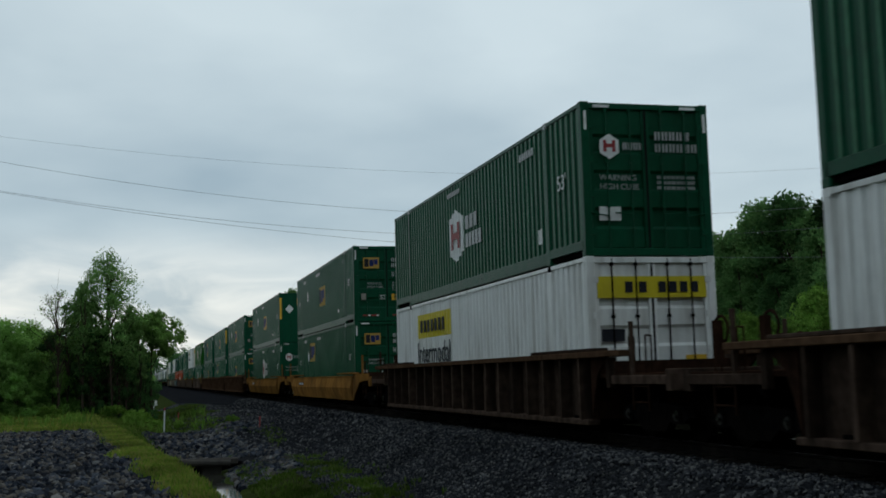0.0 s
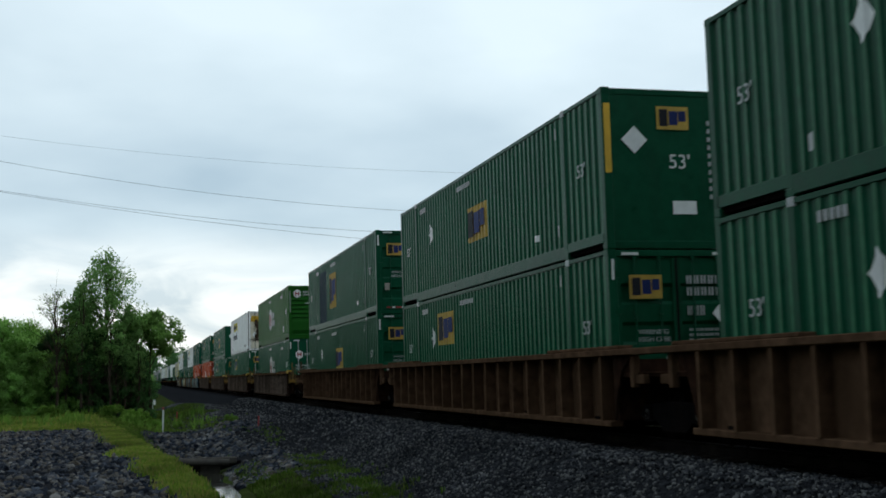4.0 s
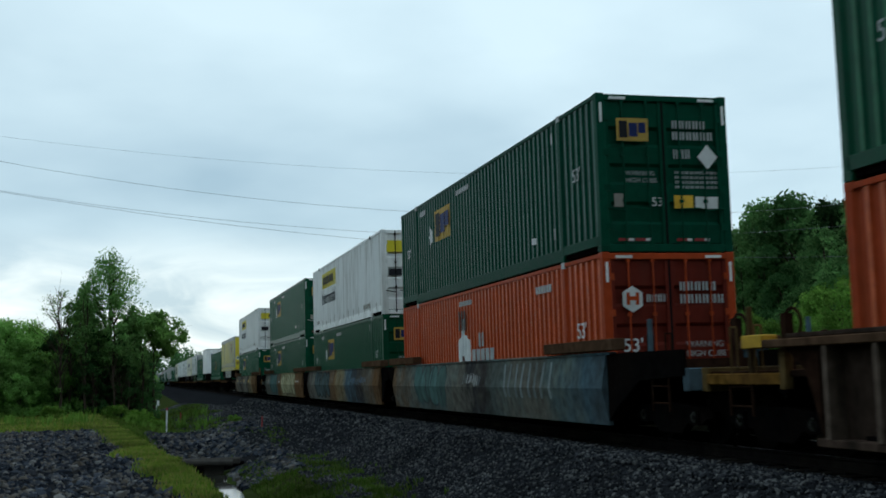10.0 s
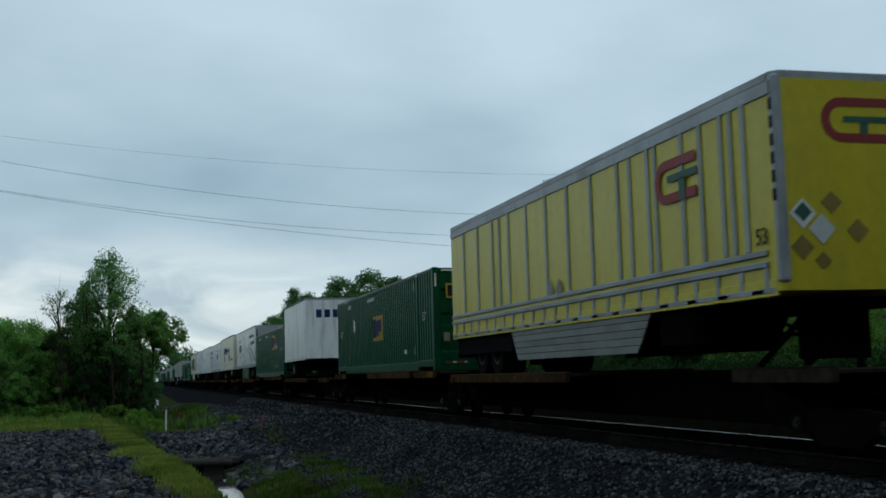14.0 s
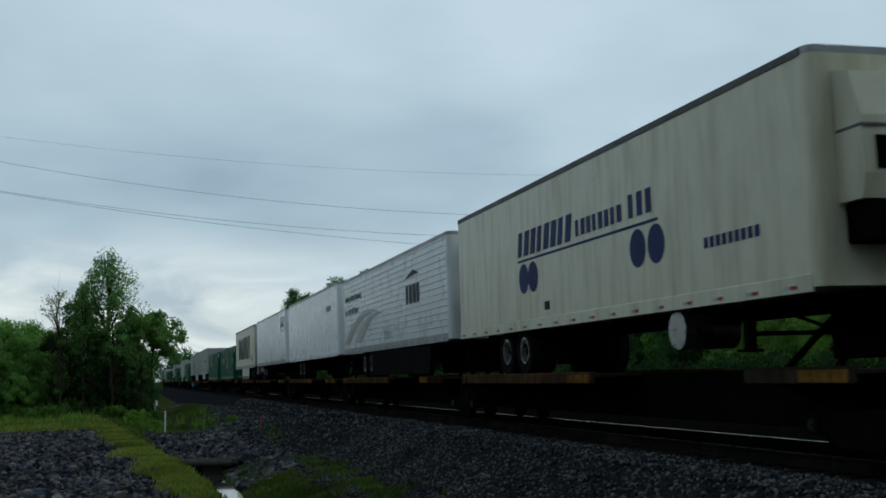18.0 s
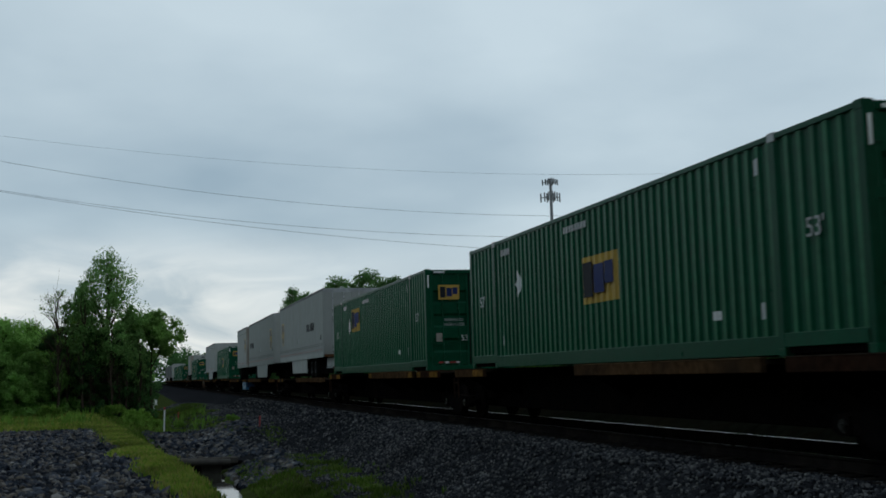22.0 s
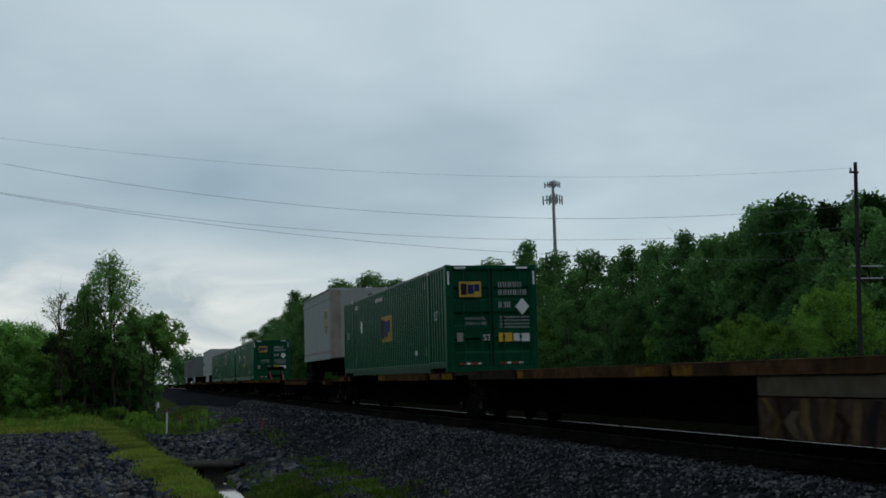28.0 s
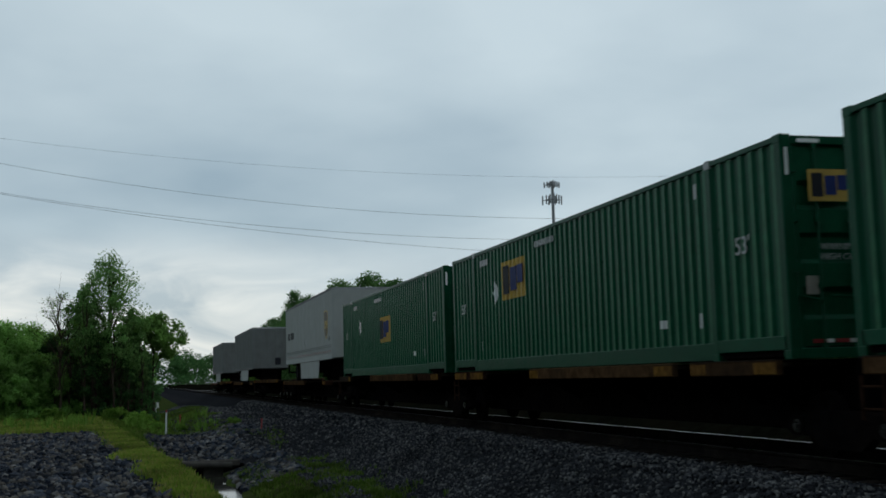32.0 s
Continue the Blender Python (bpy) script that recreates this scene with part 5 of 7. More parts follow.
def graffiti(c, s, y0, y1, look_of):
    """Sprayed fields, fat shapes and thin tags on the slanted sides; no words."""
    if s > 0:
        return
    if look_of == "cream":
        bubbles(c, s, 2.2, 5.7, 5, "spray_cream", "spray_dark")
        bubbles(c, s, 10.2, 3.6, 5, "spray_teal", "well_teal", 0.006)
        marks = ["mark_white", "mark_white", "mark_yellow", "spray_pale"]
        tags = [(0.6, 1.9), (8.6, 9.4), (14.2, 15.4)]
    elif look_of == "blue":
        bubbles(c, s, 10.2, 3.4, 4, "spray_teal", "well_teal")
        for k in range(8):
            bm = bmesh.new()
            stroke(bm, s, [(2.2 + 0.42 * k, 1.3), (2.2 + 0.42 * k + random.uniform(-0.1, 0.1), 0.7)], 0.14, 0.008)
            part("sprayed_stroke", bm, M["spray_pale"], c)
        marks, tags = ["spray_pale", "mark_white"], [(7.0, 8.4)]
    elif look_of == "dim":
        bubbles(c, s, 10.0, 4.0, 4, "well_teal", "spray_dark")
        marks, tags = ["spray_pale", "mark_blue"], [(2.0, 5.0)]
    else:
        for k in range(7):
            y = 0.4 + 0.9 * k
            bm = bmesh.new()
            stroke(bm, s, [(y, 1.4), (y + random.uniform(-0.3, 0.3), 1.05), (y + random.uniform(-0.5, 0.5), 0.7), (y + random.uniform(-0.4, 0.4), 0.28)], 0.07, 0.008)
            part("sprayed_stroke", bm, M["spray_dark"], c)
        for y in (4.6, 8.6, 11.6, 14.4):
            bm = bmesh.new()
            on_side(bm, s, [(y, 1.0), (y + 0.42, 1.0), (y + 0.42, 1.16), (y, 1.16)], 0.006)
            part("yellow_mark", bm, M["mark_yellow"], c, "yellow paint patch")
        bm = bmesh.new()
        on_side(bm, s, [(10.7, 0.92), (12.2, 0.92), (12.2, 1.14), (10.7, 1.14)], 0.006)
        part("number_panel", bm, M["spray_dark"], c, "dark number panel")
        marks, tags = ["spray_pale"], [(10.8, 12.0)]
    for a, b in tags:
        y = a
        while y < b:
            bm = bmesh.new()
            z = 1.02
            stroke(bm, s, [(y, z + random.uniform(0.06, 0.16)), (y + random.uniform(-0.06, 0.06), z), (y + 0.08, z + random.uniform(-0.14, 0.0))], 0.035, 0.012)
            part("sprayed_stroke", bm, M[random.choice(marks)], c)
            y += 0.17


def standing_hitch(c, y, d):
    """A raised trailer hitch at y; its rust-red braces run down towards d."""
    bm = put_box(bmesh.new(), -0.55, 0.55, y - 0.62, y + 0.62, 2.02, 2.11)
    put_box(bm, -0.5, 0.5, y - 0.55, y - 0.35, 1.95, 2.17)
    for x in (-0.42, 0.42):
        prism([(y - 0.32, 1.10), (y + 0.32, 1.10), (y + 0.14, 2.03), (y - 0.14, 2.03)], "x", x - 0.05, x + 0.05, bm)
    put_box(bm, -0.5, 0.5, y - 0.05, y + 0.05, 1.45, 1.58)
    part("hitch_stand", bm, M["dark"], c)
    for x in (-0.42, 0.42):
        part("hitch_brace", rod(bmesh.new(), (x, y + d * 0.1, 1.86), (x, y + d * 1.5, 1.20), 0.055, n=8), M["hitch_red"], c, "rust-red hitch brace")
        part("brace_foot", box(x - 0.13, x + 0.13, *sorted((y + d * 1.35, y + d * 1.9)), 1.10, 1.26, 0.02), M["hitch_red"], c)


def spine_car(length, load, first, last, style=0):
    """One unit of a low spine car, its near joint at y = 0. load: 'box', 'trailer' or ''; first and last carry couplers."""
    c = thing("spine_car", "low spine car with rusty timber-edged platforms", "freight car", "spine cars of the train")
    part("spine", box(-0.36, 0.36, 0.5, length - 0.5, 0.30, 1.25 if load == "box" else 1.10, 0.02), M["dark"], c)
    up = 0.0 if load.startswith("trailer") else 0.13
    spans = {"box": ((0.9, 3.3), (3.9, 10.6), (length - 3.4, length - 0.9)),
             "trailer": ((1.3, 3.7), (length - 9.4, length - 0.9)), "trailer_rear": ((1.1, 10.1), (length - 3.6, length - 1.2)), "": ((2.05, 7.8), (8.1, 15.3), (15.7, length - 0.6))}[load]
    for a, b in spans:
        part("platform", box(-1.34, 1.34, a, b, 1.04 + up, 1.10 + up, 0.01), M["wood"], c)
        for s in (-1, 1):
            part("edge_beam", box(s * 1.30, s * 1.40, a, b, 0.93 + up, 1.125 + up, 0.012), M["beam_tan" if b - a > 4 else random.choice(("rust", "wood", "beam_tan"))], c)
            # lip along the top, paler than the beam on long spans
            part("deck_lip", box(s * 1.26, s * 1.405, a, b, 1.125 + up, 1.14 + up), M["lip_tan"] if b - a > 4 else M["wood"], c)
            if s < 0:
                for end in (a, b):
                    if random.random() < 0.55:
                        w = random.uniform(0.35, 1.1)
                        ya = end if end == a else end - w
                        part("yellow_mark", box(-1.406, -1.40, ya + 0.02, ya + w, 0.95 + up, 1.10 + up), M["worn_yellow"], c, "worn yellow paint patch")
        for y in (a + 0.2, (a + b) / 2, b - 0.3):
            part("bracket", prism([(-1.3, 1.03 + up), (1.3, 1.03 + up), (0.4, 0.62), (-0.4, 0.62)], "y", y, y + 0.08), M["dark"], c)
    if load == "box":
        for y in (1.1, 2.9, length - 3.2, length - 1.5):
            part("pedestal", box(-1.25, 1.25, y, y + 0.28, 1.10, 1.258, 0.01), M["rust"], c)
    if first:
        coupler(c, 0.5, -1)
    if last:
        coupler(c, length - 0.5, 1)
        bogie(c, length - 1.6)
    bogie(c, 1.6 if first else 0.0)
    ladder(c, -1.42, length - 1.3, length - 0.9, 0.55, 1.05, M["rust"], 2)
    if style == 1:     # deep side with sprayed marks
        part("deep_side", prism([(0.6, 0.25), (5.35, 0.25), (5.35, 0.78), (0.6, 0.78)], "x", -1.37, -1.31), M["well_brown"], c, "deep rusty side sheet with sprayed marks")
        part("upper_side", prism([(1.95, 0.80), (5.35, 0.80), (5.35, 1.08), (1.95, 1.08)], "x", -1.36, -1.31), M["well_grey"], c, "grey-green panel of old paint")
        for i in range(15):
            ya, w = 0.75 + i * 0.30, random.uniform(0.12, 0.26)
            k, k2 = random.uniform(-0.2, 0.2), random.uniform(-0.22, 0.22)
            top = 0.77 if i % 3 else 0.62
            bm = prism([(ya, 0.27), (ya + w * 0.6, 0.27), (ya + w + k, 0.48), (ya + w * 0.7 + k2, top), (ya + k2, top), (ya + k, 0.48)], "x", -1.376 - 0.0002 * i, -1.371)
            part("sprayed_mark", bm, M[random.choice(["well_tan", "well_grey", "rust", "beam_tan", "lip_tan", "spray_dark"])], c)
    if style == 3:
        standing_hitch(c, 16.3, -1)
    if style == 1:
        standing_hitch(c, 1.55, 1)
    if style == 2:     # blue sprayed box under the platform
        part("side_box", box(-1.30, -0.7, 1.9, 4.9, 0.36, 0.93, 0.02), M["mark_blue"], c, "blue sprayed equipment box")
        for i in range(9):
            ya = 2.0 + i * 0.32
            part("sprayed_mark", box(-1.306, -1.300, ya, ya + 0.10, random.uniform(0.4, 0.6), random.uniform(0.65, 0.9)), M["mark_white" if i % 3 else "mark_navy"], c)
    return c


def hitch(c, y, z=1.05, raised=True):
    bm = bmesh.new()
    if raised:
        put_box(bm, -0.45, 0.45, y - 0.3, y + 0.3, z - 0.08, z)
        put_box(bm, -0.55, 0.55, y + 0.02, y + 0.08, 0.1, z - 0.08)
        for s in (-1, 1):
            rod(bm, (s * 0.35, y, z - 0.08), (s * 0.42, y + 0.1, -0.05), 0.06)
            rod(bm, (s * 0.35, y, z - 0.1), (s * 0.4, y + 1.5, -0.05), 0.05)
        rod(bm, (-0.4, y, 0.45), (0.4, y, 0.45), 0.04)
    return part("hitch_stand", bm, M["dark"], c)


# ---- road trailers ----
def trailer(length, paint, label, wheels_far=True, axles=2, style="plain", skirt=None, reefer=False, axle_y=None):
    """A semi-trailer, near end at y = 0, standing on z = 0."""
    t = thing("semi_trailer", label, "trailer", "road trailers on the train")
    Z0, Z1, W = 0.98, (3.86 if style in ("hrib", "vpost") else 3.98), 1.296
    P = M[paint]
    r = 0.16 if wheels_far else 0.02
    out = []
    for cx, cy, a0 in ((W - r, r, -90), (W - 0.02, length - 0.02, 0), (-W + 0.02, length - 0.02, 90), (-W + r, r, 180)):
        rr = r if cy == r else 0.02
        for k in range(5):
            a = radians(a0 + 22.5 * k)
            out.append((cx + rr * math.cos(a), cy + rr * math.sin(a)))
    part("body", prism(out, "z", Z0, Z1 - 0.10), P, t)
    top = [(x * 0.999, y) for x, y in out]
    part("roof", prism(top, "z", Z1 - 0.10, Z1), M["alu"], t, "dull aluminium roof")
    for s in (-1, 1):
        part("top_rail", box(s * (W - 0.01), s * (W + 0.014), r, length - 0.02, Z1 - 0.11, Z1 - 0.01, 0.004), M["alu"] if style in ("vpost", "hrib") or paint == "trailer_white" else M["top_grime"], t, "" if style in ("vpost", "hrib") or paint == "trailer_white" else "grimy dark top rail")
        part("bottom_rail", box(s * (W - 0.02), s * (W + 0.014), r, length - 0.02, Z0 - 0.06, Z0 + 0.16, 0.006), M["alu"] if style not in ("plain", "vpost") else P, t)
        step, zr, zh = (0.62, 1.22, 0.075) if paint == "silver" else (0.95, Z0 - 0.01, 0.05)
        for k in range(int(length / step)):
            y = 0.5 + k * step
            if y < length - 0.4:
                if s > 0:
                    continue
                part("reflector", box(*sorted((s * (W + 0.014), s * (W + 0.02))), y, y + 0.15, zr, zr + zh), M["mark_red"], t)
                part("reflector", box(*sorted((s * (W + 0.014), s * (W + 0.02))), y + 0.15, y + 0.29, zr, zr + zh), M["mark_pale"], t)
    if style == "hrib":
        rib = as_mesh("rib", prism([(-W - 0.016, -0.008), (-W, -0.016), (-W, 0.016), (-W - 0.016, 0.008)], "y", r + 0.05, length - 0.08), P)
        for k in range(14):
            part("rib", rib, None, t, at=(0, 0, Z0 + 0.36 + k * 0.181))
    if style == "vpost":
        post = as_mesh("post", box(-W - 0.026, -W, -0.062, 0.062, Z0 + 0.56, Z1 - 0.28, 0.012), M["post_pale"])
        for y in [1.46 + 1.222 * k for k in range(12)] + [0.83, 1.18, 2.08, 3.62, 4.61, 11.92]:
            part("post", post, None, t, at=(0, y, 0))
        part("head_rail", box(-W - 0.026, -W, 0.1, length - 0.05, Z1 - 0.30, Z1 - 0.12, 0.006), M["alu"], t)
        for z in (1.30, 1.45):
            part("rub_rail", box(-W - 0.035, -W, 0.35, length - 0.05, z, z + 0.09, 0.015), M["alu"], t)
        part("base_rail", box(-W - 0.02, -W, 0.2, length - 0.05, Z0 - 0.02, Z0 + 0.06, 0.01), M["alu"], t)
        tab = as_mesh("stake_pocket", box(-W - 0.02, -W, -0.05, 0.05, Z0 + 0.06, Z0 + 0.32), M["alu"])
        for k in range(24):
            part("stake_pocket", tab, None, t, at=(0, 0.4 + (length - 0.8) * k / 23, 0))
    if style == "seams":
        seam = as_mesh("seam", box(-W - 0.005, -W, -0.022, 0.022, Z0 + 0.16, Z1 - 0.16), P)
        n = int(length / 1.2)
        for k in range(1, n):
            part("seam", seam, None, t, at=(0, length * k / n, 0))
    if style == "vfine":
        seam = as_mesh("seam", prism([(-W - 0.014, -0.05), (-W, -0.09), (-W, 0.09), (-W - 0.014, 0.05)], "z", Z0 + 0.16, Z1 - 0.16), P)
        n = int(length / 0.5)
        for k in range(1, n):
            part("seam", seam, None, t, at=(0, length * k / n, 0))
    # underframe, legs, wheels
    wy = axle_y or (length - 2.6 if wheels_far else 4.15)
    ly = 2.7 if wheels_far else length - 2.7
    part("underframe", box(-0.5, 0.5, 0.4, length - 0.3, Z0 - 0.22, Z0 - 0.06), M["dark"], t)
    beam = PIECES.get("beam") or as_mesh("cross_member", box(-1.2, 1.2, 0, 0.08, Z0 - 0.14, Z0 - 0.06), M["dark"])
    PIECES["beam"] = beam
    for k in range(int(length / 1.5)):
        part("cross_member", beam, None, t, at=(0, 0.5 + k * 1.5, 0))
    bm = bmesh.new()
    for s in (-1, 1):
        put_box(bm, s * 0.75 - 0.07, s * 0.75 + 0.07, ly - 0.07, ly + 0.07, 0.28, Z0 - 0.06)
        put_box(bm, s * 0.75 - 0.14, s * 0.75 + 0.14, ly - 0.14, ly + 0.14, 0.24, 0.28)
        rod(bm, (s * 0.75, ly, 0.5), (s * 0.3, ly + 0.9, Z0 - 0.1), 0.03, n=6)
    rod(bm, (-0.75, ly, 0.5), (0.75, ly, 0.5), 0.035, n=6)
    part("landing_gear", bm, M["dark"], t)
    part("suspension", box(-0.55, 0.55, wy - 0.9, wy + 0.9, 0.42, Z0 - 0.2, 0.03), M["dark"], t)
    hub = M["rim"] if style in ("hrib", "seams", "plain") and paint != "silver" else M["rim_dull"]
    for k in range(axles):
        y = wy + (k - (axles - 1) / 2) * 1.24
        part("axle", rod(bmesh.new(), (-1.0, y, 0.51), (1.0, y, 0.51), 0.07), M["dark"], t)
        for s in (-1, 1):
            bm = bmesh.new()
            for xo in (1.0, 0.68):
                ring(bm, 0.51, 0.29, s * xo - 0.13, s * xo + 0.13, 24)
            w = part("tyre", bm, M["tyre"], t, at=(0, y, 0.51))
            bm = ring(bmesh.new(), 0.30, 0.245, s * 1.06 - 0.06, s * 1.06 + 0.06, 20)
            part("rim", bm, hub, w, "bright wheel rim" if hub == M["rim"] else "")
            # disc and hub coloured black, for the shade of the deep dish
            bm = ring(bmesh.new(), 0.22, 0.06, s * 0.94 - 0.01, s * 0.94 + 0.01, 20)
            rod(bm, (s * 0.9, 0, 0), (s * 1.08, 0, 0), 0.085, 0.06, 10)
            part("hub", bm, M["tyre"] if hub == M["rim"] else M["dark"], w, "dark wheel hub")
    for s in (-1, 1):
        part("mudflap", box(s * 0.7 - 0.3, s * 0.7 + 0.3, wy + (1.45 if wheels_far else -1.5), wy + (1.47 if wheels_far else -1.48), 0.2, Z0 - 0.08), M["tyre"], t)
    if skirt:
        a, b, zb, cut_a, cut_b, look_of = skirt
        zt = Z0 - 0.04
        part("side_skirt", prism([(a, zt), (b, zt), (b - cut_b, zb), (a + cut_a, zb)], "x", W - 0.05, W - 0.02), M["dark"], t)
        if look_of == "boards":
            n = 5
            for k in range(n):
                f0, f1 = k / n, (k + 1) / n
                part("skirt_board", prism([(a + cut_a * f0, zt - (zt - zb) * f0), (b - cut_b * f0, zt - (zt - zb) * f0), (b - cut_b * f1, zt - (zt - zb) * f1 + 0.012), (a + cut_a * f1, zt - (zt - zb) * f1 + 0.012)], "x", -W + 0.02, -W + 0.05), M["skirt_alu"], t, "ribbed aluminium side skirt")
            part("tool_box", box(-W + 0.06, -0.6, a - 1.5, a - 0.1, 0.26, zt, 0.12), M["dark"], t)
            part("wheel_fender", box(-W + 0.08, -W + 0.10, b + 0.1, length - 0.2, 0.50, zt, 0.005), M["tyre"], t)
        else:
            part("side_skirt", prism([(a, zt), (b, zt), (b - cut_b, zb), (a + cut_a, zb)], "x", -W + 0.02, -W + 0.05), M[look_of], t, {"tyre": "black side skirt", "skirt_steel": "smeared steel side skirt"}.get(look_of, ""))
            if look_of == "cream":
                part("skirt_flap", box(-W + 0.012, -W + 0.02, a + cut_a, b - cut_b, zb, zb + 0.23), M["top_grime"], t, "dark rubber skirt flap")
    if wheels_far:
        hitch(t, 0.9, Z0 - 0.06)
        bm = put_box(bmesh.new(), -1.2, 1.2, length - 0.12, length - 0.04, 0.44, 0.54)
        for x in (-0.5, 0.5):
            put_box(bm, x - 0.06, x + 0.06, length - 0.11, length - 0.05, 0.54, Z0 - 0.06)
        for x in (-1.14, 1.14):
            put_box(bm, x - 0.04, x + 0.04, length - 0.11, length - 0.05, 0.54, Z0 - 0.06)
        part("underride_bar", bm, M["dark"], t, "black underride bar")
        if reefer:
            bm = prism([(-0.01, Z0 + 1.0), (-0.50, Z0 + 1.0), (-0.56, Z0 + 1.3), (-0.54, Z0 + 2.0), (-0.36, Z1 - 0.42), (-0.01, Z1 - 0.34)], "x", -0.98, 0.98)
            u = part("cooling_unit", bm, M["cream" if paint == "cream" else "white"], t, "pale refrigeration unit with a sloping hood")
            part("grille", box(-0.8, 0.8, -0.575, -0.54, Z0 + 1.35, Z0 + 1.75), M["dark"], u)
            part("hood_band", box(-0.985, 0.985, -0.566, -0.02, Z0 + 1.86, Z0 + 1.90, 0.004), M["top_grime"], u)
            part("unit_base", box(-0.9, 0.9, -0.5, 0.0, Z0 + 0.5, Z0 + 1.0, 0.03), M["dark"], u)
            part("vent", box(0.45, 0.7, -0.575, -0.55, Z0 + 1.2, Z0 + 1.4), M["mark_black"], u)
            part("fuel_tank", rod(bmesh.new(), (-1.15, 4.2, 0.62), (-0.2, 4.2, 0.62), 0.30, n=18), M["steel"], t, "round steel fuel tank")
        else:
            part("service_box", box(0.35, 0.75, -0.03, 0.0, Z0 + 0.25, Z0 + 0.75, 0.01), M["mark_black"], t, "dark connector panel")
    else:
        for s in (-1, 1):
            d = part("rear_door", box(*sorted((s * 0.01, s * (W - 0.07))), -0.03, 0.0, Z0 + 0.1, Z1 - 0.18, 0.008), M["silver"], t)
            for x in (0.35, 0.85):
                part("lock_rod", rod(bmesh.new(), (s * x, -0.05, Z0 + 0.05), (s * x, -0.05, Z1 - 0.15), 0.018, n=6), M["steel"], d)
            part("tail_lamp", box(s * 0.95 - 0.12, s * 0.95 + 0.12, -0.03, 0.0, Z0 - 0.04, Z0 + 0.05), M["mark_red"], t)
        bm = put_box(bmesh.new(), -1.15, 1.15, 0.05, 0.13, 0.42, 0.50)
        for s in (-1, 1):
            put_box(bm, s * 0.45 - 0.06, s * 0.45 + 0.06, 0.06, 0.13, 0.50, Z0 - 0.06)
        u = part("underride_bar", bm, M["top_grime"], t, "grimy underride bar with red and white tape")
        for k in range(8):
            part("tape", box(-1.12 + 0.28 * k, -0.88 + 0.28 * k, 0.044, 0.05, 0.43, 0.49), M["mark_red" if k % 2 else "mark_pale"], u)
        part("sill_board", box(-W + 0.05, W - 0.05, -0.05, 0.0, Z0 - 0.06, Z0 + 0.06, 0.01), M["well_rust"], t, "worn brown rear sill")
        part("mudflap_panel", box(-1.1, -0.62, 0.14, 0.16, 0.46, Z0 - 0.1), M["mark_pale"], t, "pale mudflap panel")
        hitch(t, length - 0.9, Z0 - 0.06)
        part("door_frame", box(-W, W, -0.02, 0.0, Z1 - 0.18, Z1 - 0.02, 0.006), M["alu"], t)
    return t


def slanted_letters(t, y, z, h, n, w, gap, lean, material, x=-1.315):
    """Plain slanted bars in place of a painted name."""
    for i in range(n):
        ya = y - i * (w + gap)
        k = 0.86 if i % 3 else 0.7
        bm = prism([(ya, z), (ya - k * w, z), (ya - k * w - lean, z + h), (ya - lean, z + h)], "x", x - 0.006, x)
        part("lettering", bm, material, t)


def shield_logo(t, y, z, w, h, x=-1.300):
    def outline(k):
        a, b = w * k / 2, h * k / 2
        return [(y - a, z + b * 0.86), (y - a * 0.3, z + b), (y + a, z + b * 0.95), (y + a, z - b * 0.2), (y + a * 0.6, z - b * 0.7), (y, z - b), (y - a * 0.6, z - b * 0.7), (y - a, z - b * 0.2)]
    part("logo_panel", prism(outline(1.0), "x", x - 0.004, x), M["shield_gold"], t, "gold-edged brown shield logo")
    part("logo_shape", prism(outline(0.88), "x", x - 0.008, x - 0.004), M["shield_tan"], t)
    b = bmesh.new()
    for i in range(3):
        ya = y + w * (0.30 - 0.26 * i)
        put_box(b, x - 0.012, x - 0.008, ya - 0.20 * w, ya - 0.14 * w, z - h * (0.12 if i != 1 else 0.26), z + h * 0.14)
        put_box(b, x - 0.012, x - 0.008, ya - 0.06 * w, ya, z - h * 0.12, z + h * 0.14)
        put_box(b, x - 0.012, x - 0.008, ya - 0.20 * w, ya, z - h * 0.12, z - h * 0.06)
    part("logo_shape", b, M["shield_gold"], t)


def placards(t, y, z, x=-1.300, material="mark_grey", size=1.0):
    for k in range(2):
        ya, a, b = y - 0.5 * size * k, 0.2 * size, 0.22 * size
        part("placard", prism([(ya - a, z), (ya, z + b), (ya + a, z), (ya, z - b)], "x", x - 0.004, x), M[material if k == 0 or size == 1.0 else "mark_pale"], t, "worn diamond placard")


# ---- the train, from its front to its end ----
# distance run by the train at each time
RUN = [(0, 0.19), (1, 23.2), (2, 46.31), (3, 69.3), (6, 138.77), (7, 161.71), (8, 184.45), (9, 207.16), (10, 229.8), (11, 252.34), (12, 274.81),
       (13, 297.23), (14, 319.61), (17, 387.62), (18, 410.47), (19, 433.25), (20, 456.09), (21, 478.78), (22, 501.54), (23, 524.37),
       (24, 547.05), (25, 569.76), (27.5, 626.48), (28, 637.76), (29, 660.24), (30, 682.61), (31, 705.02), (32, 727.3)]
TRAIN = []


def aboard(ob, s, z):
    """ob rides on the train: its near end s metres behind the camera's line at the clip's start."""
    ob.matrix_basis = pose(TRACK_X, s, z)
    TRAIN.append((ob, s, z))
    return ob


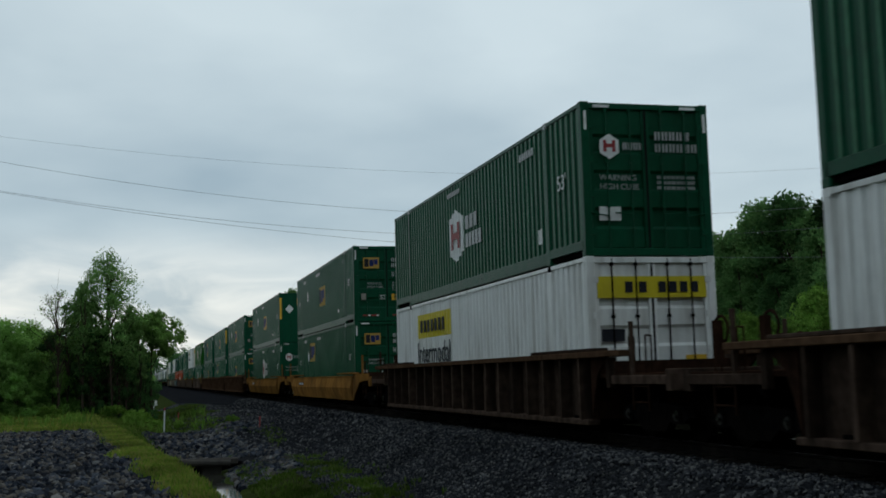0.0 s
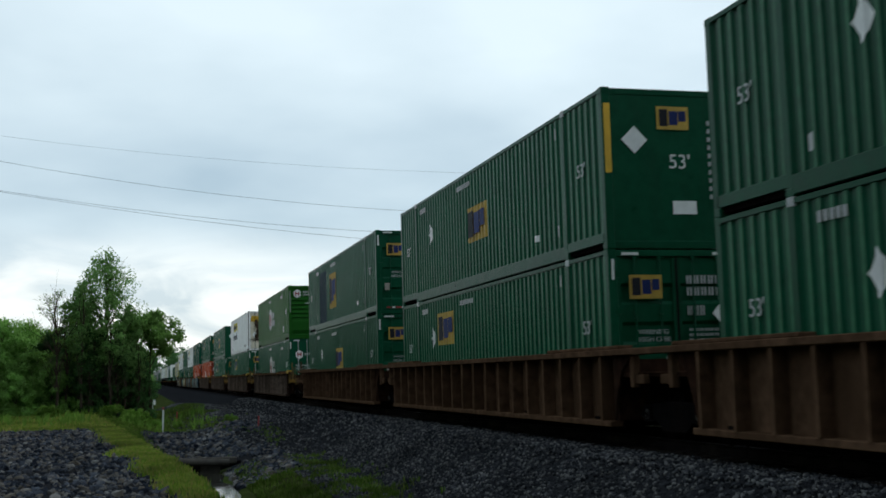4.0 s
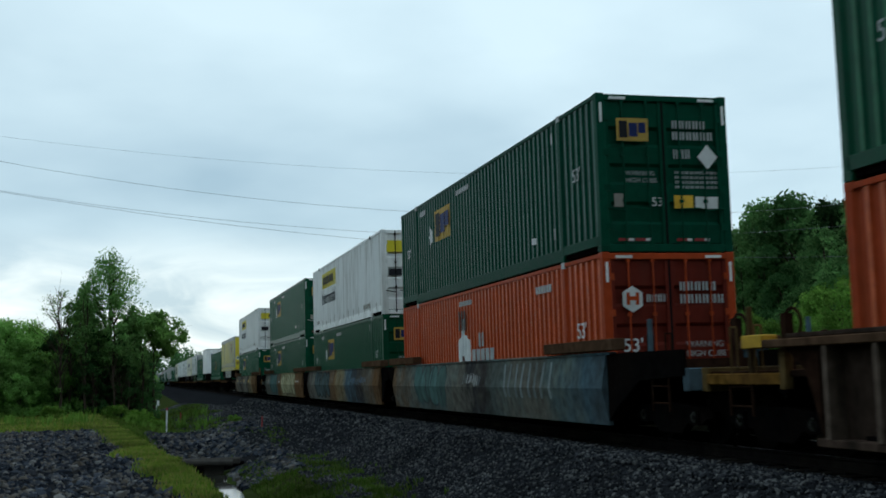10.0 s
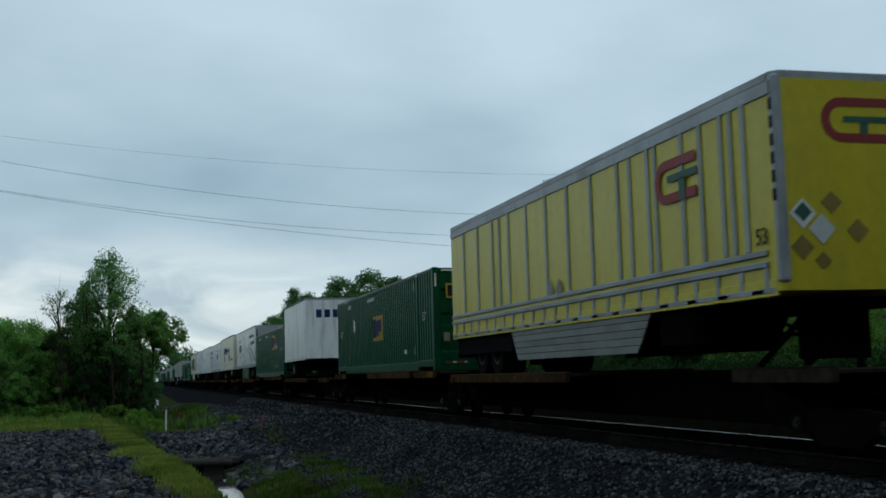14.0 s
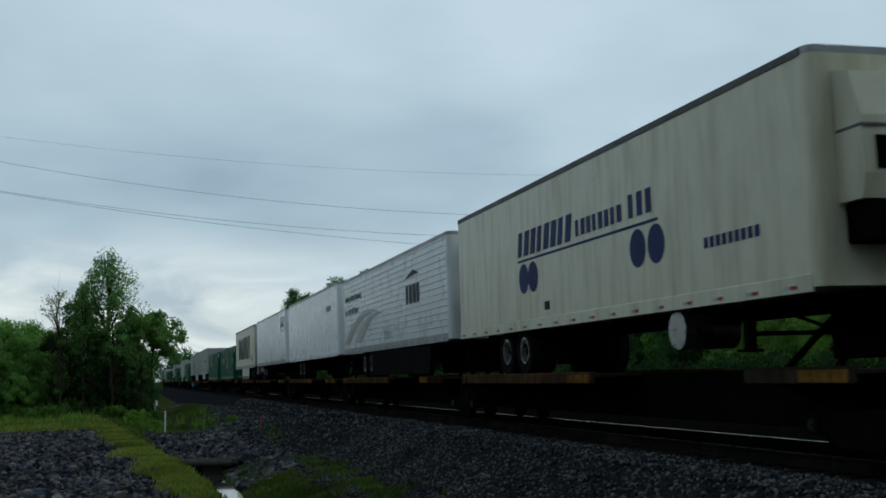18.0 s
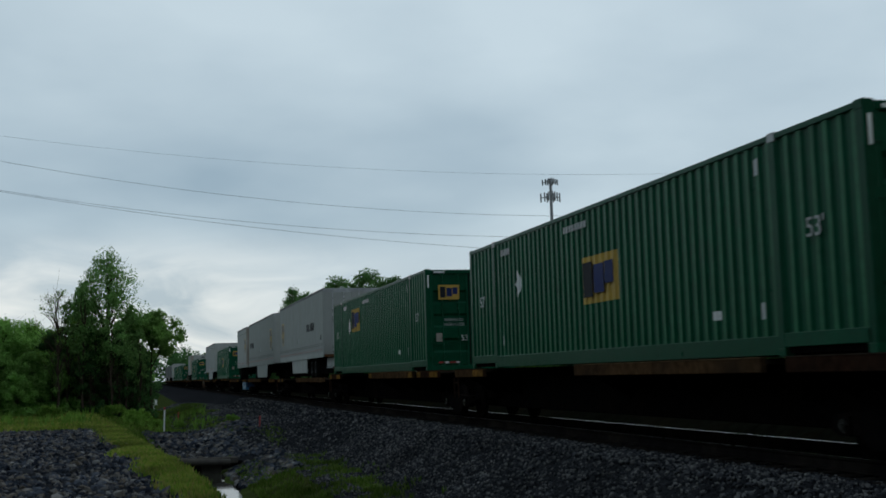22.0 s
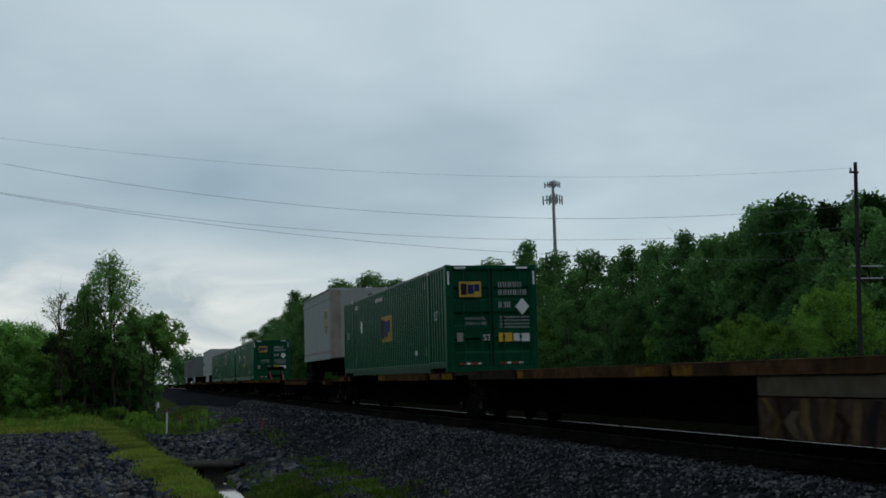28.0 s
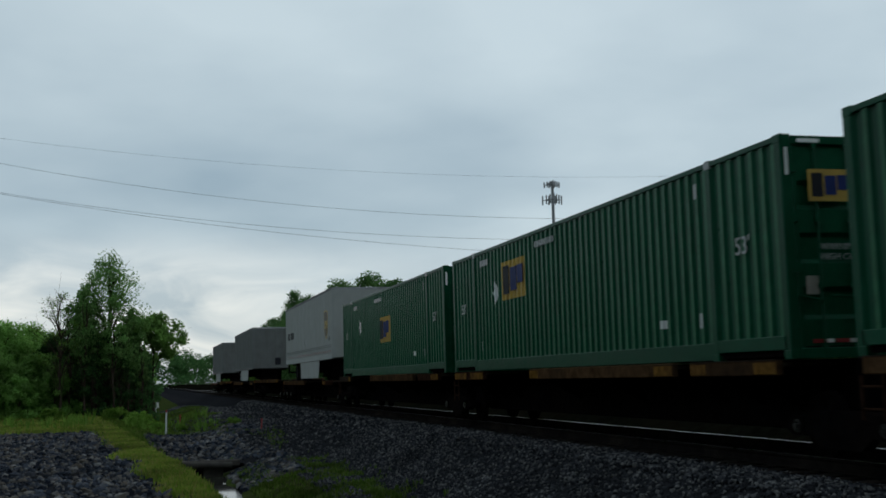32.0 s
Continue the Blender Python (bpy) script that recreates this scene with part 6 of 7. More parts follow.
KINDS = {
    "sq_door": lambda: square_brand("green", "door", "green"),
    "sq_silver": lambda: square_brand("green", "door", "mark_pale", logo_y=10.3, logo_z=1.58),
    "sq_far": lambda: square_brand("green", "door", "green", logo_y=10.3, logo_z=1.58),
    "sq_patch": lambda: square_brand("green", "door", "green", logo_y=8.4, logo_z=0.78, logo_h=1.46, patch=True, diamond_y=14.6),
    "sq_front": lambda: square_brand("green", "door", "green", logo_y=4.4, logo_z=1.65, logo_h=0.88, diamond_y=3.62),
    "sq_wall": lambda: square_brand("green", "wall"),
    "sq_wall_plain": lambda: square_brand("green", "wall", hazard=False),
    "sq_teal": lambda: square_brand("teal", "door", "teal", logo_y=10.3, logo_z=1.58),
    "hex_door": lambda: hexagon_brand("green", "door", "green"),
    "hex_pale": lambda: hexagon_brand("green", "door", "mark_pale"),
    "hex_rib": lambda: hexagon_brand("lime", "ribbed"),
    "white": lambda: white_brand(),
    "white_rusty": lambda: white_brand(True),
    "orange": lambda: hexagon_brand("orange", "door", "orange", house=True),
}
LABELS = {
    "sq_patch": "green container, large yellow logo, blue patch", "sq_front": "green container with yellow logo, white diamond",
    "sq_far": "dark green container, yellow logo, white diamond", "sq_door": "dark green corrugated container with yellow logo", "sq_silver": "green container with pale lock rods",
    "sq_wall": "green plain-fronted container with yellow strips", "sq_wall_plain": "green plain-fronted container with white diamond",
    "sq_teal": "blue-green corrugated container with yellow logo", "hex_door": "green container with a white hexagon logo",
    "hex_rib": "bright green container with a ribbed front wall", "hex_pale": "green container, pale lock rods, white hexagon", "white": "white corrugated container with yellow panel",
    "white_rusty": "white container with rust-streaked doors", "orange": "orange corrugated container with white tower logo",
}
MADE = {}


def container(kind, s, z):
    if kind not in MADE:
        MADE[kind] = KINDS[kind]()
        ob = MADE[kind]
    else:
        ob = copy_thing(MADE[kind], pose(0, 0, 0))
    where = "in a well car" if z < 1 else ("on a spine car" if z < 2 else "stacked on another")
    tagged(ob, LABELS[kind] + ", " + where)
    return aboard(ob, s, z)


LOW, HIGH, DECK = 0.357, 3.261, 1.262
# (start of container, lower, upper, well style, joined to the next)
STACKS = [
    (-3.88, "white", "hex_door", "ribbed", 0), (19.86, "white", "hex_door", "ribbed", 0), (43.46, "sq_far", "sq_door", "yellow", 0),
    (67.63, "hex_door", "sq_wall", "yellow", 0), (91.00, "sq_door", "sq_door", "ribbed", 1), (111.03, "sq_far", "sq_wall", "ribbed", 1),
    (131.13, "sq_door", "sq_patch", "ribbed", 0), (154.95, "hex_pale", "hex_rib", "accent", 0), (178.53, "sq_silver", "white_rusty", "accent", 0),
    (202.07, "sq_far", "sq_wall_plain", "accent", 0), (225.34, "orange", "sq_silver", "accent", 0), (248.82, "orange", "sq_teal", "grey", 1),
    (268.18, "sq_far", "white", "grey", 1), (287.35, "sq_far", "sq_silver", "grey", 0), (311.12, "sq_far", "white", "grey", 0)]


def build_stacks():
    n = len(STACKS)
    for i, (s, low, high, style, joined) in enumerate(STACKS):
        before = i > 0 and STACKS[i - 1][4]
        end = s + CL
        gf = (s - STACKS[i - 1][0] - CL) / 2 if i else 3.7
        gr = (STACKS[i + 1][0] - end) / 2 if i < n - 1 else 2.7
        w = well_car("ribbed" if style == "accent" else style, gf, gr, before, joined, style == "accent", {91.0: "rusty", 111.03: "rusty", 131.13: "rusty", 178.53: "panels", 248.82: "blue", 287.35: "cream", 311.12: "stone"}.get(s, "dim"))
        aboard(w, s, 0.0)
        container(low, s, LOW)
        container(high, s, HIGH)


build_stacks()

# (front joint, rear joint, load, load start, coupler before, coupler behind, style)
UNITS = [
    (330.3, 349.8, "yellow_trailer", 332.67, 1, 0, 0), (349.8, 368.3, "sq_door", 350.9, 0, 0, 0), (368.3, 385.7, "lettered_pup", 376.8, 0, 0, 0), (385.7, 402.4, "sq_front", 385.9, 0, 0, 0),
    (402.4, 420.8, "ribbed_trailer_rear", 402.76, 0, 1, 0),
    (420.8, 439.4, "cream_trailer", 422.71, 1, 0, 0), (439.4, 456.9, "ribbed_trailer", 439.98, 0, 0, 0), (456.9, 474.5, "white_trailer", 457.63, 0, 0, 0),
    (474.5, 492.6, "boxed_trailer", 475.4, 0, 0, 0), (492.6, 511.2, "name_trailer", 493.6, 0, 1, 0),
    (511.2, 531.1, "sq_door", 512.73, 1, 0, 0), (531.1, 551.1, "sq_far", 533.5, 0, 0, 0), (551.1, 570.4, "shield_trailer_back", 552.57, 0, 0, 0), (570.4, 589.0, "shield_trailer", 571.99, 0, 0, 0),
    (589.0, 606.6, "shield_pup", 590.0, 0, 1, 2),
    (606.6, 626.4, "sq_door", 608.03, 1, 0, 0), (626.4, 646.2, "lined_trailer", 628.6, 0, 0, 0), (646.2, 666.0, "", 0, 0, 0, 1), (666.0, 685.5, "sq_door", 667.73, 0, 0, 0),
    (685.5, 704.0, "shield_pup", 687.15, 0, 1, 0),
    (704.0, 721.3, "", 0, 1, 0, 3), (721.3, 739.6, "sq_door", 722.77, 0, 0, 0), (739.6, 757.0, "sq_far", 740.30, 0, 0, 0), (757.0, 774.9, "sq_door", 757.39, 0, 0, 0),
    (774.9, 794.0, "shield_trailer", 776.35, 0, 1, 0),
    (794.0, 811.0, "", 0, 1, 0, 0), (811.0, 830.0, "grey_trailer", 812.6, 0, 0, 0), (830.0, 842.5, "", 0, 0, 0, 0), (842.5, 862.0, "grey_trailer", 844.1, 0, 1, 0)]


def round_c(axis, back, tip, z, r, wide, a, b):
    """A rounded C lying open towards its tip."""
    bm = bmesh.new()
    d = 1 if tip > back else -1
    def arc(rad):
        return [(back + d * (r - rad * math.sin(radians(f))), z + rad * math.cos(radians(f))) for f in range(0, 181, 15)]
    o, i = arc(r), arc(r - wide)
    o, i = [(tip, z + r)] + o + [(tip, z - r)], [(tip, z + r - wide)] + i + [(tip, z - r + wide)]
    for k in range(len(o) - 1):
        prism([o[k], o[k + 1], i[k + 1], i[k]], axis, a, b, bm)
    return bm


def make_trailer(kind):
    if kind == "yellow_trailer":
        t = trailer(16.15, "yellow", "yellow semi-trailer with aluminium posts and red mark", True, 2, "vpost", (4.05, 11.35, 0.28, 0.6, 0.45, "boards"))
        for x in (-1.325,):
            part("logo_shape", round_c("x", 3.58, 2.2, 2.90, 0.34, 0.15, x - 0.006, x), M["mark_red"], t, "red C-shaped mark")
            bm = put_box(bmesh.new(), x - 0.010, x - 0.004, 2.15, 3.15, 2.88, 2.99)
            put_box(bm, x - 0.010, x - 0.004, 2.55, 2.75, 2.56, 2.9)
            part("logo_shape", bm, M["mark_green"], t)
        part("logo_shape", round_c("y", -0.62, 0.55, 3.22, 0.30, 0.12, -0.008, -0.002), M["mark_red"], t, "red C-shaped mark")
        bm = put_box(bmesh.new(), -0.3, 0.5, -0.008, -0.002, 3.19, 3.27)
        put_box(bm, -0.05, 0.07, -0.008, -0.002, 2.98, 3.2)
        part("logo_shape", bm, M["mark_green"], t)
        for x, z, r, m in ((-0.71, 1.77, 0.2, "mark_white"), (-0.98, 1.97, 0.2, "mark_white"), (-0.98, 1.99, 0.13, "mark_green"), (-0.55, 2.12, 0.15, "placard_tan"), (-0.18, 1.75, 0.16, "placard_tan"), (-1.01, 1.53, 0.17, "placard_tan"), (-0.72, 1.36, 0.12, "placard_tan")):
            part("placard", prism([(x - r, z), (x, z + r), (x + r, z), (x, z - r)], "y", -0.014 if m == "mark_green" else -0.009 if x > -0.9 else -0.008, -0.003), M[m], t, "diamond placard")
        part("nose_corner", box(-1.302, -1.14, 0.0, 0.20, 1.06, 3.85, 0.06), M["alu"], t, "bare aluminium nose corner")
        bm = bmesh.new()
        for k in range(6):
            put_box(bm, -1.306, -1.302, 0.06, 0.15, 2.15 + 0.24 * k, 2.31 + 0.24 * k)
        part("lettering", bm, M["mark_black"], t)
        side_word("53", 0.22, M["mark_black"], t, 0.62, 1.62, -1.320)
        placards(t, 8.6, 1.62, -1.32)
        return t
    if kind in ("ribbed_trailer", "ribbed_trailer_rear"):
        rear = kind == "ribbed_trailer_rear"
        t = trailer(16.15, "trailer_white", "white ribbed semi-trailer with curved brown stripes", not rear, 2, "hrib", (5.15, 10.95, 0.05, 0.1, 0.05, "skirt_steel") if rear else (2.2, 10.68, 0.08, 0.2, 0.2, "tyre"), not rear, None if rear else 12.23)
        y0, d, off = (16.1, -1, 0.0) if not rear else (0.05, 1, 0.3)
        for k, (u0, rise, mid, half, v0, fall, low_mid, low_half) in enumerate(((0.0, 1.09, 5.0, 5.0, 1.0, 0.98, 5.6, 4.6), (2.2, 0.93, 6.3, 4.1, 3.5, 0.88, 6.9, 3.4))):
            bm = bmesh.new()
            rows = []
            for i in range(25):     # both edges bow over to one tip
                f = i / 24
                u, v = u0 + (7.9 - u0) * f, v0 + (7.9 - v0) * f
                hi, lo = 1.32 + rise * (1 - ((u - mid) / half) ** 2), 1.31 + fall * (1 - ((v - low_mid) / low_half) ** 2)
                lo = min(lo, hi - 0.02)
                rows.append([bm.verts.new((-1.318, y0 + d * max(0.0, u - off), hi)), bm.verts.new((-1.318, y0 + d * max(0.0, v - off), lo))])
            for p, q in zip(rows, rows[1:]):
                bm.faces.new((p[0], q[0], q[1], p[1]))
            part("stripe", bm, M["stripe_grey"], t, "curved faded grey-brown stripe")
        if rear:
            side_word("Serving North America", 0.28, M["mark_green"], t, 4.56, 3.06, -1.318)
            side_word("For Over 50 Years", 0.28, M["mark_green"], t, 3.68, 2.55, -1.318)
            ly = 13.2
        else:
            side_word("Serving North America", 0.26, M["mark_green"], t, 15.8, 2.95, -1.318)
            side_word("For Over 50 Years", 0.26, M["mark_green"], t, 15.8, 2.45, -1.318)
            ly = 5.0
        slanted_letters(t, ly, 2.2, 0.55, 4, 0.38, 0.1, 0.0, M["mark_slate"], -1.312)
        part("logo_shape", prism([(ly + 0.2, 2.95), (ly - 1.0, 3.2), (ly - 1.7, 3.05), (ly - 0.7, 3.02)], "x", -1.318, -1.311), M["mark_slate"], t)
        placards(t, 8.2, 1.42, -1.314, "mark_pale")
        if rear:
            part("frame_panel", box(-1.0, 1.0, -0.06, -0.03, 2.75, 2.85), M["dark"], t)
            part("lettering", box(-1.2, -1.12, -0.04, -0.03, 2.6, 3.55), M["mark_navy"], t)
        return t
    if kind == "cream_trailer":
        t = trailer(16.15, "cream", "cream refrigerated semi-trailer with navy discs", True, 2, "plain", None, True, 12.3)
        slanted_letters(t, 11.4, 2.50, 0.52, 8, 0.34, 0.07, 0.12, M["mark_navy"], -1.300)
        slanted_letters(t, 7.95, 2.55, 0.30, 8, 0.22, 0.06, 0.0, M["mark_navy"], -1.300)
        slanted_letters(t, 5.5, 2.55, 0.40, 3, 0.24, 0.10, 0.0, M["mark_navy"], -1.300)
        part("rule", box(-1.302, -1.297, 4.4, 11.4, 2.38, 2.43), M["mark_navy"], t)
        for y in (11.05, 10.45, 5.2, 4.5):
            b = bmesh.new()
            bmesh.ops.create_circle(b, cap_ends=True, segments=24, radius=0.32, matrix=Matrix.Translation((-1.3005, y, 2.02)) @ pose(0, 0, 0, 0, 90, 0))
            part("disc", b, M["mark_navy"], t, "navy disc")
        side_bars(t, 2.9, 1.75, 9, 0.16, 0.12, 0.06, M["mark_navy"], -1.299)
        part("lettering", box(-1.302, -1.297, 9.5, 9.8, 1.28, 1.45), M["mark_black"], t)
        return t
    if kind == "white_trailer":
        t = trailer(16.15, "trailer_white", "smooth white semi-trailer with bright wheel rims", True, 2, "plain", None, False, 12.2)
        slanted_letters(t, 3.0, 2.9, 0.22, 6, 0.16, 0.05, 0.0, M["mark_grey"], -1.299)
        part("notice", box(-1.302, -1.297, 10.3, 10.5, 1.25, 1.42), M["mark_red"], t, "small red sticker")
        return t
    if kind == "boxed_trailer":
        t = trailer(16.15, "trailer_white", "white semi-trailer with a thin framed name panel", True, 2, "seams", None, False, 12.3)
        for a, b, c, d in ((0.45, 2.27, 3.50, 3.54), (0.45, 2.27, 2.76, 2.80), (0.45, 0.49, 2.76, 3.54), (2.23, 2.27, 2.76, 3.54)):
            part("panel_edge", box(-1.304, -1.297, a, b, c, d), M["mark_black"], t)
        slanted_letters(t, 2.1, 2.98, 0.26, 6, 0.16, 0.05, 0.04, M["mark_green"], -1.300)
        part("rule", box(-1.304, -1.297, 0.8, 1.7, 3.30, 3.34), M["mark_black"], t)
        side_bars(t, 1.5, 1.3, 6, 0.1, 0.1, 0.05, M["mark_grey"], -1.299)
        return t
    if kind == "name_trailer":
        t = trailer(16.15, "cream", "dirty white ribbed semi-trailer with a large black name", False, 2, "vfine", (4.45, 10.2, 0.09, 0.3, 0.0, "cream"), False, 2.84)
        # plain silhouettes in place of the name: block, oval, wedges, half-round
        h, z, w = 1.68, 1.63, 1.30
        round_ = [(0.5 + 0.5 * math.sin(2 * math.pi * k / 20), 0.5 + 0.5 * math.cos(2 * math.pi * k / 20)) for k in range(20)]
        half_ = [(0.0, 0.0), (0.0, 1.0)] + [(0.35 + 0.62 * math.sin(math.pi * k / 10), 0.5 + 0.5 * math.cos(math.pi * k / 10)) for k in range(11)]
        forms = [[(0, 0), (0, 1), (0.7, 1), (0.9, 0)], round_, [(0, 0), (0.42, 1), (0.62, 1), (1, 0)], half_,
                 [(0.0, 1), (0.3, 0), (0.8, 0), (1.1, 1)], [(0, 0), (0.42, 1), (0.62, 1), (1, 0)], [(0, 1), (0.34, 0), (0.7, 0), (1, 1)]]
        for i, form in enumerate(forms):
            ya = 12.95 - i * 1.41 + (0.1 if i > 4 else 0)
            part("lettering", prism([(ya - w * a, z + h * b) for a, b in form], "x", -1.318, -1.312), M["mark_slate"], t)
        front_blocks = bmesh.new()
        for i in range(5):
            put_box(front_blocks, -0.85 + 0.3 * i, -0.76 + 0.3 * i, -0.045, -0.035, 3.0, 3.3)
            put_box(front_blocks, -0.70 + 0.3 * i, -0.63 + 0.3 * i, -0.045, -0.035, 3.0, 3.3)
        part("lettering", front_blocks, M["mark_navy"], t)
        part("scrape", prism([(2.2, 1.4), (2.5, 1.75), (2.0, 1.9), (1.6, 1.6), (1.3, 1.65), (1.5, 1.4)], "x", -1.317, -1.311), M["mark_grey"], t, "scraped patch of paint")
        return t
    if kind in ("shield_trailer", "shield_trailer_back", "shield_pup", "grey_trailer", "lined_trailer", "lettered_pup"):
        pup = kind.endswith("pup")
        L = 8.5 if pup else 16.15
        label = {"shield_trailer_back": "grey semi-trailer with a gold shield by its doors", "shield_trailer": "grey semi-trailer with a brown and gold shield", "shield_pup": "short grey trailer with a gold shield",
                 "grey_trailer": "plain semi-trailer in a darker grey", "lined_trailer": "plain grey semi-trailer with a pale line under its roof", "lettered_pup": "short white trailer with navy blocks on its end"}[kind]
        t = trailer(L, "white" if kind == "lettered_pup" else "grey_dull" if kind == "grey_trailer" else "silver", label, kind != "shield_trailer_back", 1 if pup else 2, "plain", None if pup else (5.3, 11.0, 0.26, 0.1, 0.3, "silver") if kind.endswith("back") else (3.9, 10.4, 0.12, 0.4, 0.25, "silver"), False, 7.4 if kind == "shield_pup" else None if pup or kind.endswith("back") else 12.15)
        if kind.startswith("shield_trailer"):
            back = kind.endswith("back")
            shield_logo(t, 14.65 if back else 1.6, 2.44, 1.04, 1.32)
            ya = 5.2 if back else 15.15
            slanted_letters(t, ya, 2.22, 0.36, 3, 0.24, 0.06, 0.04, M["mark_black"], -1.300)
            slanted_letters(t, ya - 1.15, 2.22, 0.36, 6, 0.17, 0.06, 0.04, M["mark_black"], -1.300)
            placards(t, 8.4, 1.88, -1.299, "top_grime", 0.7)
            for z in (1.44, 1.52):
                part("stripe", box(-1.308, -1.297, 0.2, 16.0, z, z + 0.018), M["top_grime"], t)
            side_word("53", 0.2, M["mark_black"], t, 0.85, 1.72, -1.301)
        if kind == "lined_trailer":
            part("stripe", box(-1.306, -1.297, 0.2, 16.0, 3.54, 3.575), M["mark_pale"], t, "pale seam strip")
            part("stripe", box(-1.302, -1.297, 0.2, 16.0, 3.575, 3.60), M["dark"], t)
            rivet = as_mesh("rivet", box(-1.318, -1.308, -0.03, 0.03, -0.012, 0.012), M["top_grime"])
            for k in range(40):
                part("rivet", rivet, None, t, at=(0, 0.4 + 0.39 * k, 3.93))
        if kind == "shield_pup":
            arc = [(-1.296 + 0.16 - 0.163 * math.cos(radians(15 * k)), 0.16 - 0.163 * math.sin(radians(15 * k))) for k in range(7)]
            inner = [(-1.296 + 0.16 - 0.15 * math.cos(radians(15 * k)), 0.16 - 0.15 * math.sin(radians(15 * k))) for k in range(7)]
            part("nose_corner", prism([(-1.299, 0.42), *arc, (-0.86, -0.003), (-0.86, 0.01), *inner[::-1], (-1.286, 0.42)], "z", 1.02, 3.90), M["nose_tan"], t, "road-stained brownish nose corner")
            part("number_panel", box(0.35, 0.85, -0.008, -0.002, 3.55, 3.72), M["dark"], t, "dark number panel")
            shield_logo(t, 1.4, 2.52, 1.0, 1.22)
            part("stripe", box(-1.308, -1.297, 0.2, 8.4, 3.51, 3.535), M["top_grime"], t)
        if kind == "lettered_pup":
            for i in range(3):
                bm = put_box(bmesh.new(), -0.75 + 0.42 * i, -0.47 + 0.42 * i, -0.012, -0.002, 3.0, 3.4)
                part("lettering", bm, M["mark_navy"], t)
        return t


REAR_FIRST = ("ribbed_trailer_rear", "name_trailer", "shield_trailer_back")


def build_units():
    done = {}
    for i, (a, b, load, s, first, last, style) in enumerate(UNITS):
        kind = "" if not load else ("box" if load in KINDS else "trailer_rear" if load in REAR_FIRST else "trailer")
        aboard(spine_car(b - a, kind, first, last, style), a, 0.0)
        if kind == "box":
            container(load, s, DECK)
        elif kind:
            if load in done:
                t = copy_thing(done[load], pose(0, 0, 0))
            else:
                t = done[load] = make_trailer(load)
            aboard(t, s, 1.128)


build_units()


# ---- wayside things ----
def rocks(name, centres, sizes, material, label, category, flat=0.75):
    """Loose angular stones as one heap."""
    rng = np.random.default_rng(5)
    bm = bmesh.new()
    bmesh.ops.create_icosphere(bm, subdivisions=1, radius=1.0)
    base = np.array([v.co[:] for v in bm.verts])
    tri = np.array([[v.index for v in f.verts] for f in bm.faces])
    bm.free()
    nv = len(base)
    n = len(centres)
    shapes = []
    for k in range(24):
        q, _ = np.linalg.qr(rng.normal(size=(3, 3)))
        shapes.append((base * rng.uniform(0.6, 1.25, (nv, 1)) * np.array([1.0, 0.8, flat])) @ q.T)
    pick = rng.integers(0, 24, n)
    v = np.stack([shapes[k] for k in range(24)])[pick] * np.asarray(sizes)[:, None, None] + np.asarray(centres)[:, None, :]
    f = tri[None] + (np.arange(n) * nv)[:, None, None]
    me = bpy.data.meshes.new(name)
    v, f = v.reshape(-1, 3), f.reshape(-1, 3)
    me.vertices.add(len(v))
    me.vertices.foreach_set("co", v.ravel())
    me.loops.add(f.size)
    me.loops.foreach_set("vertex_index", f.ravel().astype(np.int32))
    me.polygons.add(len(f))
    me.polygons.foreach_set("loop_start", np.arange(0, f.size, 3, dtype=np.int32))
    me.update()
    me.polygons.foreach_set("use_smooth", np.zeros(len(f), dtype=bool))
    me.materials.append(material)
    return tagged(new(name, me), label, category, kind="stuff")


def spread(n, x0, x1, y0, y1, keep=None, power=1.0):
    pts = []
    while len(pts) < n:
        x = random.uniform(x0, x1)
        y = y0 + (y1 - y0) * random.random() ** power
        if keep is None or keep(x, y):
            pts.append((x, y, ground_z(x, y)))
    return pts


def scatter_stones():
    rng = random.Random(3)
    c = spread(31000, 4.0, 8.1, 9, 36, lambda x, y: ground_z(x, y) > -1.52 + 0.15 * noise.noise((x * 0.6, y * 0.4, 1)) and x > 0.09 * y)
    c += spread(9000, 3.6, 7.9, 36, 85, lambda x, y: ground_z(x, y) > -1.35)
    c += spread(7000, 1.6, 5.4, 50, 115, lambda x, y: noise.noise((x * 0.5, y * 0.25, 6)) > -0.3)
    rocks("ballast_stones", c, [rng.uniform(0.022, 0.05) * (1.0 if p[1] < 36 else 1.5) for p in c], M["stone"], "loose grey angular ballast stones on the shoulder", "ballast")
    # stones darkened by colour, as if in the train's shade
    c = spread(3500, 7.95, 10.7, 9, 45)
    rocks("stained_ballast", c, [rng.uniform(0.022, 0.05) for p in c], M["shaded_stone"], "ballast stones between the rails, coloured dark for the train's shade", "ballast")
    c = spread(19500, -12, 1.3, 13, 48, lambda x, y: x < bank_edge(y) + 0.5 * noise.noise((x * 0.35, y * 0.35, 2)) + random.gauss(0, 0.13) and y < 47.2 + random.gauss(0, 0.5))
    rocks("rock_pile", c, [rng.uniform(0.035, 0.075) if rng.random() < 0.85 else rng.uniform(0.075, 0.13) for p in c], M["riprap"], "spread of dark broken rock with brown pieces", "rocks")
    c = spread(1500, 0.8, 4.6, 38, 50, lambda x, y: noise.noise((x * 0.6, y * 0.3, 5)) > -0.25)
    c += spread(420, 0.2, 1.5, 39, 51, lambda x, y: x > crest_x(y) + 0.9)
    c += spread(500, 2.6, 4.4, 31, 37)
    rocks("riprap", c, [rng.uniform(0.07, 0.17) for p in c], M["riprap"], "heaped dark riprap stones round the culvert", "rocks")


scatter_stones()


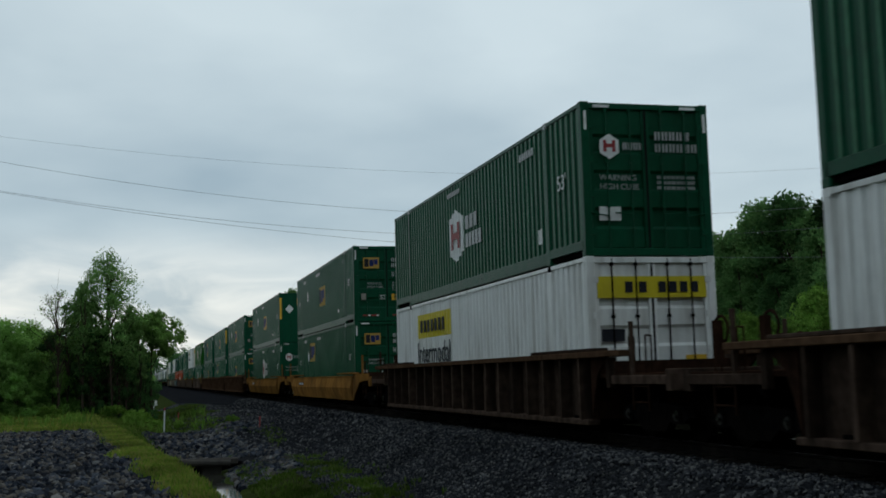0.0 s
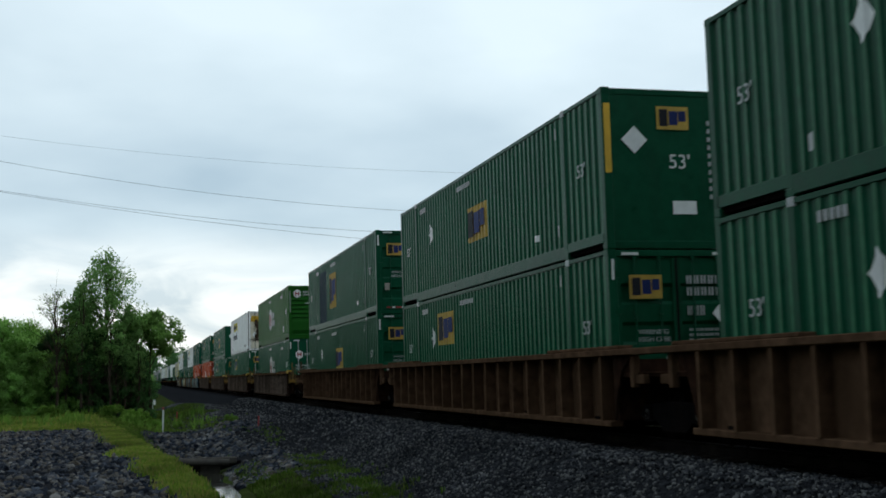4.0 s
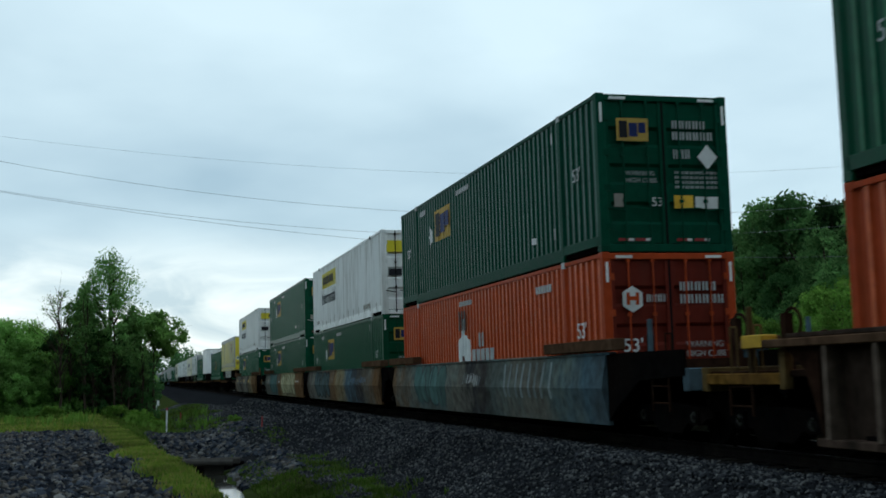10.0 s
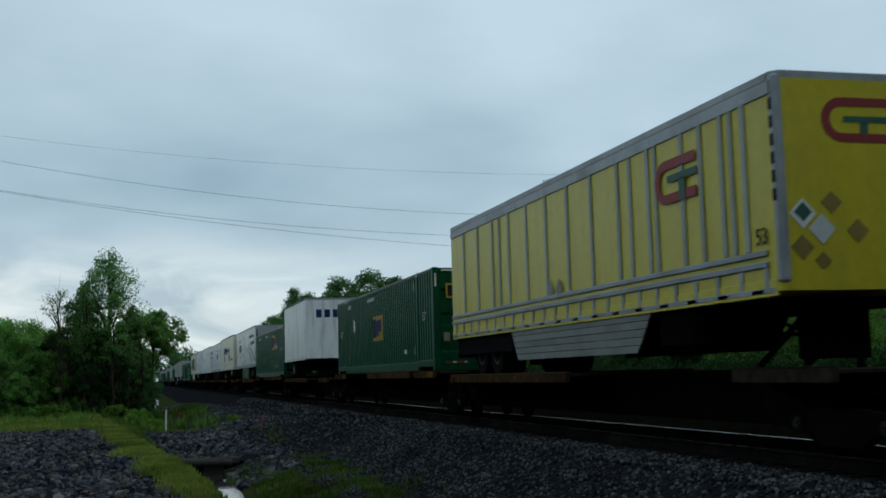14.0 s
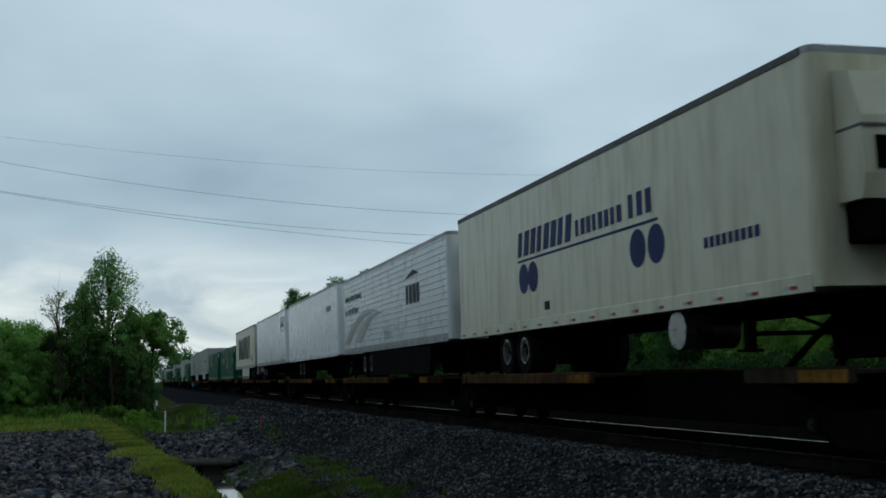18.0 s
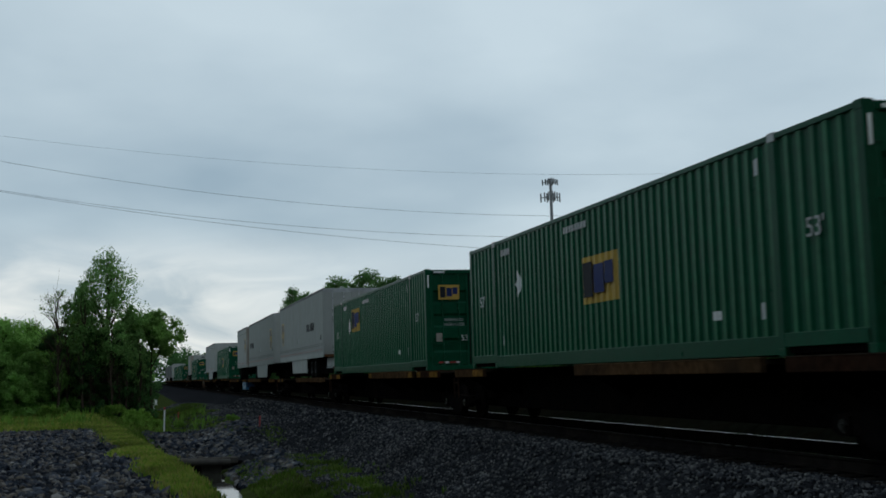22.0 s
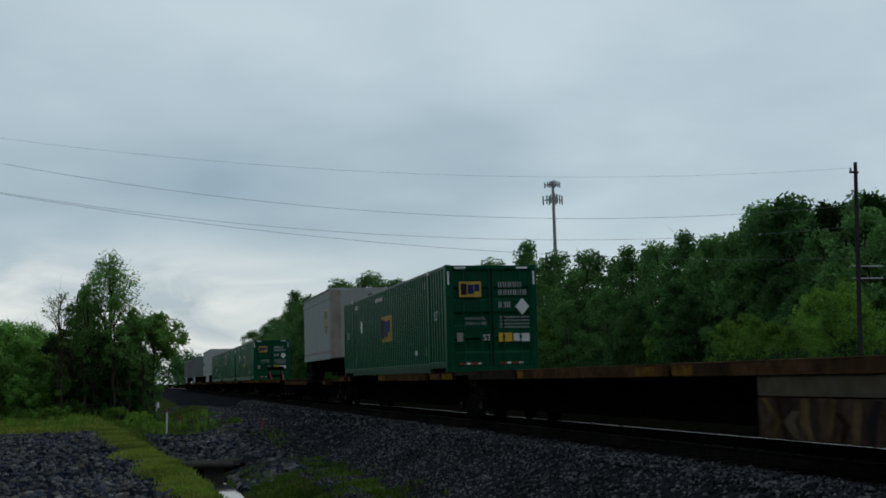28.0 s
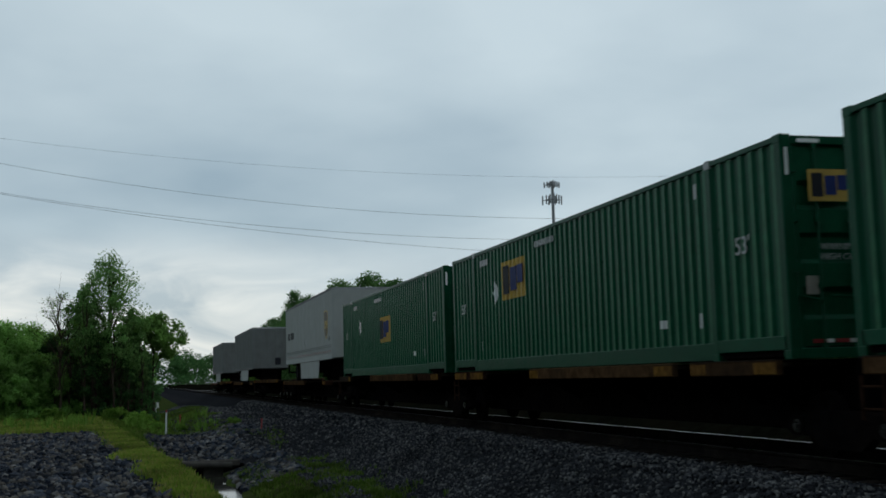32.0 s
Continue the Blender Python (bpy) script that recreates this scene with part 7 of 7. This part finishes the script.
def blades(name, spots, height, material, label, category="grass", width=0.02):
    vs, fs = [], []
    for x, y, z in spots:
        for k in range(3):
            a = random.uniform(0, 6.283)
            h = height * random.uniform(0.5, 1.3)
            lx, ly = math.cos(a) * h * random.uniform(0.1, 0.6), math.sin(a) * h * random.uniform(0.1, 0.6)
            wx, wy = -math.sin(a) * width, math.cos(a) * width
            ox, oy = random.uniform(-0.06, 0.06), random.uniform(-0.06, 0.06)
            b = len(vs)
            vs += [(x + ox - wx, y + oy - wy, z - 0.02), (x + ox + wx, y + oy + wy, z - 0.02), (x + ox + lx * 0.4 + wx * 0.7, y + oy + ly * 0.4 + wy * 0.7, z + h * 0.6), (x + ox + lx, y + oy + ly, z + h)]
            fs += [(b, b + 1, b + 2), (b, b + 2, b + 3)]
    return tagged(new(name, soup(name, vs, fs, material)), label, category, kind="stuff")


def build_grass():
    bank = spread(9500, -3.5, 1.9, 15, 47, lambda x, y: bank_edge(y) + 0.5 * noise.noise((x * 0.35, y * 0.35, 2)) + random.gauss(0, 0.16) < x < crest_x(y) - 0.06 + 0.2 * noise.noise((y, x, 0)) + random.gauss(0, 0.08))
    bank += spread(12500, -17, 0.5, 47, 76, lambda x, y: x < crest_x(y) + 0.1)
    blades("bank_grass", bank, 0.11, M["grass"], "lush green grass on the ditch bank", width=0.022)
    toe = spread(4200, 2.8, 6.6, 14, 36, lambda x, y: ground_z(x, y) < -1.40 + 0.42 * noise.noise((x * 0.9, y * 0.6, 7)) + random.gauss(0, 0.13) and x > ditch_x(y) + 0.5 and random.random() < 0.55 + noise.noise((x * 2.3, y * 1.6, 2)))
    toe += spread(5200, -2.6, 4.8, 46, 92, lambda x, y: x > crest_x(y) + 0.2 and x < 3.2 + 0.03 * (y - 46) + noise.noise((x * 0.4, y * 0.2, 3)) and (y > 52 or x < 0.6))
    toe += spread(900, -0.8, 1.6, 36, 47, lambda x, y: crest_x(y) - 0.1 < x < crest_x(y) + 1.4)
    toe += spread(500, -1.0, 1.8, 20, 40, lambda x, y: crest_x(y) + 0.3 < x < crest_x(y) + 1.2)
    toe += spread(260, 3.0, 5.5, 36, 60, lambda x, y: noise.noise((x * 0.7, y * 0.4, 3)) > 0.2)
    blades("verge_grass", toe, 0.11, M["grass_dull"], "short patchy grass at the foot of the ballast", width=0.02)
    weeds = spread(260, -9, 3.5, 52, 70, lambda x, y: noise.noise((x * 0.5, y * 0.3, 8)) > 0.15)
    blades("weeds", weeds, 0.42, M["leaf_light"], "taller weeds in the grass", "weeds", 0.03)


build_grass()


def culvert():
    c = thing("culvert", "old concrete culvert with a stained pipe over the ditch", "culvert")
    part("headwall", box(0.75, 3.0, 36.7, 37.1, -1.42, -1.22, 0.03), M["concrete"], c)
    part("pier", box(1.9, 2.5, 36.75, 37.05, -1.95, -1.42, 0.02), M["concrete"], c)
    part("pier", box(0.8, 1.15, 36.75, 37.05, -1.95, -1.42, 0.02), M["concrete"], c)
    part("pipe", rod(bmesh.new(), (0.6, 36.55, -1.28), (2.75, 36.5, -1.36), 0.10, n=14), M["concrete"], c, "brown-stained pipe")
    # dark sheet stands for the shade inside the culvert's mouth
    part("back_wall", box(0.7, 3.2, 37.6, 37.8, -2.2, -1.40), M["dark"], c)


culvert()


def marker_post(x, y, h, r, material, cap, label):
    z = ground_z(x, y)
    p = thing("marker_post", label, "post")
    p.matrix_basis = pose(x, y, z - 0.03)
    part("post", rod(bmesh.new(), (0, 0, 0), (0.02, 0, h), r, n=10), M[material], p)
    part("cap", rod(bmesh.new(), (0.02, 0, h), (0.02, 0, h + 0.12), r * 1.15, n=10), M[cap], p)
    return p


marker_post(1.10, 52.5, 1.0, 0.035, "mark_white", "mark_red", "white marker post with an orange tip in grass")
marker_post(4.75, 47.5, 0.35, 0.03, "mark_red", "mark_red", "short orange stake in the ballast slope")
marker_post(2.0, 62.0, 0.5, 0.03, "mark_red", "mark_red", "faded orange stake in tall grass")


def white_box(x, y, w, h):
    b = thing("trackside_cabinet", "small white trackside cabinet in the weeds", "cabinet")
    b.matrix_basis = pose(x, y, ground_z(x, y) - 0.02, 0, 0, 12)
    part("body", box(-w / 2, w / 2, -0.15, 0.15, 0, h, 0.02), M["mark_white"], b)
    part("lid", box(-w / 2 - 0.03, w / 2 + 0.03, -0.18, 0.18, h, h + 0.05, 0.01), M["galv"], b)


white_box(1.0, 95, 0.5, 0.45)
white_box(1.6, 130, 0.7, 0.6)


# ---- trees ----
def faces_mesh(name, v, f, material):
    k = f.shape[1]
    me = bpy.data.meshes.new(name)
    me.vertices.add(len(v)); me.vertices.foreach_set("co", v.ravel())
    me.loops.add(f.size); me.loops.foreach_set("vertex_index", f.ravel().astype(np.int32))
    me.polygons.add(len(f)); me.polygons.foreach_set("loop_start", np.arange(0, f.size, k, dtype=np.int32))
    me.update()
    me.materials.append(material)
    return me


def leaf_cloud(rng, centres, radii, n, size, squash=0.85):
    """Small leaf faces scattered unevenly about the given centres, thinning outwards."""
    centres, radii = np.array(centres), np.array(radii)
    w = radii ** 1.8
    pick = rng.choice(len(centres), n, p=w / w.sum())
    d = rng.normal(size=(n, 3))
    d *= (rng.uniform(0, 1, n) ** 0.5 / np.linalg.norm(d, axis=1))[:, None]
    p = centres[pick] + d * radii[pick][:, None] * np.array([1, 1, squash])
    a = rng.normal(size=(n, 3))
    a /= np.linalg.norm(a, axis=1)[:, None]
    b = np.cross(a, rng.normal(size=(n, 3)))
    b /= np.linalg.norm(b, axis=1)[:, None]
    s = size * rng.uniform(0.6, 1.4, (n, 1))
    v = np.stack([p - a * s, p + b * s * 0.6, p + a * s, p - b * s * 0.6], 1).reshape(-1, 3)
    return v, np.arange(n * 4).reshape(-1, 4)


def dome(f):
    return math.sin(math.pi * min(1.0, f * 0.80 + 0.18)) ** 0.7


def cone(f):
    return min(1.0, 0.55 + f * 2.2) * (1.02 - f) ** 0.72


def spire(f):
    return min(1.0, 0.55 + f * 1.5) * (1.01 - f) ** 0.8


def egg(f):
    return min(1.0, 0.6 + f * 1.6) * (1.01 - f) ** 0.62


def tree_meshes(seed, height, spread_r, leaves, leaf, leaf_size, trunk_r, low=0.25, clumps=90, outline=dome, limbs=12, bare=0):
    """Tapered trunk with limbs and twigs, and a crown of many small leaves in loose sprays."""
    rng = np.random.default_rng(seed)
    bm = bmesh.new()
    pts = [Vector((0, 0, -0.2))]
    for k in range(1, 7):
        pts.append(Vector((rng.normal() * 0.022 * height * k / 6, rng.normal() * 0.022 * height * k / 6, height * 0.93 * k / 6)))
    for k in range(6):
        rod(bm, pts[k], pts[k + 1], trunk_r * (1 - k / 6.3), trunk_r * (1 - (k + 1) / 6.3), 8)
    lobes = rng.uniform(0, 6.283, 3)
    centres, radii = [], []
    for i in range(clumps):
        f = rng.uniform(0.0, 1.0)
        a = rng.uniform(0, 6.283)
        uneven = 1 + 0.16 * math.sin(a * 2 + lobes[0] + f * 5) + 0.12 * math.sin(a * 3 + lobes[1] - f * 9) + 0.10 * math.sin(f * 17 + lobes[2])
        rr = spread_r * outline(f) * uneven * math.sqrt(rng.uniform(0.08, 1.0))
        centres.append((rr * math.cos(a), rr * math.sin(a), height * (low + (1 - low) * f) * 0.97))
        radii.append(spread_r * rng.uniform(0.13, 0.30))
    for i in range(limbs + bare):
        c = Vector(centres[i % clumps])
        k = min(5, max(1, int(c.z / (height * 0.93) * 6) - 1))
        mid = pts[k].lerp(c, 0.5) + Vector((0, 0, 0.03 * height))
        rod(bm, pts[k], mid, trunk_r * 0.33, trunk_r * 0.2, 6)
        rod(bm, mid, c, trunk_r * 0.2, trunk_r * 0.06, 6)
        for j in range(3 if bare else 1):
            tip = c + Vector(rng.normal(size=3)) * spread_r * 0.25
            rod(bm, mid.lerp(c, 0.4 + 0.25 * j), tip, trunk_r * 0.09, trunk_r * 0.03, 5)
    trunk = as_mesh("trunk", bm, M["bark"])
    v, f = leaf_cloud(rng, centres, radii, leaves, leaf_size)
    return trunk, faces_mesh("crown", v, f, M[leaf])


def plant(meshes, x, y, scale, turn, label, category="tree", name="tree", group=""):
    t = thing(name, label, category, group)
    t.matrix_basis = pose(x, y, ground_z(x, y) - 0.1, 0, 0, turn)
    t.scale = (scale, scale, scale * random.uniform(0.95, 1.05))
    part("trunk", meshes[0], None, t)
    part("crown", meshes[1], None, t)
    return t


# the clump beside the line on the near side
NEAR = "trees beside the line"
big = tree_meshes(11, 10.3, 3.3, 15500, "leaf_mid", 0.066, 0.16, 0.24, 120, spire, 44)
plant(big, -1.85, 72, 1.0, 30, "tall young tree with sparse spring leaves", group=NEAR).scale = (1.0, 1.0, 0.985)
slim = tree_meshes(12, 8.6, 1.5, 6500, "leaf_mid", 0.075, 0.10, 0.25, 70, cone, 14)
plant(slim, -3.4, 73, 0.92, 10, "slim dark-stemmed tree with thin leaves", group=NEAR)
plant(slim, -0.5, 73, 0.84, 150, "slim tree with thin spring leaves", group=NEAR)
stem = tree_meshes(20, 7.8, 1.15, 1900, "leaf_mid", 0.07, 0.085, 0.42, 50, cone, 18)
for x, y, s, a in ((-4.0, 71.2, 0.95, 0), (-3.1, 70.4, 1.02, 80), (-2.5, 71.0, 0.9, 150), (-1.5, 70.3, 1.0, 220), (-0.7, 70.8, 0.85, 300), (0.1, 71.2, 0.72, 40)):
    plant(stem, x, y, s, a, "thin dark upright stem with sparse spring leaves", group=NEAR)
twig = tree_meshes(13, 7.6, 1.6, 900, "leaf_light", 0.06, 0.09, 0.45, 40, dome, 16, 20)
plant(twig, -4.5, 70, 1.0, 60, "bare-branched sapling with a few buds", group=NEAR)
arch = tree_meshes(14, 5.9, 1.75, 11000, "leaf_fresh", 0.08, 0.10, 0.60, 80)
plant(arch, 0.8, 74, 1.10, 0, "bushy bright green tree leaning to the line", group=NEAR)
dense = tree_meshes(15, 5.6, 2.3, 11000, "leaf_fresh", 0.075, 0.1, 0.02, 120)
for x, y, s, a in ((-7.6, 73, 1.02, 50), (-6.4, 74, 0.98, 0), (-8.6, 76, 1.0, 80), (-5.4, 76, 0.85, 130), (-11, 74, 1.0, 200), (-14, 80, 1.2, 40), (-9, 82, 1.1, 10), (-6.5, 84, 1.0, 300), (-12, 86, 1.2, 220), (-3.5, 82, 1.0, 20), (-0.5, 84, 0.8, 90)):
    plant(dense, x, y, s, a, "dense green shrub-like tree", group=NEAR)
# scrub and thicket take dark leaves, for the shade under the crowns
scrub = tree_meshes(18, 4.8, 1.25, 2600, "leaf_dark", 0.07, 0.05, 0.0, 90, cone, 60)
for x, y, s, a in ((-3.4, 71.5, 0.86, 0), (-2.7, 70.6, 1.0, 40), (-2.0, 71.4, 1.05, 90), (-1.1, 70.8, 1.05, 130), (-0.3, 71.6, 1.0, 200), (0.4, 72.0, 0.8, 260)):
    plant(scrub, x, y, s, a, "dark many-stemmed scrub under the tall tree", "shrub", "scrub", "undergrowth")
thicket = tree_meshes(16, 4.6, 1.9, 7500, "leaf_dark", 0.095, 0.06, 0.0, 90)
for x, y, s, a in ((-3.8, 75.5, 0.9, 0), (-2.0, 75, 1.0, 70), (-0.9, 76, 1.0, 140), (-0.2, 78, 0.8, 200), (-4.8, 74, 1.1, 30), (-1.3, 75.5, 0.9, 300), (-2.8, 77, 1.1, 180), (-0.5, 75.5, 0.8, 45), (-7.3, 76, 1.0, 15), (-9.8, 76, 1.0, 77), (-12.6, 77, 1.1, 130)):
    plant(thicket, x, y, s, a, "dark tangled thicket under the trees", "shrub", "thicket", "undergrowth")
front = tree_meshes(19, 3.6, 1.7, 8000, "leaf_fresh", 0.075, 0.05, 0.0, 80)
for x, y, s, a in ((-7.2, 70.5, 1.0, 0), (-5.9, 71.0, 1.05, 60), (-8.6, 70.8, 1.1, 130), (-4.8, 71.2, 0.85, 200), (-10.2, 71, 1.0, 300), (-6.6, 69.6, 0.7, 20)):
    plant(front, x, y, s, a, "leafy spring green shrub before the trees", "shrub", "bush", "undergrowth")
low = tree_meshes(17, 1.0, 0.9, 2000, "leaf_light", 0.06, 0.02, 0.0, 40)
for x, y, s, a in ((-0.1, 62, 0.7, 0), (0.9, 60, 0.5, 60), (-4.6, 66, 0.8, 100), (1.9, 57, 0.4, 160), (4.0, 52, 0.4, 10), (0.0, 66, 0.9, 90), (-1.2, 68, 0.9, 70)):
    plant(low, x, y, s, a, "low bright green bush in the grass", "shrub", "bush", "undergrowth")

# the wood on the far side of the line
WOOD = [tree_meshes(21, 15, 4.4, 11500, "leaf_wood", 0.165, 0.24, 0.06, 130), tree_meshes(22, 14, 3.8, 11000, "leaf_dark", 0.165, 0.22, 0.05, 120),
        tree_meshes(23, 16, 3.9, 7500, "leaf_wood", 0.16, 0.22, 0.15, 150, egg, 24), tree_meshes(24, 11, 4.6, 11500, "leaf_brush", 0.16, 0.2, 0.0, 130), tree_meshes(25, 16, 3.6, 9000, "leaf_pine", 0.17, 0.22, 0.06, 130, egg)]
WOOD_LABELS = ["broad leafy tree in the wood", "dark dense tree in the wood", "tall sparse tree in the wood", "pale green tree at the wood's edge", "dark evergreen in the wood"]


def plant_wood():
    rng = random.Random(8)
    line = [(31.2, 298.4, 15.6), (28.8, 223.1, 17.7), (30.1, 212.9, 15.6), (32.5, 192.3, 16.6), (34.4, 174.6, 16.4), (36.9, 165.9, 15.2), (44.4, 143.3, 17.7),
            (48.7, 141.9, 20.2), (48.9, 131.2, 16.6), (49.4, 122.4, 16.6), (50.8, 114.2, 18.0), (50.5, 106.7, 16.2), (50.4, 100.0, 18.2), (49.8, 93.6, 15.2),
            (48.7, 87.3, 15.4), (49.7, 84.4, 16.5), (50.1, 80.7, 16.4), (50.6, 76.8, 16.0), (51.0, 71.7, 15.4), (51.6, 67.6, 15.0)]
    kinds = [0, 2, 0, 0, 0, 1, 0, 2, 0, 0, 2, 0, 2, 0, 0, 0, 1, 4, 4, 4]
    rows = [(x, y, h / (15, 14, 16, 11, 16)[k] * (0.95 if k == 2 else 1.0) * (0.90 if y < 118 else 0.99 if y < 160 else 1.08), k) for (x, y, h), k in zip(line, kinds)]
    rows += [(33.5, 183, 1.1, 0), (35.5, 170, 1.08, 0), (31, 203, 1.12, 1), (30, 240, 1.1, 0), (29.5, 262, 1.1, 0), (41, 152, 1.05, 0), (30, 280, 1.05, 1), (31.5, 220, 1.1, 0), (30.8, 232, 1.12, 0), (32, 197, 1.1, 0), (33, 188, 1.08, 1), (30.5, 250, 1.1, 0), (29, 310, 1.05, 0)]
    rows += [(53.5, 79, 0.93, 4), (56.5, 81, 0.95, 4), (55, 74, 0.9, 4), (52.5, 72, 0.84, 4)]
    rows += [(40, 60, 0.62, 3), (44, 66, 0.7, 3), (38, 68, 0.5, 3), (36, 62, 0.42, 3), (47, 72, 0.75, 0), (50, 66, 0.8, 1), (33, 54, 0.35, 3)]
    for k in range(44):
        y = 66 + k * 5.4
        x = 48 - 0.10 * (y - 66) + rng.uniform(-3, 3)
        rows.append((x, y, rng.uniform(0.6, 0.8), rng.choice((0, 0, 1, 1, 3))))
        if k % 2:
            rows.append((x + 9, y + rng.uniform(-3, 3), rng.uniform(0.72, 0.86), rng.choice((0, 1, 0))))
    for (xa, ya, ha), (xb, yb, hb) in zip(line[1:], line[2:]):      # lower crowns close the gaps between the tall ones
        rows.append(((xa + xb) / 2 + 1.5, (ya + yb) / 2, min(ha, hb) / 15 * 0.92, 0))
    for x, y, s, k in rows:
        plant(WOOD[k], x, y, s, rng.uniform(0, 360), WOOD_LABELS[k], group="trees of the far wood")


plant_wood()


def brambles():
    """A low dark hedge on the bank beyond the line, added to darken gaps under the cars."""
    rng = np.random.default_rng(41)
    cs, rs = [], []
    for k in range(520):
        y = 10 + 190 * rng.uniform(0, 1) ** 1.3
        x = 20.5 + 0.05 * y + rng.normal() * 0.9
        cs.append((x, y, ground_z(x, y) + rng.uniform(0.0, 0.55) + 0.25 * noise.noise((y * 0.3, 2, 5))))
        rs.append(rng.uniform(0.5, 0.9))
    v, f = leaf_cloud(rng, cs, rs, 52000, 0.085)
    tagged(new("brambles", faces_mesh("brambles", v, f, M["leaf_pine"])), "low dark hedge added along the bank to darken gaps", "shrubs", kind="stuff")


brambles()


def far_woods():
    """Woods near the horizon and added light-blocking clumps, in one sheet of leaf clumps."""
    rng = np.random.default_rng(31)
    cs, rs = [], []
    for k in range(420):
        x = rng.uniform(-400, 500)
        y = 560 + rng.uniform(0, 240)
        if -6 < x - TRACK_X < 6:
            continue
        for j in range(3):
            cs.append((x + rng.normal() * 3, y + rng.normal() * 3, rng.uniform(1, 15)))
            rs.append(rng.uniform(2.5, 5))
    for k in range(90):     # the wood across the end of the straight
        x, y = rng.uniform(-90, 110), rng.uniform(900, 1000)
        for j in range(4):
            cs.append((x + rng.normal() * 3, y, rng.uniform(0, 24)))
            rs.append(rng.uniform(4, 7))
    for k in range(60):
        x, y = rng.uniform(-60, -4), rng.uniform(430, 560)
        for j in range(3):
            cs.append((x + rng.normal() * 2, y, rng.uniform(0, 11)))
            rs.append(rng.uniform(2.5, 4.5))
    # clumps added far on the left, so that the train's sides reflect dark
    for k in range(520):
        y = rng.uniform(90, 620)
        x = -44 - 45 * rng.uniform(0, 1) ** 1.6
        for j in range(3):
            cs.append((x + rng.normal() * 2, y + rng.normal() * 2, rng.uniform(0, 9)))
            rs.append(rng.uniform(1.8, 3.6))
    for k in range(900):    # unseen clumps, added behind and left of the camera to dim the train
        if k < 280:
            x, y = rng.uniform(-70, -26), rng.uniform(-150, 58)
        else:
            x, y = rng.uniform(-60, 70), rng.uniform(-46, -24)
        if abs(x - TRACK_X) < 9:
            continue
        for j in range(4):
            cs.append((x + rng.normal() * 2, y + rng.normal() * 2, rng.uniform(0, 9 if k < 280 else 24)))
            rs.append(rng.uniform(2.5, 4.5))
    v, f = leaf_cloud(rng, cs, rs, 250000, 0.85)
    me = faces_mesh("far_woods", v, f, M["leaf_dark"])
    tagged(new("far_woods", me), "distant dark green woods along the horizon, plus added unseen clumps", "woods", kind="stuff")


far_woods()


# ---- pole, wires, mast ----
def utility_pole():
    x, y = 34.0, 49.7
    p = thing("utility_pole", "dark wooden utility pole with a short bracket", "utility pole")
    p.matrix_basis = pose(x, y, -1.2)
    part("pole", rod(bmesh.new(), (0, 0, 0), (0.5, -0.1, 12.4), 0.13, 0.09, 12), M["pole_wood"], p)
    part("crossarm", box(0.15, 0.62, -0.16, -0.04, 11.85, 11.95), M["pole_wood"], p)
    part("insulator", rod(bmesh.new(), (0.2, -0.1, 11.95), (0.2, -0.1, 12.12), 0.05, n=8), M["galv"], p)
    part("stay", rod(bmesh.new(), (0.45, 0, 10.95), (-0.3, 0, 10.4), 0.03, n=6), M["galv"], p)
    for z in (7.2, 6.6):
        part("bracket", rod(bmesh.new(), (0, 0, z), (1.8, 0.1, z), 0.04, n=6), M["galv"], p)


utility_pole()


def wire(a, b, sag, thick, name="overhead_wire"):
    cu = bpy.data.curves.new(name, "CURVE")
    cu.dimensions, cu.bevel_depth, cu.bevel_resolution = "3D", thick, 1
    s = cu.splines.new("POLY")
    n = 48
    s.points.add(n)
    for i in range(n + 1):
        f = i / n
        q = Vector(a).lerp(Vector(b), f)
        s.points[i].co = (q.x, q.y, q.z - 4 * sag * f * (1 - f), 1)
    ob = tagged(new(name, cu), "thin dark overhead wire sagging across the line", "wire", "overhead wires")
    cu.materials.append(M["wire"])
    return ob


for z0, z1, sag, thick in ((21.25, 10.91, 3.89, 0.0045), (24.13, 9.04, 5.57, 0.008), (21.42, 7.96, 4.98, 0.008), (20.51, 6.4, 3.8, 0.008)):
    wire((-45.0, 58.0, z0), (34.2, 49.6, z1), sag, thick)


def phone_mast():
    m = thing("phone_mast", "grey steel phone mast with two rings of antennas", "mast")
    m.matrix_basis = pose(83.6, 225, 1.9)
    part("mast", rod(bmesh.new(), (0, 0, -2.5), (0, 0, 39.3), 0.55, 0.28, 14), M["galv"], m)
    for z, r, n in ((38.6, 1.8, 9), (35.4, 2.3, 9)):
        b = bmesh.new()
        for k in range(3):
            a, a2 = 2 * math.pi * k / 3 + 0.3, 2 * math.pi * (k + 1) / 3 + 0.3
            rod(b, (r * math.cos(a), r * math.sin(a), z), (r * math.cos(a2), r * math.sin(a2), z), 0.06, n=6)
            rod(b, (0, 0, z), (r * math.cos(a), r * math.sin(a), z), 0.06, n=6)
        part("antenna_frame", b, M["galv"], m)
        for k in range(n):
            f = k / n * 3
            i = int(f)
            a, a2 = 2 * math.pi * i / 3 + 0.3, 2 * math.pi * (i + 1) / 3 + 0.3
            x = r * (math.cos(a) * (1 - f + i) + math.cos(a2) * (f - i))
            y = r * (math.sin(a) * (1 - f + i) + math.sin(a2) * (f - i))
            h = 1.6 if z < 37 else 1.0
            part("antenna", box(x - 0.14, x + 0.14, y - 0.1, y + 0.1, z - h * 0.6, z + h * 0.6, 0.03), M["galv"], m)


phone_mast()


# ---- the train's run ----
def motions():
    for ob, s, z in TRAIN:
        walk(ob, [(t, pose(TRACK_X, s - d, z)) for t, d in RUN])


motions()
